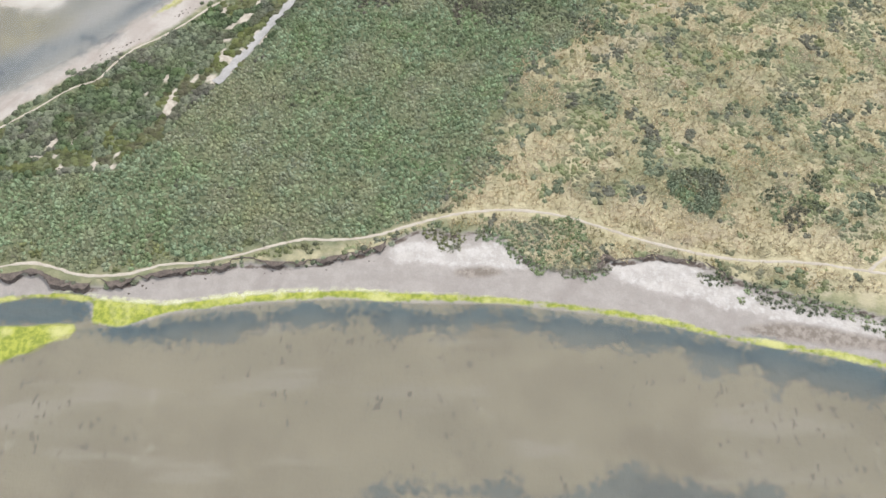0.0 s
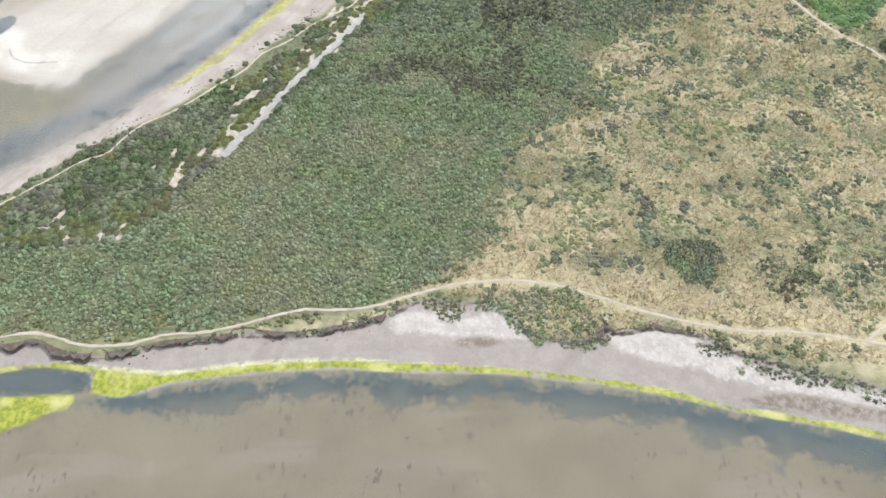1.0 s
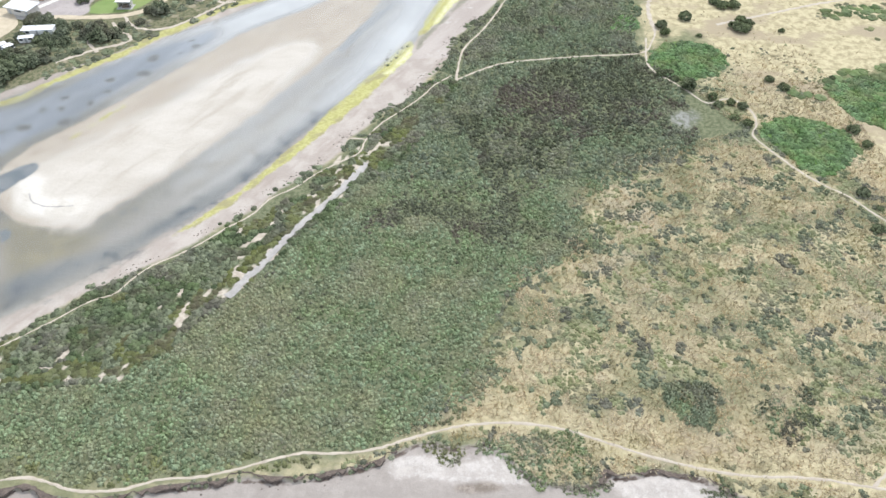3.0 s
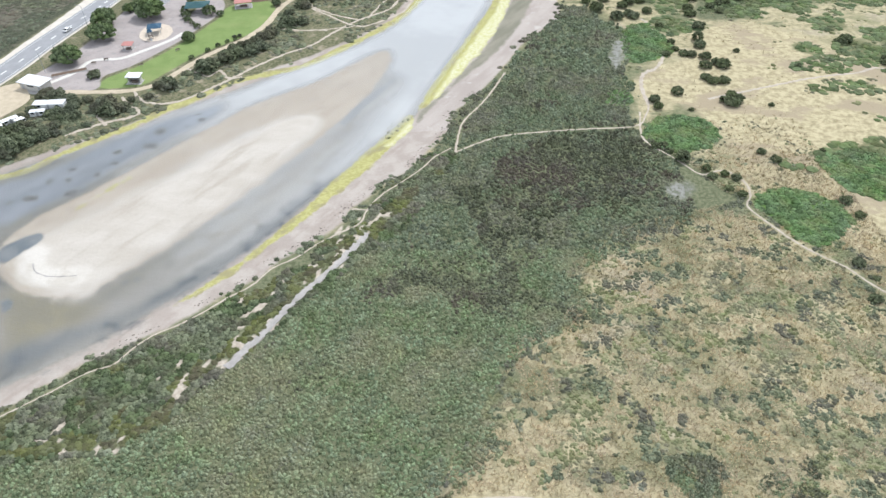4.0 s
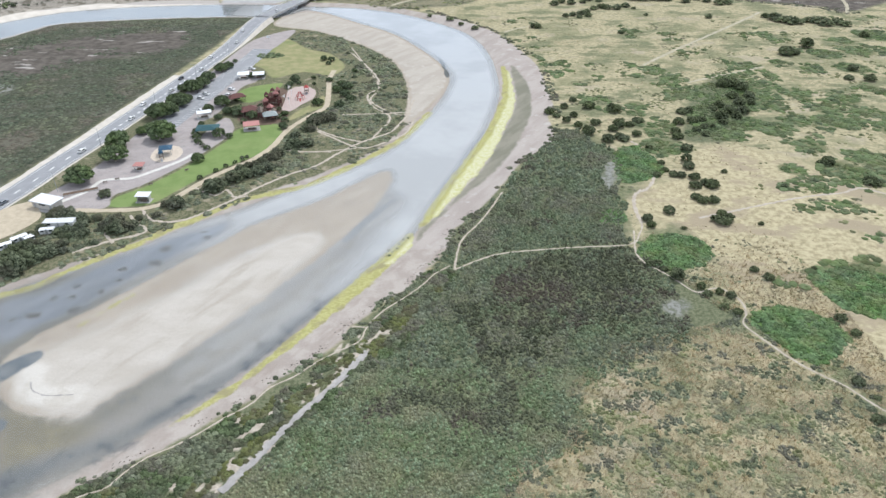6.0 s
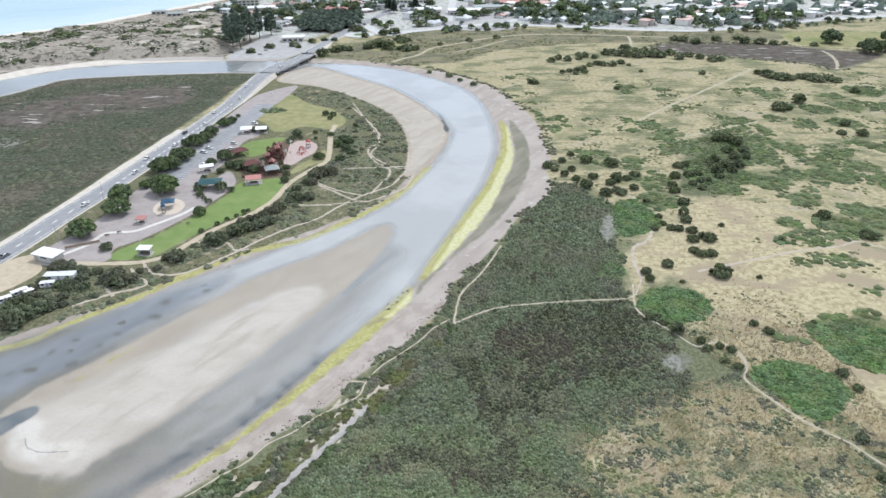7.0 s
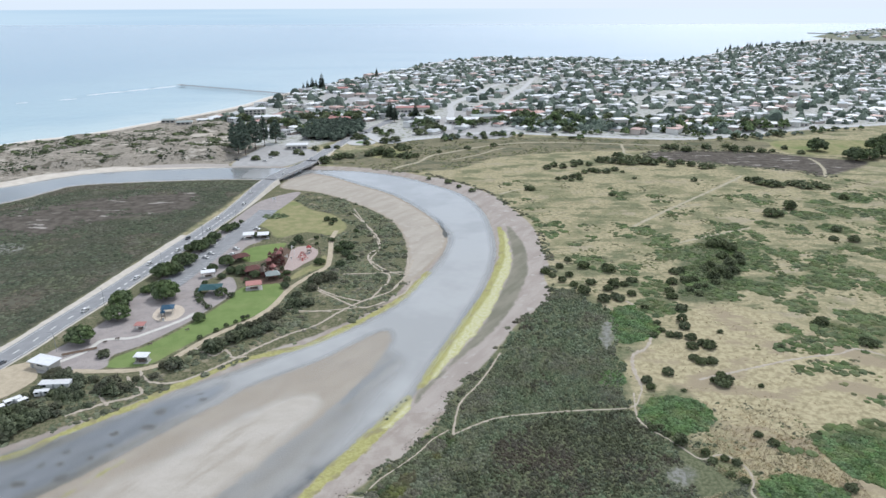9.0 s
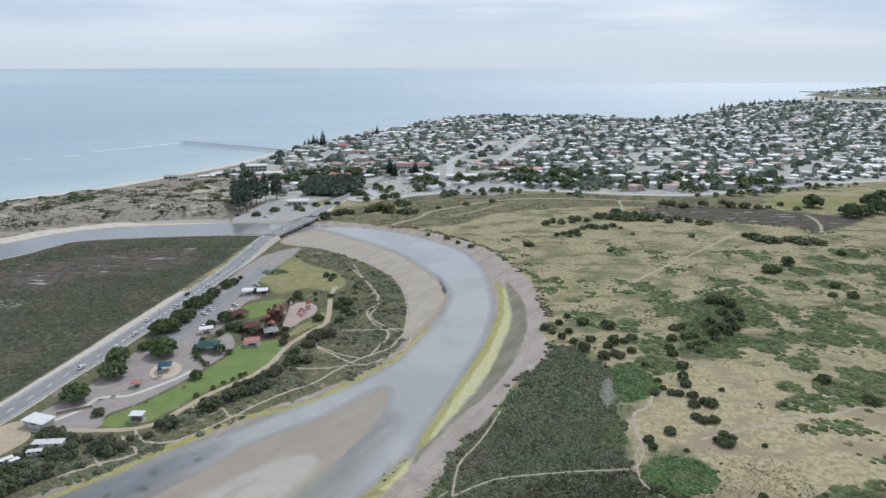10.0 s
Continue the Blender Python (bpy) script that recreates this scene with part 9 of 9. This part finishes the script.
scatter("belt_trees", FAR_TREES, q, 4.6, HAZY_TOWN_LEAF, "dense belt of dark trees below the houses", "trees", 1.3, seed=20)
q = jittered(-160, 560, 740, 800, 9.0, 21)
line = spline(MAIN_ROAD, 10.0)
d = away(q, line)
q = q[(d > 9) & (d < 26) & (wavy(q, 30.0, 70) > 0.48) & (np.abs(q[:, 0]) < q[:, 1] * 0.66)]
spread(made, [(x, y, 2.0 + 2.5 * rs.rand()) for x, y in q], 22)

# shops and larger buildings
BIG_WALL = surface("rendered_shop_wall", (0.56, 0.53, 0.48), (0.48, 0.45, 0.41), 0.3, 0.85)
for x, y, w, d, h, turn, roof, label in ((30, 858, 40, 18, 5, 5, WHITE_ROOF, "long white-roofed shop"), (62, 884, 44, 20, 5, 8, GREY_ROOF, "long grey-roofed shop"), (92, 915, 50, 14, 6, 10, SALMON, "long shop with a salmon parapet"),
                                         (-14, 866, 30, 18, 5, 0, WHITE_ROOF, "white-roofed shop"), (382, 822, 30, 14, 4, 10, WHITE_ROOF, "white-roofed hall"), (416, 826, 32, 12, 4, 12, GREY_ROOF, "pale-roofed hall"),
                                         (211, 826, 16, 13, 9, 5, WHITE_ROOF, "white three-storey house"), (145, 860, 34, 16, 4, 14, GREY_ROOF, "long low grey-roofed building"),
                                         (-236, 915, 26, 16, 10, 15, WHITE_ROOF, "white apartment block above the dunes"), (-208, 862, 30, 14, 8, 12, WHITE_ROOF, "white stepped apartment block"),
                                         (-165, 1195, 34, 20, 5, 10, SALMON, "salmon-roofed building on the foreshore"), (-35, 955, 44, 16, 6, 5, SALMON, "salmon-roofed shop"), (-121, 862, 26, 15, 6, 8, SALMON, "salmon-walled house"),
                                         (-142, 700, 20, 11, 4, 5, WHITE_ROOF, "low brown kiosk with white roof"), (-306, 853, 18, 10, 3, 15, GREY_ROOF, "low house behind the dunes"), (-330, 868, 16, 10, 3, 10, GREY_ROOF, "low house behind the dunes"),
                                         (-280, 850, 18, 10, 3, 20, WHITE_ROOF, "low house behind the dunes")):
    ob = thing("building", at(x, y, turn), label + " at the edge of the town", "building")
    bm = bmesh.new()
    box(bm, 0, 0, -0.5, w, d, h + 0.5)
    part("wall", rounded(bm, 0.05), BIG_WALL, ob)
    bm = bmesh.new()
    hip_roof(bm, w, d, h, 1.6, 0.8, 0.7, 0.25)
    part("roof", bm, roof, ob)
    for s in range(max(1, int(h // 3.2))):
        for i in range(int(w // 5)):
            bm = bmesh.new()
            box(bm, -w / 2 + 2.5 + i * 5, -d / 2 - 0.03, 0.8 + 3.0 * s, 3.2, 0.1, 1.7)
            part("window", bm, WINDOW, ob)

# ---- jetty, dunes, far coast ----
jetty = thing("jetty", pose(0, 0, 0), "long timber jetty on piles with a platform at its seaward end", "jetty")
ja, jb = np.array((-222.0, 1122.0)), np.array((-452.0, 1268.0))
along_jetty = (jb - ja) / np.linalg.norm(jb - ja)
across = np.array((along_jetty[1], -along_jetty[0]))
length = float(np.linalg.norm(jb - ja))
mid = (ja + jb) / 2
jt = math.degrees(math.atan2(along_jetty[1], along_jetty[0]))
bm = bmesh.new()
box(bm, mid[0], mid[1], 2.6, length, 3.4, 0.4, jt)
part("deck", bm, GREY_TIMBER, jetty)
bm = bmesh.new()
box(bm, jb[0], jb[1], 2.6, 14, 9, 0.4, jt)
part("platform", bm, GREY_TIMBER, jetty)
for s in (-1, 1):
    bm = bmesh.new()
    p, r = ja + across * s * 1.6, jb + across * s * 1.6
    pipe(bm, (*p, 3.9), (*r, 3.9), 0.08, n=5)
    pipe(bm, (*p, 3.4), (*r, 3.4), 0.06, n=5)
    part("rail", bm, GREY_TIMBER, jetty)
for u in np.arange(6, length, 8.0):
    for s in (-1, 1):
        p = ja + along_jetty * u + across * s * 1.5
        bm = bmesh.new()
        pipe(bm, (*p, -4), (*p, 3.9), 0.28, 0.22, 6)
        part("post", bm, GREY_TIMBER, jetty)
q = jittered(-480, -180, 560, 920, 2.7, 23)
dn = within(q, ring(DUNE))
thick = wavy(q, 14.0, 71) * 0.6 + wavy(q, 5.0, 72) * 0.4
scatter("dune_shrub", [tuft(600 + i, 12) for i in range(4)], q[(dn > 3) & (thick > 0.53)], 1.15, MARSH_LEAF, "grey-green shrubs on the coastal dunes", "shrubs", 0.7, seed=24)
scatter("dune_bush", FAR_TREES, q[(dn > 3) & (thick > 0.70)], 2.4, WATTLE_LEAF, "dark bushes on the coastal dunes", "shrubs", 0.8, seed=25)
head = np.array([(1560, 2850), (1640, 3195), (1870, 3400), (2500, 4000), (3400, 4300), (3400, 2600), (2300, 2500)], float)
hx, hy = np.meshgrid(np.linspace(1500, 3450, 60), np.linspace(2450, 4350, 60))
hq = np.stack([hx.ravel(), hy.ravel()], 1)
hd = np.zeros(len(hq))
for a, b in ((0, 1),):
    big = np.vstack([head, head[:1]])
    inside = within(hq, head) > 0
    hd = np.where(inside, away(hq, big), 0)
hz = np.where(hd > 0, np.minimum(hd * 0.12, 26) + wavy(hq, 120, 73) * 6, -3.0)
put("headland", mesh_of("headland", np.column_stack([hq, hz]), grid_faces(60, 60), True), surface("headland_turf", (0.20, 0.20, 0.13), (0.12, 0.14, 0.08), 0.02), "low grassy headland beyond the town", "headland", "structure")
rs = np.random.RandomState(31)
hq = np.column_stack([rs.uniform(1560, 2700, 1500), rs.uniform(2550, 4000, 1500)])
hq = hq[(within(hq, head) > 25)]
hd = away(hq, big)
base = np.minimum(hd * 0.12, 26) + wavy(hq, 120, 73) * 6
verts, faces = [], []
for (x, y), z in zip(hq[::2], base[::2]):
    w, d, n = rs.uniform(7, 11), rs.uniform(5, 8), len(verts)
    verts += [(x + sx * w, y + sy * d, z + h) for h in (-2, 4) for sx, sy in ((-1, -1), (1, -1), (1, 1), (-1, 1))] + [(x - w * 0.4, y, z + 6.5), (x + w * 0.4, y, z + 6.5)]
    faces += [(n + a, n + b, n + c) for a, b, c in ((0, 1, 5), (0, 5, 4), (1, 2, 6), (1, 6, 5), (3, 0, 4), (3, 4, 7), (4, 5, 9), (4, 9, 8), (5, 6, 9), (6, 7, 8), (6, 8, 9), (7, 4, 8))]
put("headland_house", mesh_of("headland_house", verts, faces), FAR_ROOFS, "pale houses scattered over the far headland", "houses", "stuff")
scatter("headland_trees", FAR_TREES, hq, 7.0, HAZY_TOWN_LEAF, "dark trees among the houses of the headland", "trees", 1.2, seed=32, z=base)
bm = bmesh.new()
for i, (a, b) in enumerate((((1780, 3540), (1822, 3464)), ((1822, 3464), (1890, 3462)), ((1890, 3462), (1960, 3430)))):
    m = (np.array(a) + np.array(b)) / 2
    box(bm, m[0], m[1], -2, float(np.hypot(b[0] - a[0], b[1] - a[1])) + 6, 14, 4.5, math.degrees(math.atan2(b[1] - a[1], b[0] - a[0])))
breakwater = thing("breakwater", pose(0, 0, 0), "low rock breakwater off the far headland", "breakwater")
part("rock", rounded(bm, 1.2), CONCRETE, breakwater)
FOAM = surface("boat_wake_foam", (0.75, 0.78, 0.80), (0.60, 0.66, 0.70), 0.05, 0.9)
for line in (spline([(-562, 1150), (-540, 1180), (-519, 1208), (-492, 1248), (-468, 1284)], 8.0), spline([(-577, 1092), (-567, 1102), (-560, 1110)], 5.0), spline([(-622, 1055), (-612, 1066)], 5.0)):
    ribbon("wake", line, 8.0, FOAM, "white wake on the sea", "wake", 0.0, 0.8, seed=9, z=-0.93)
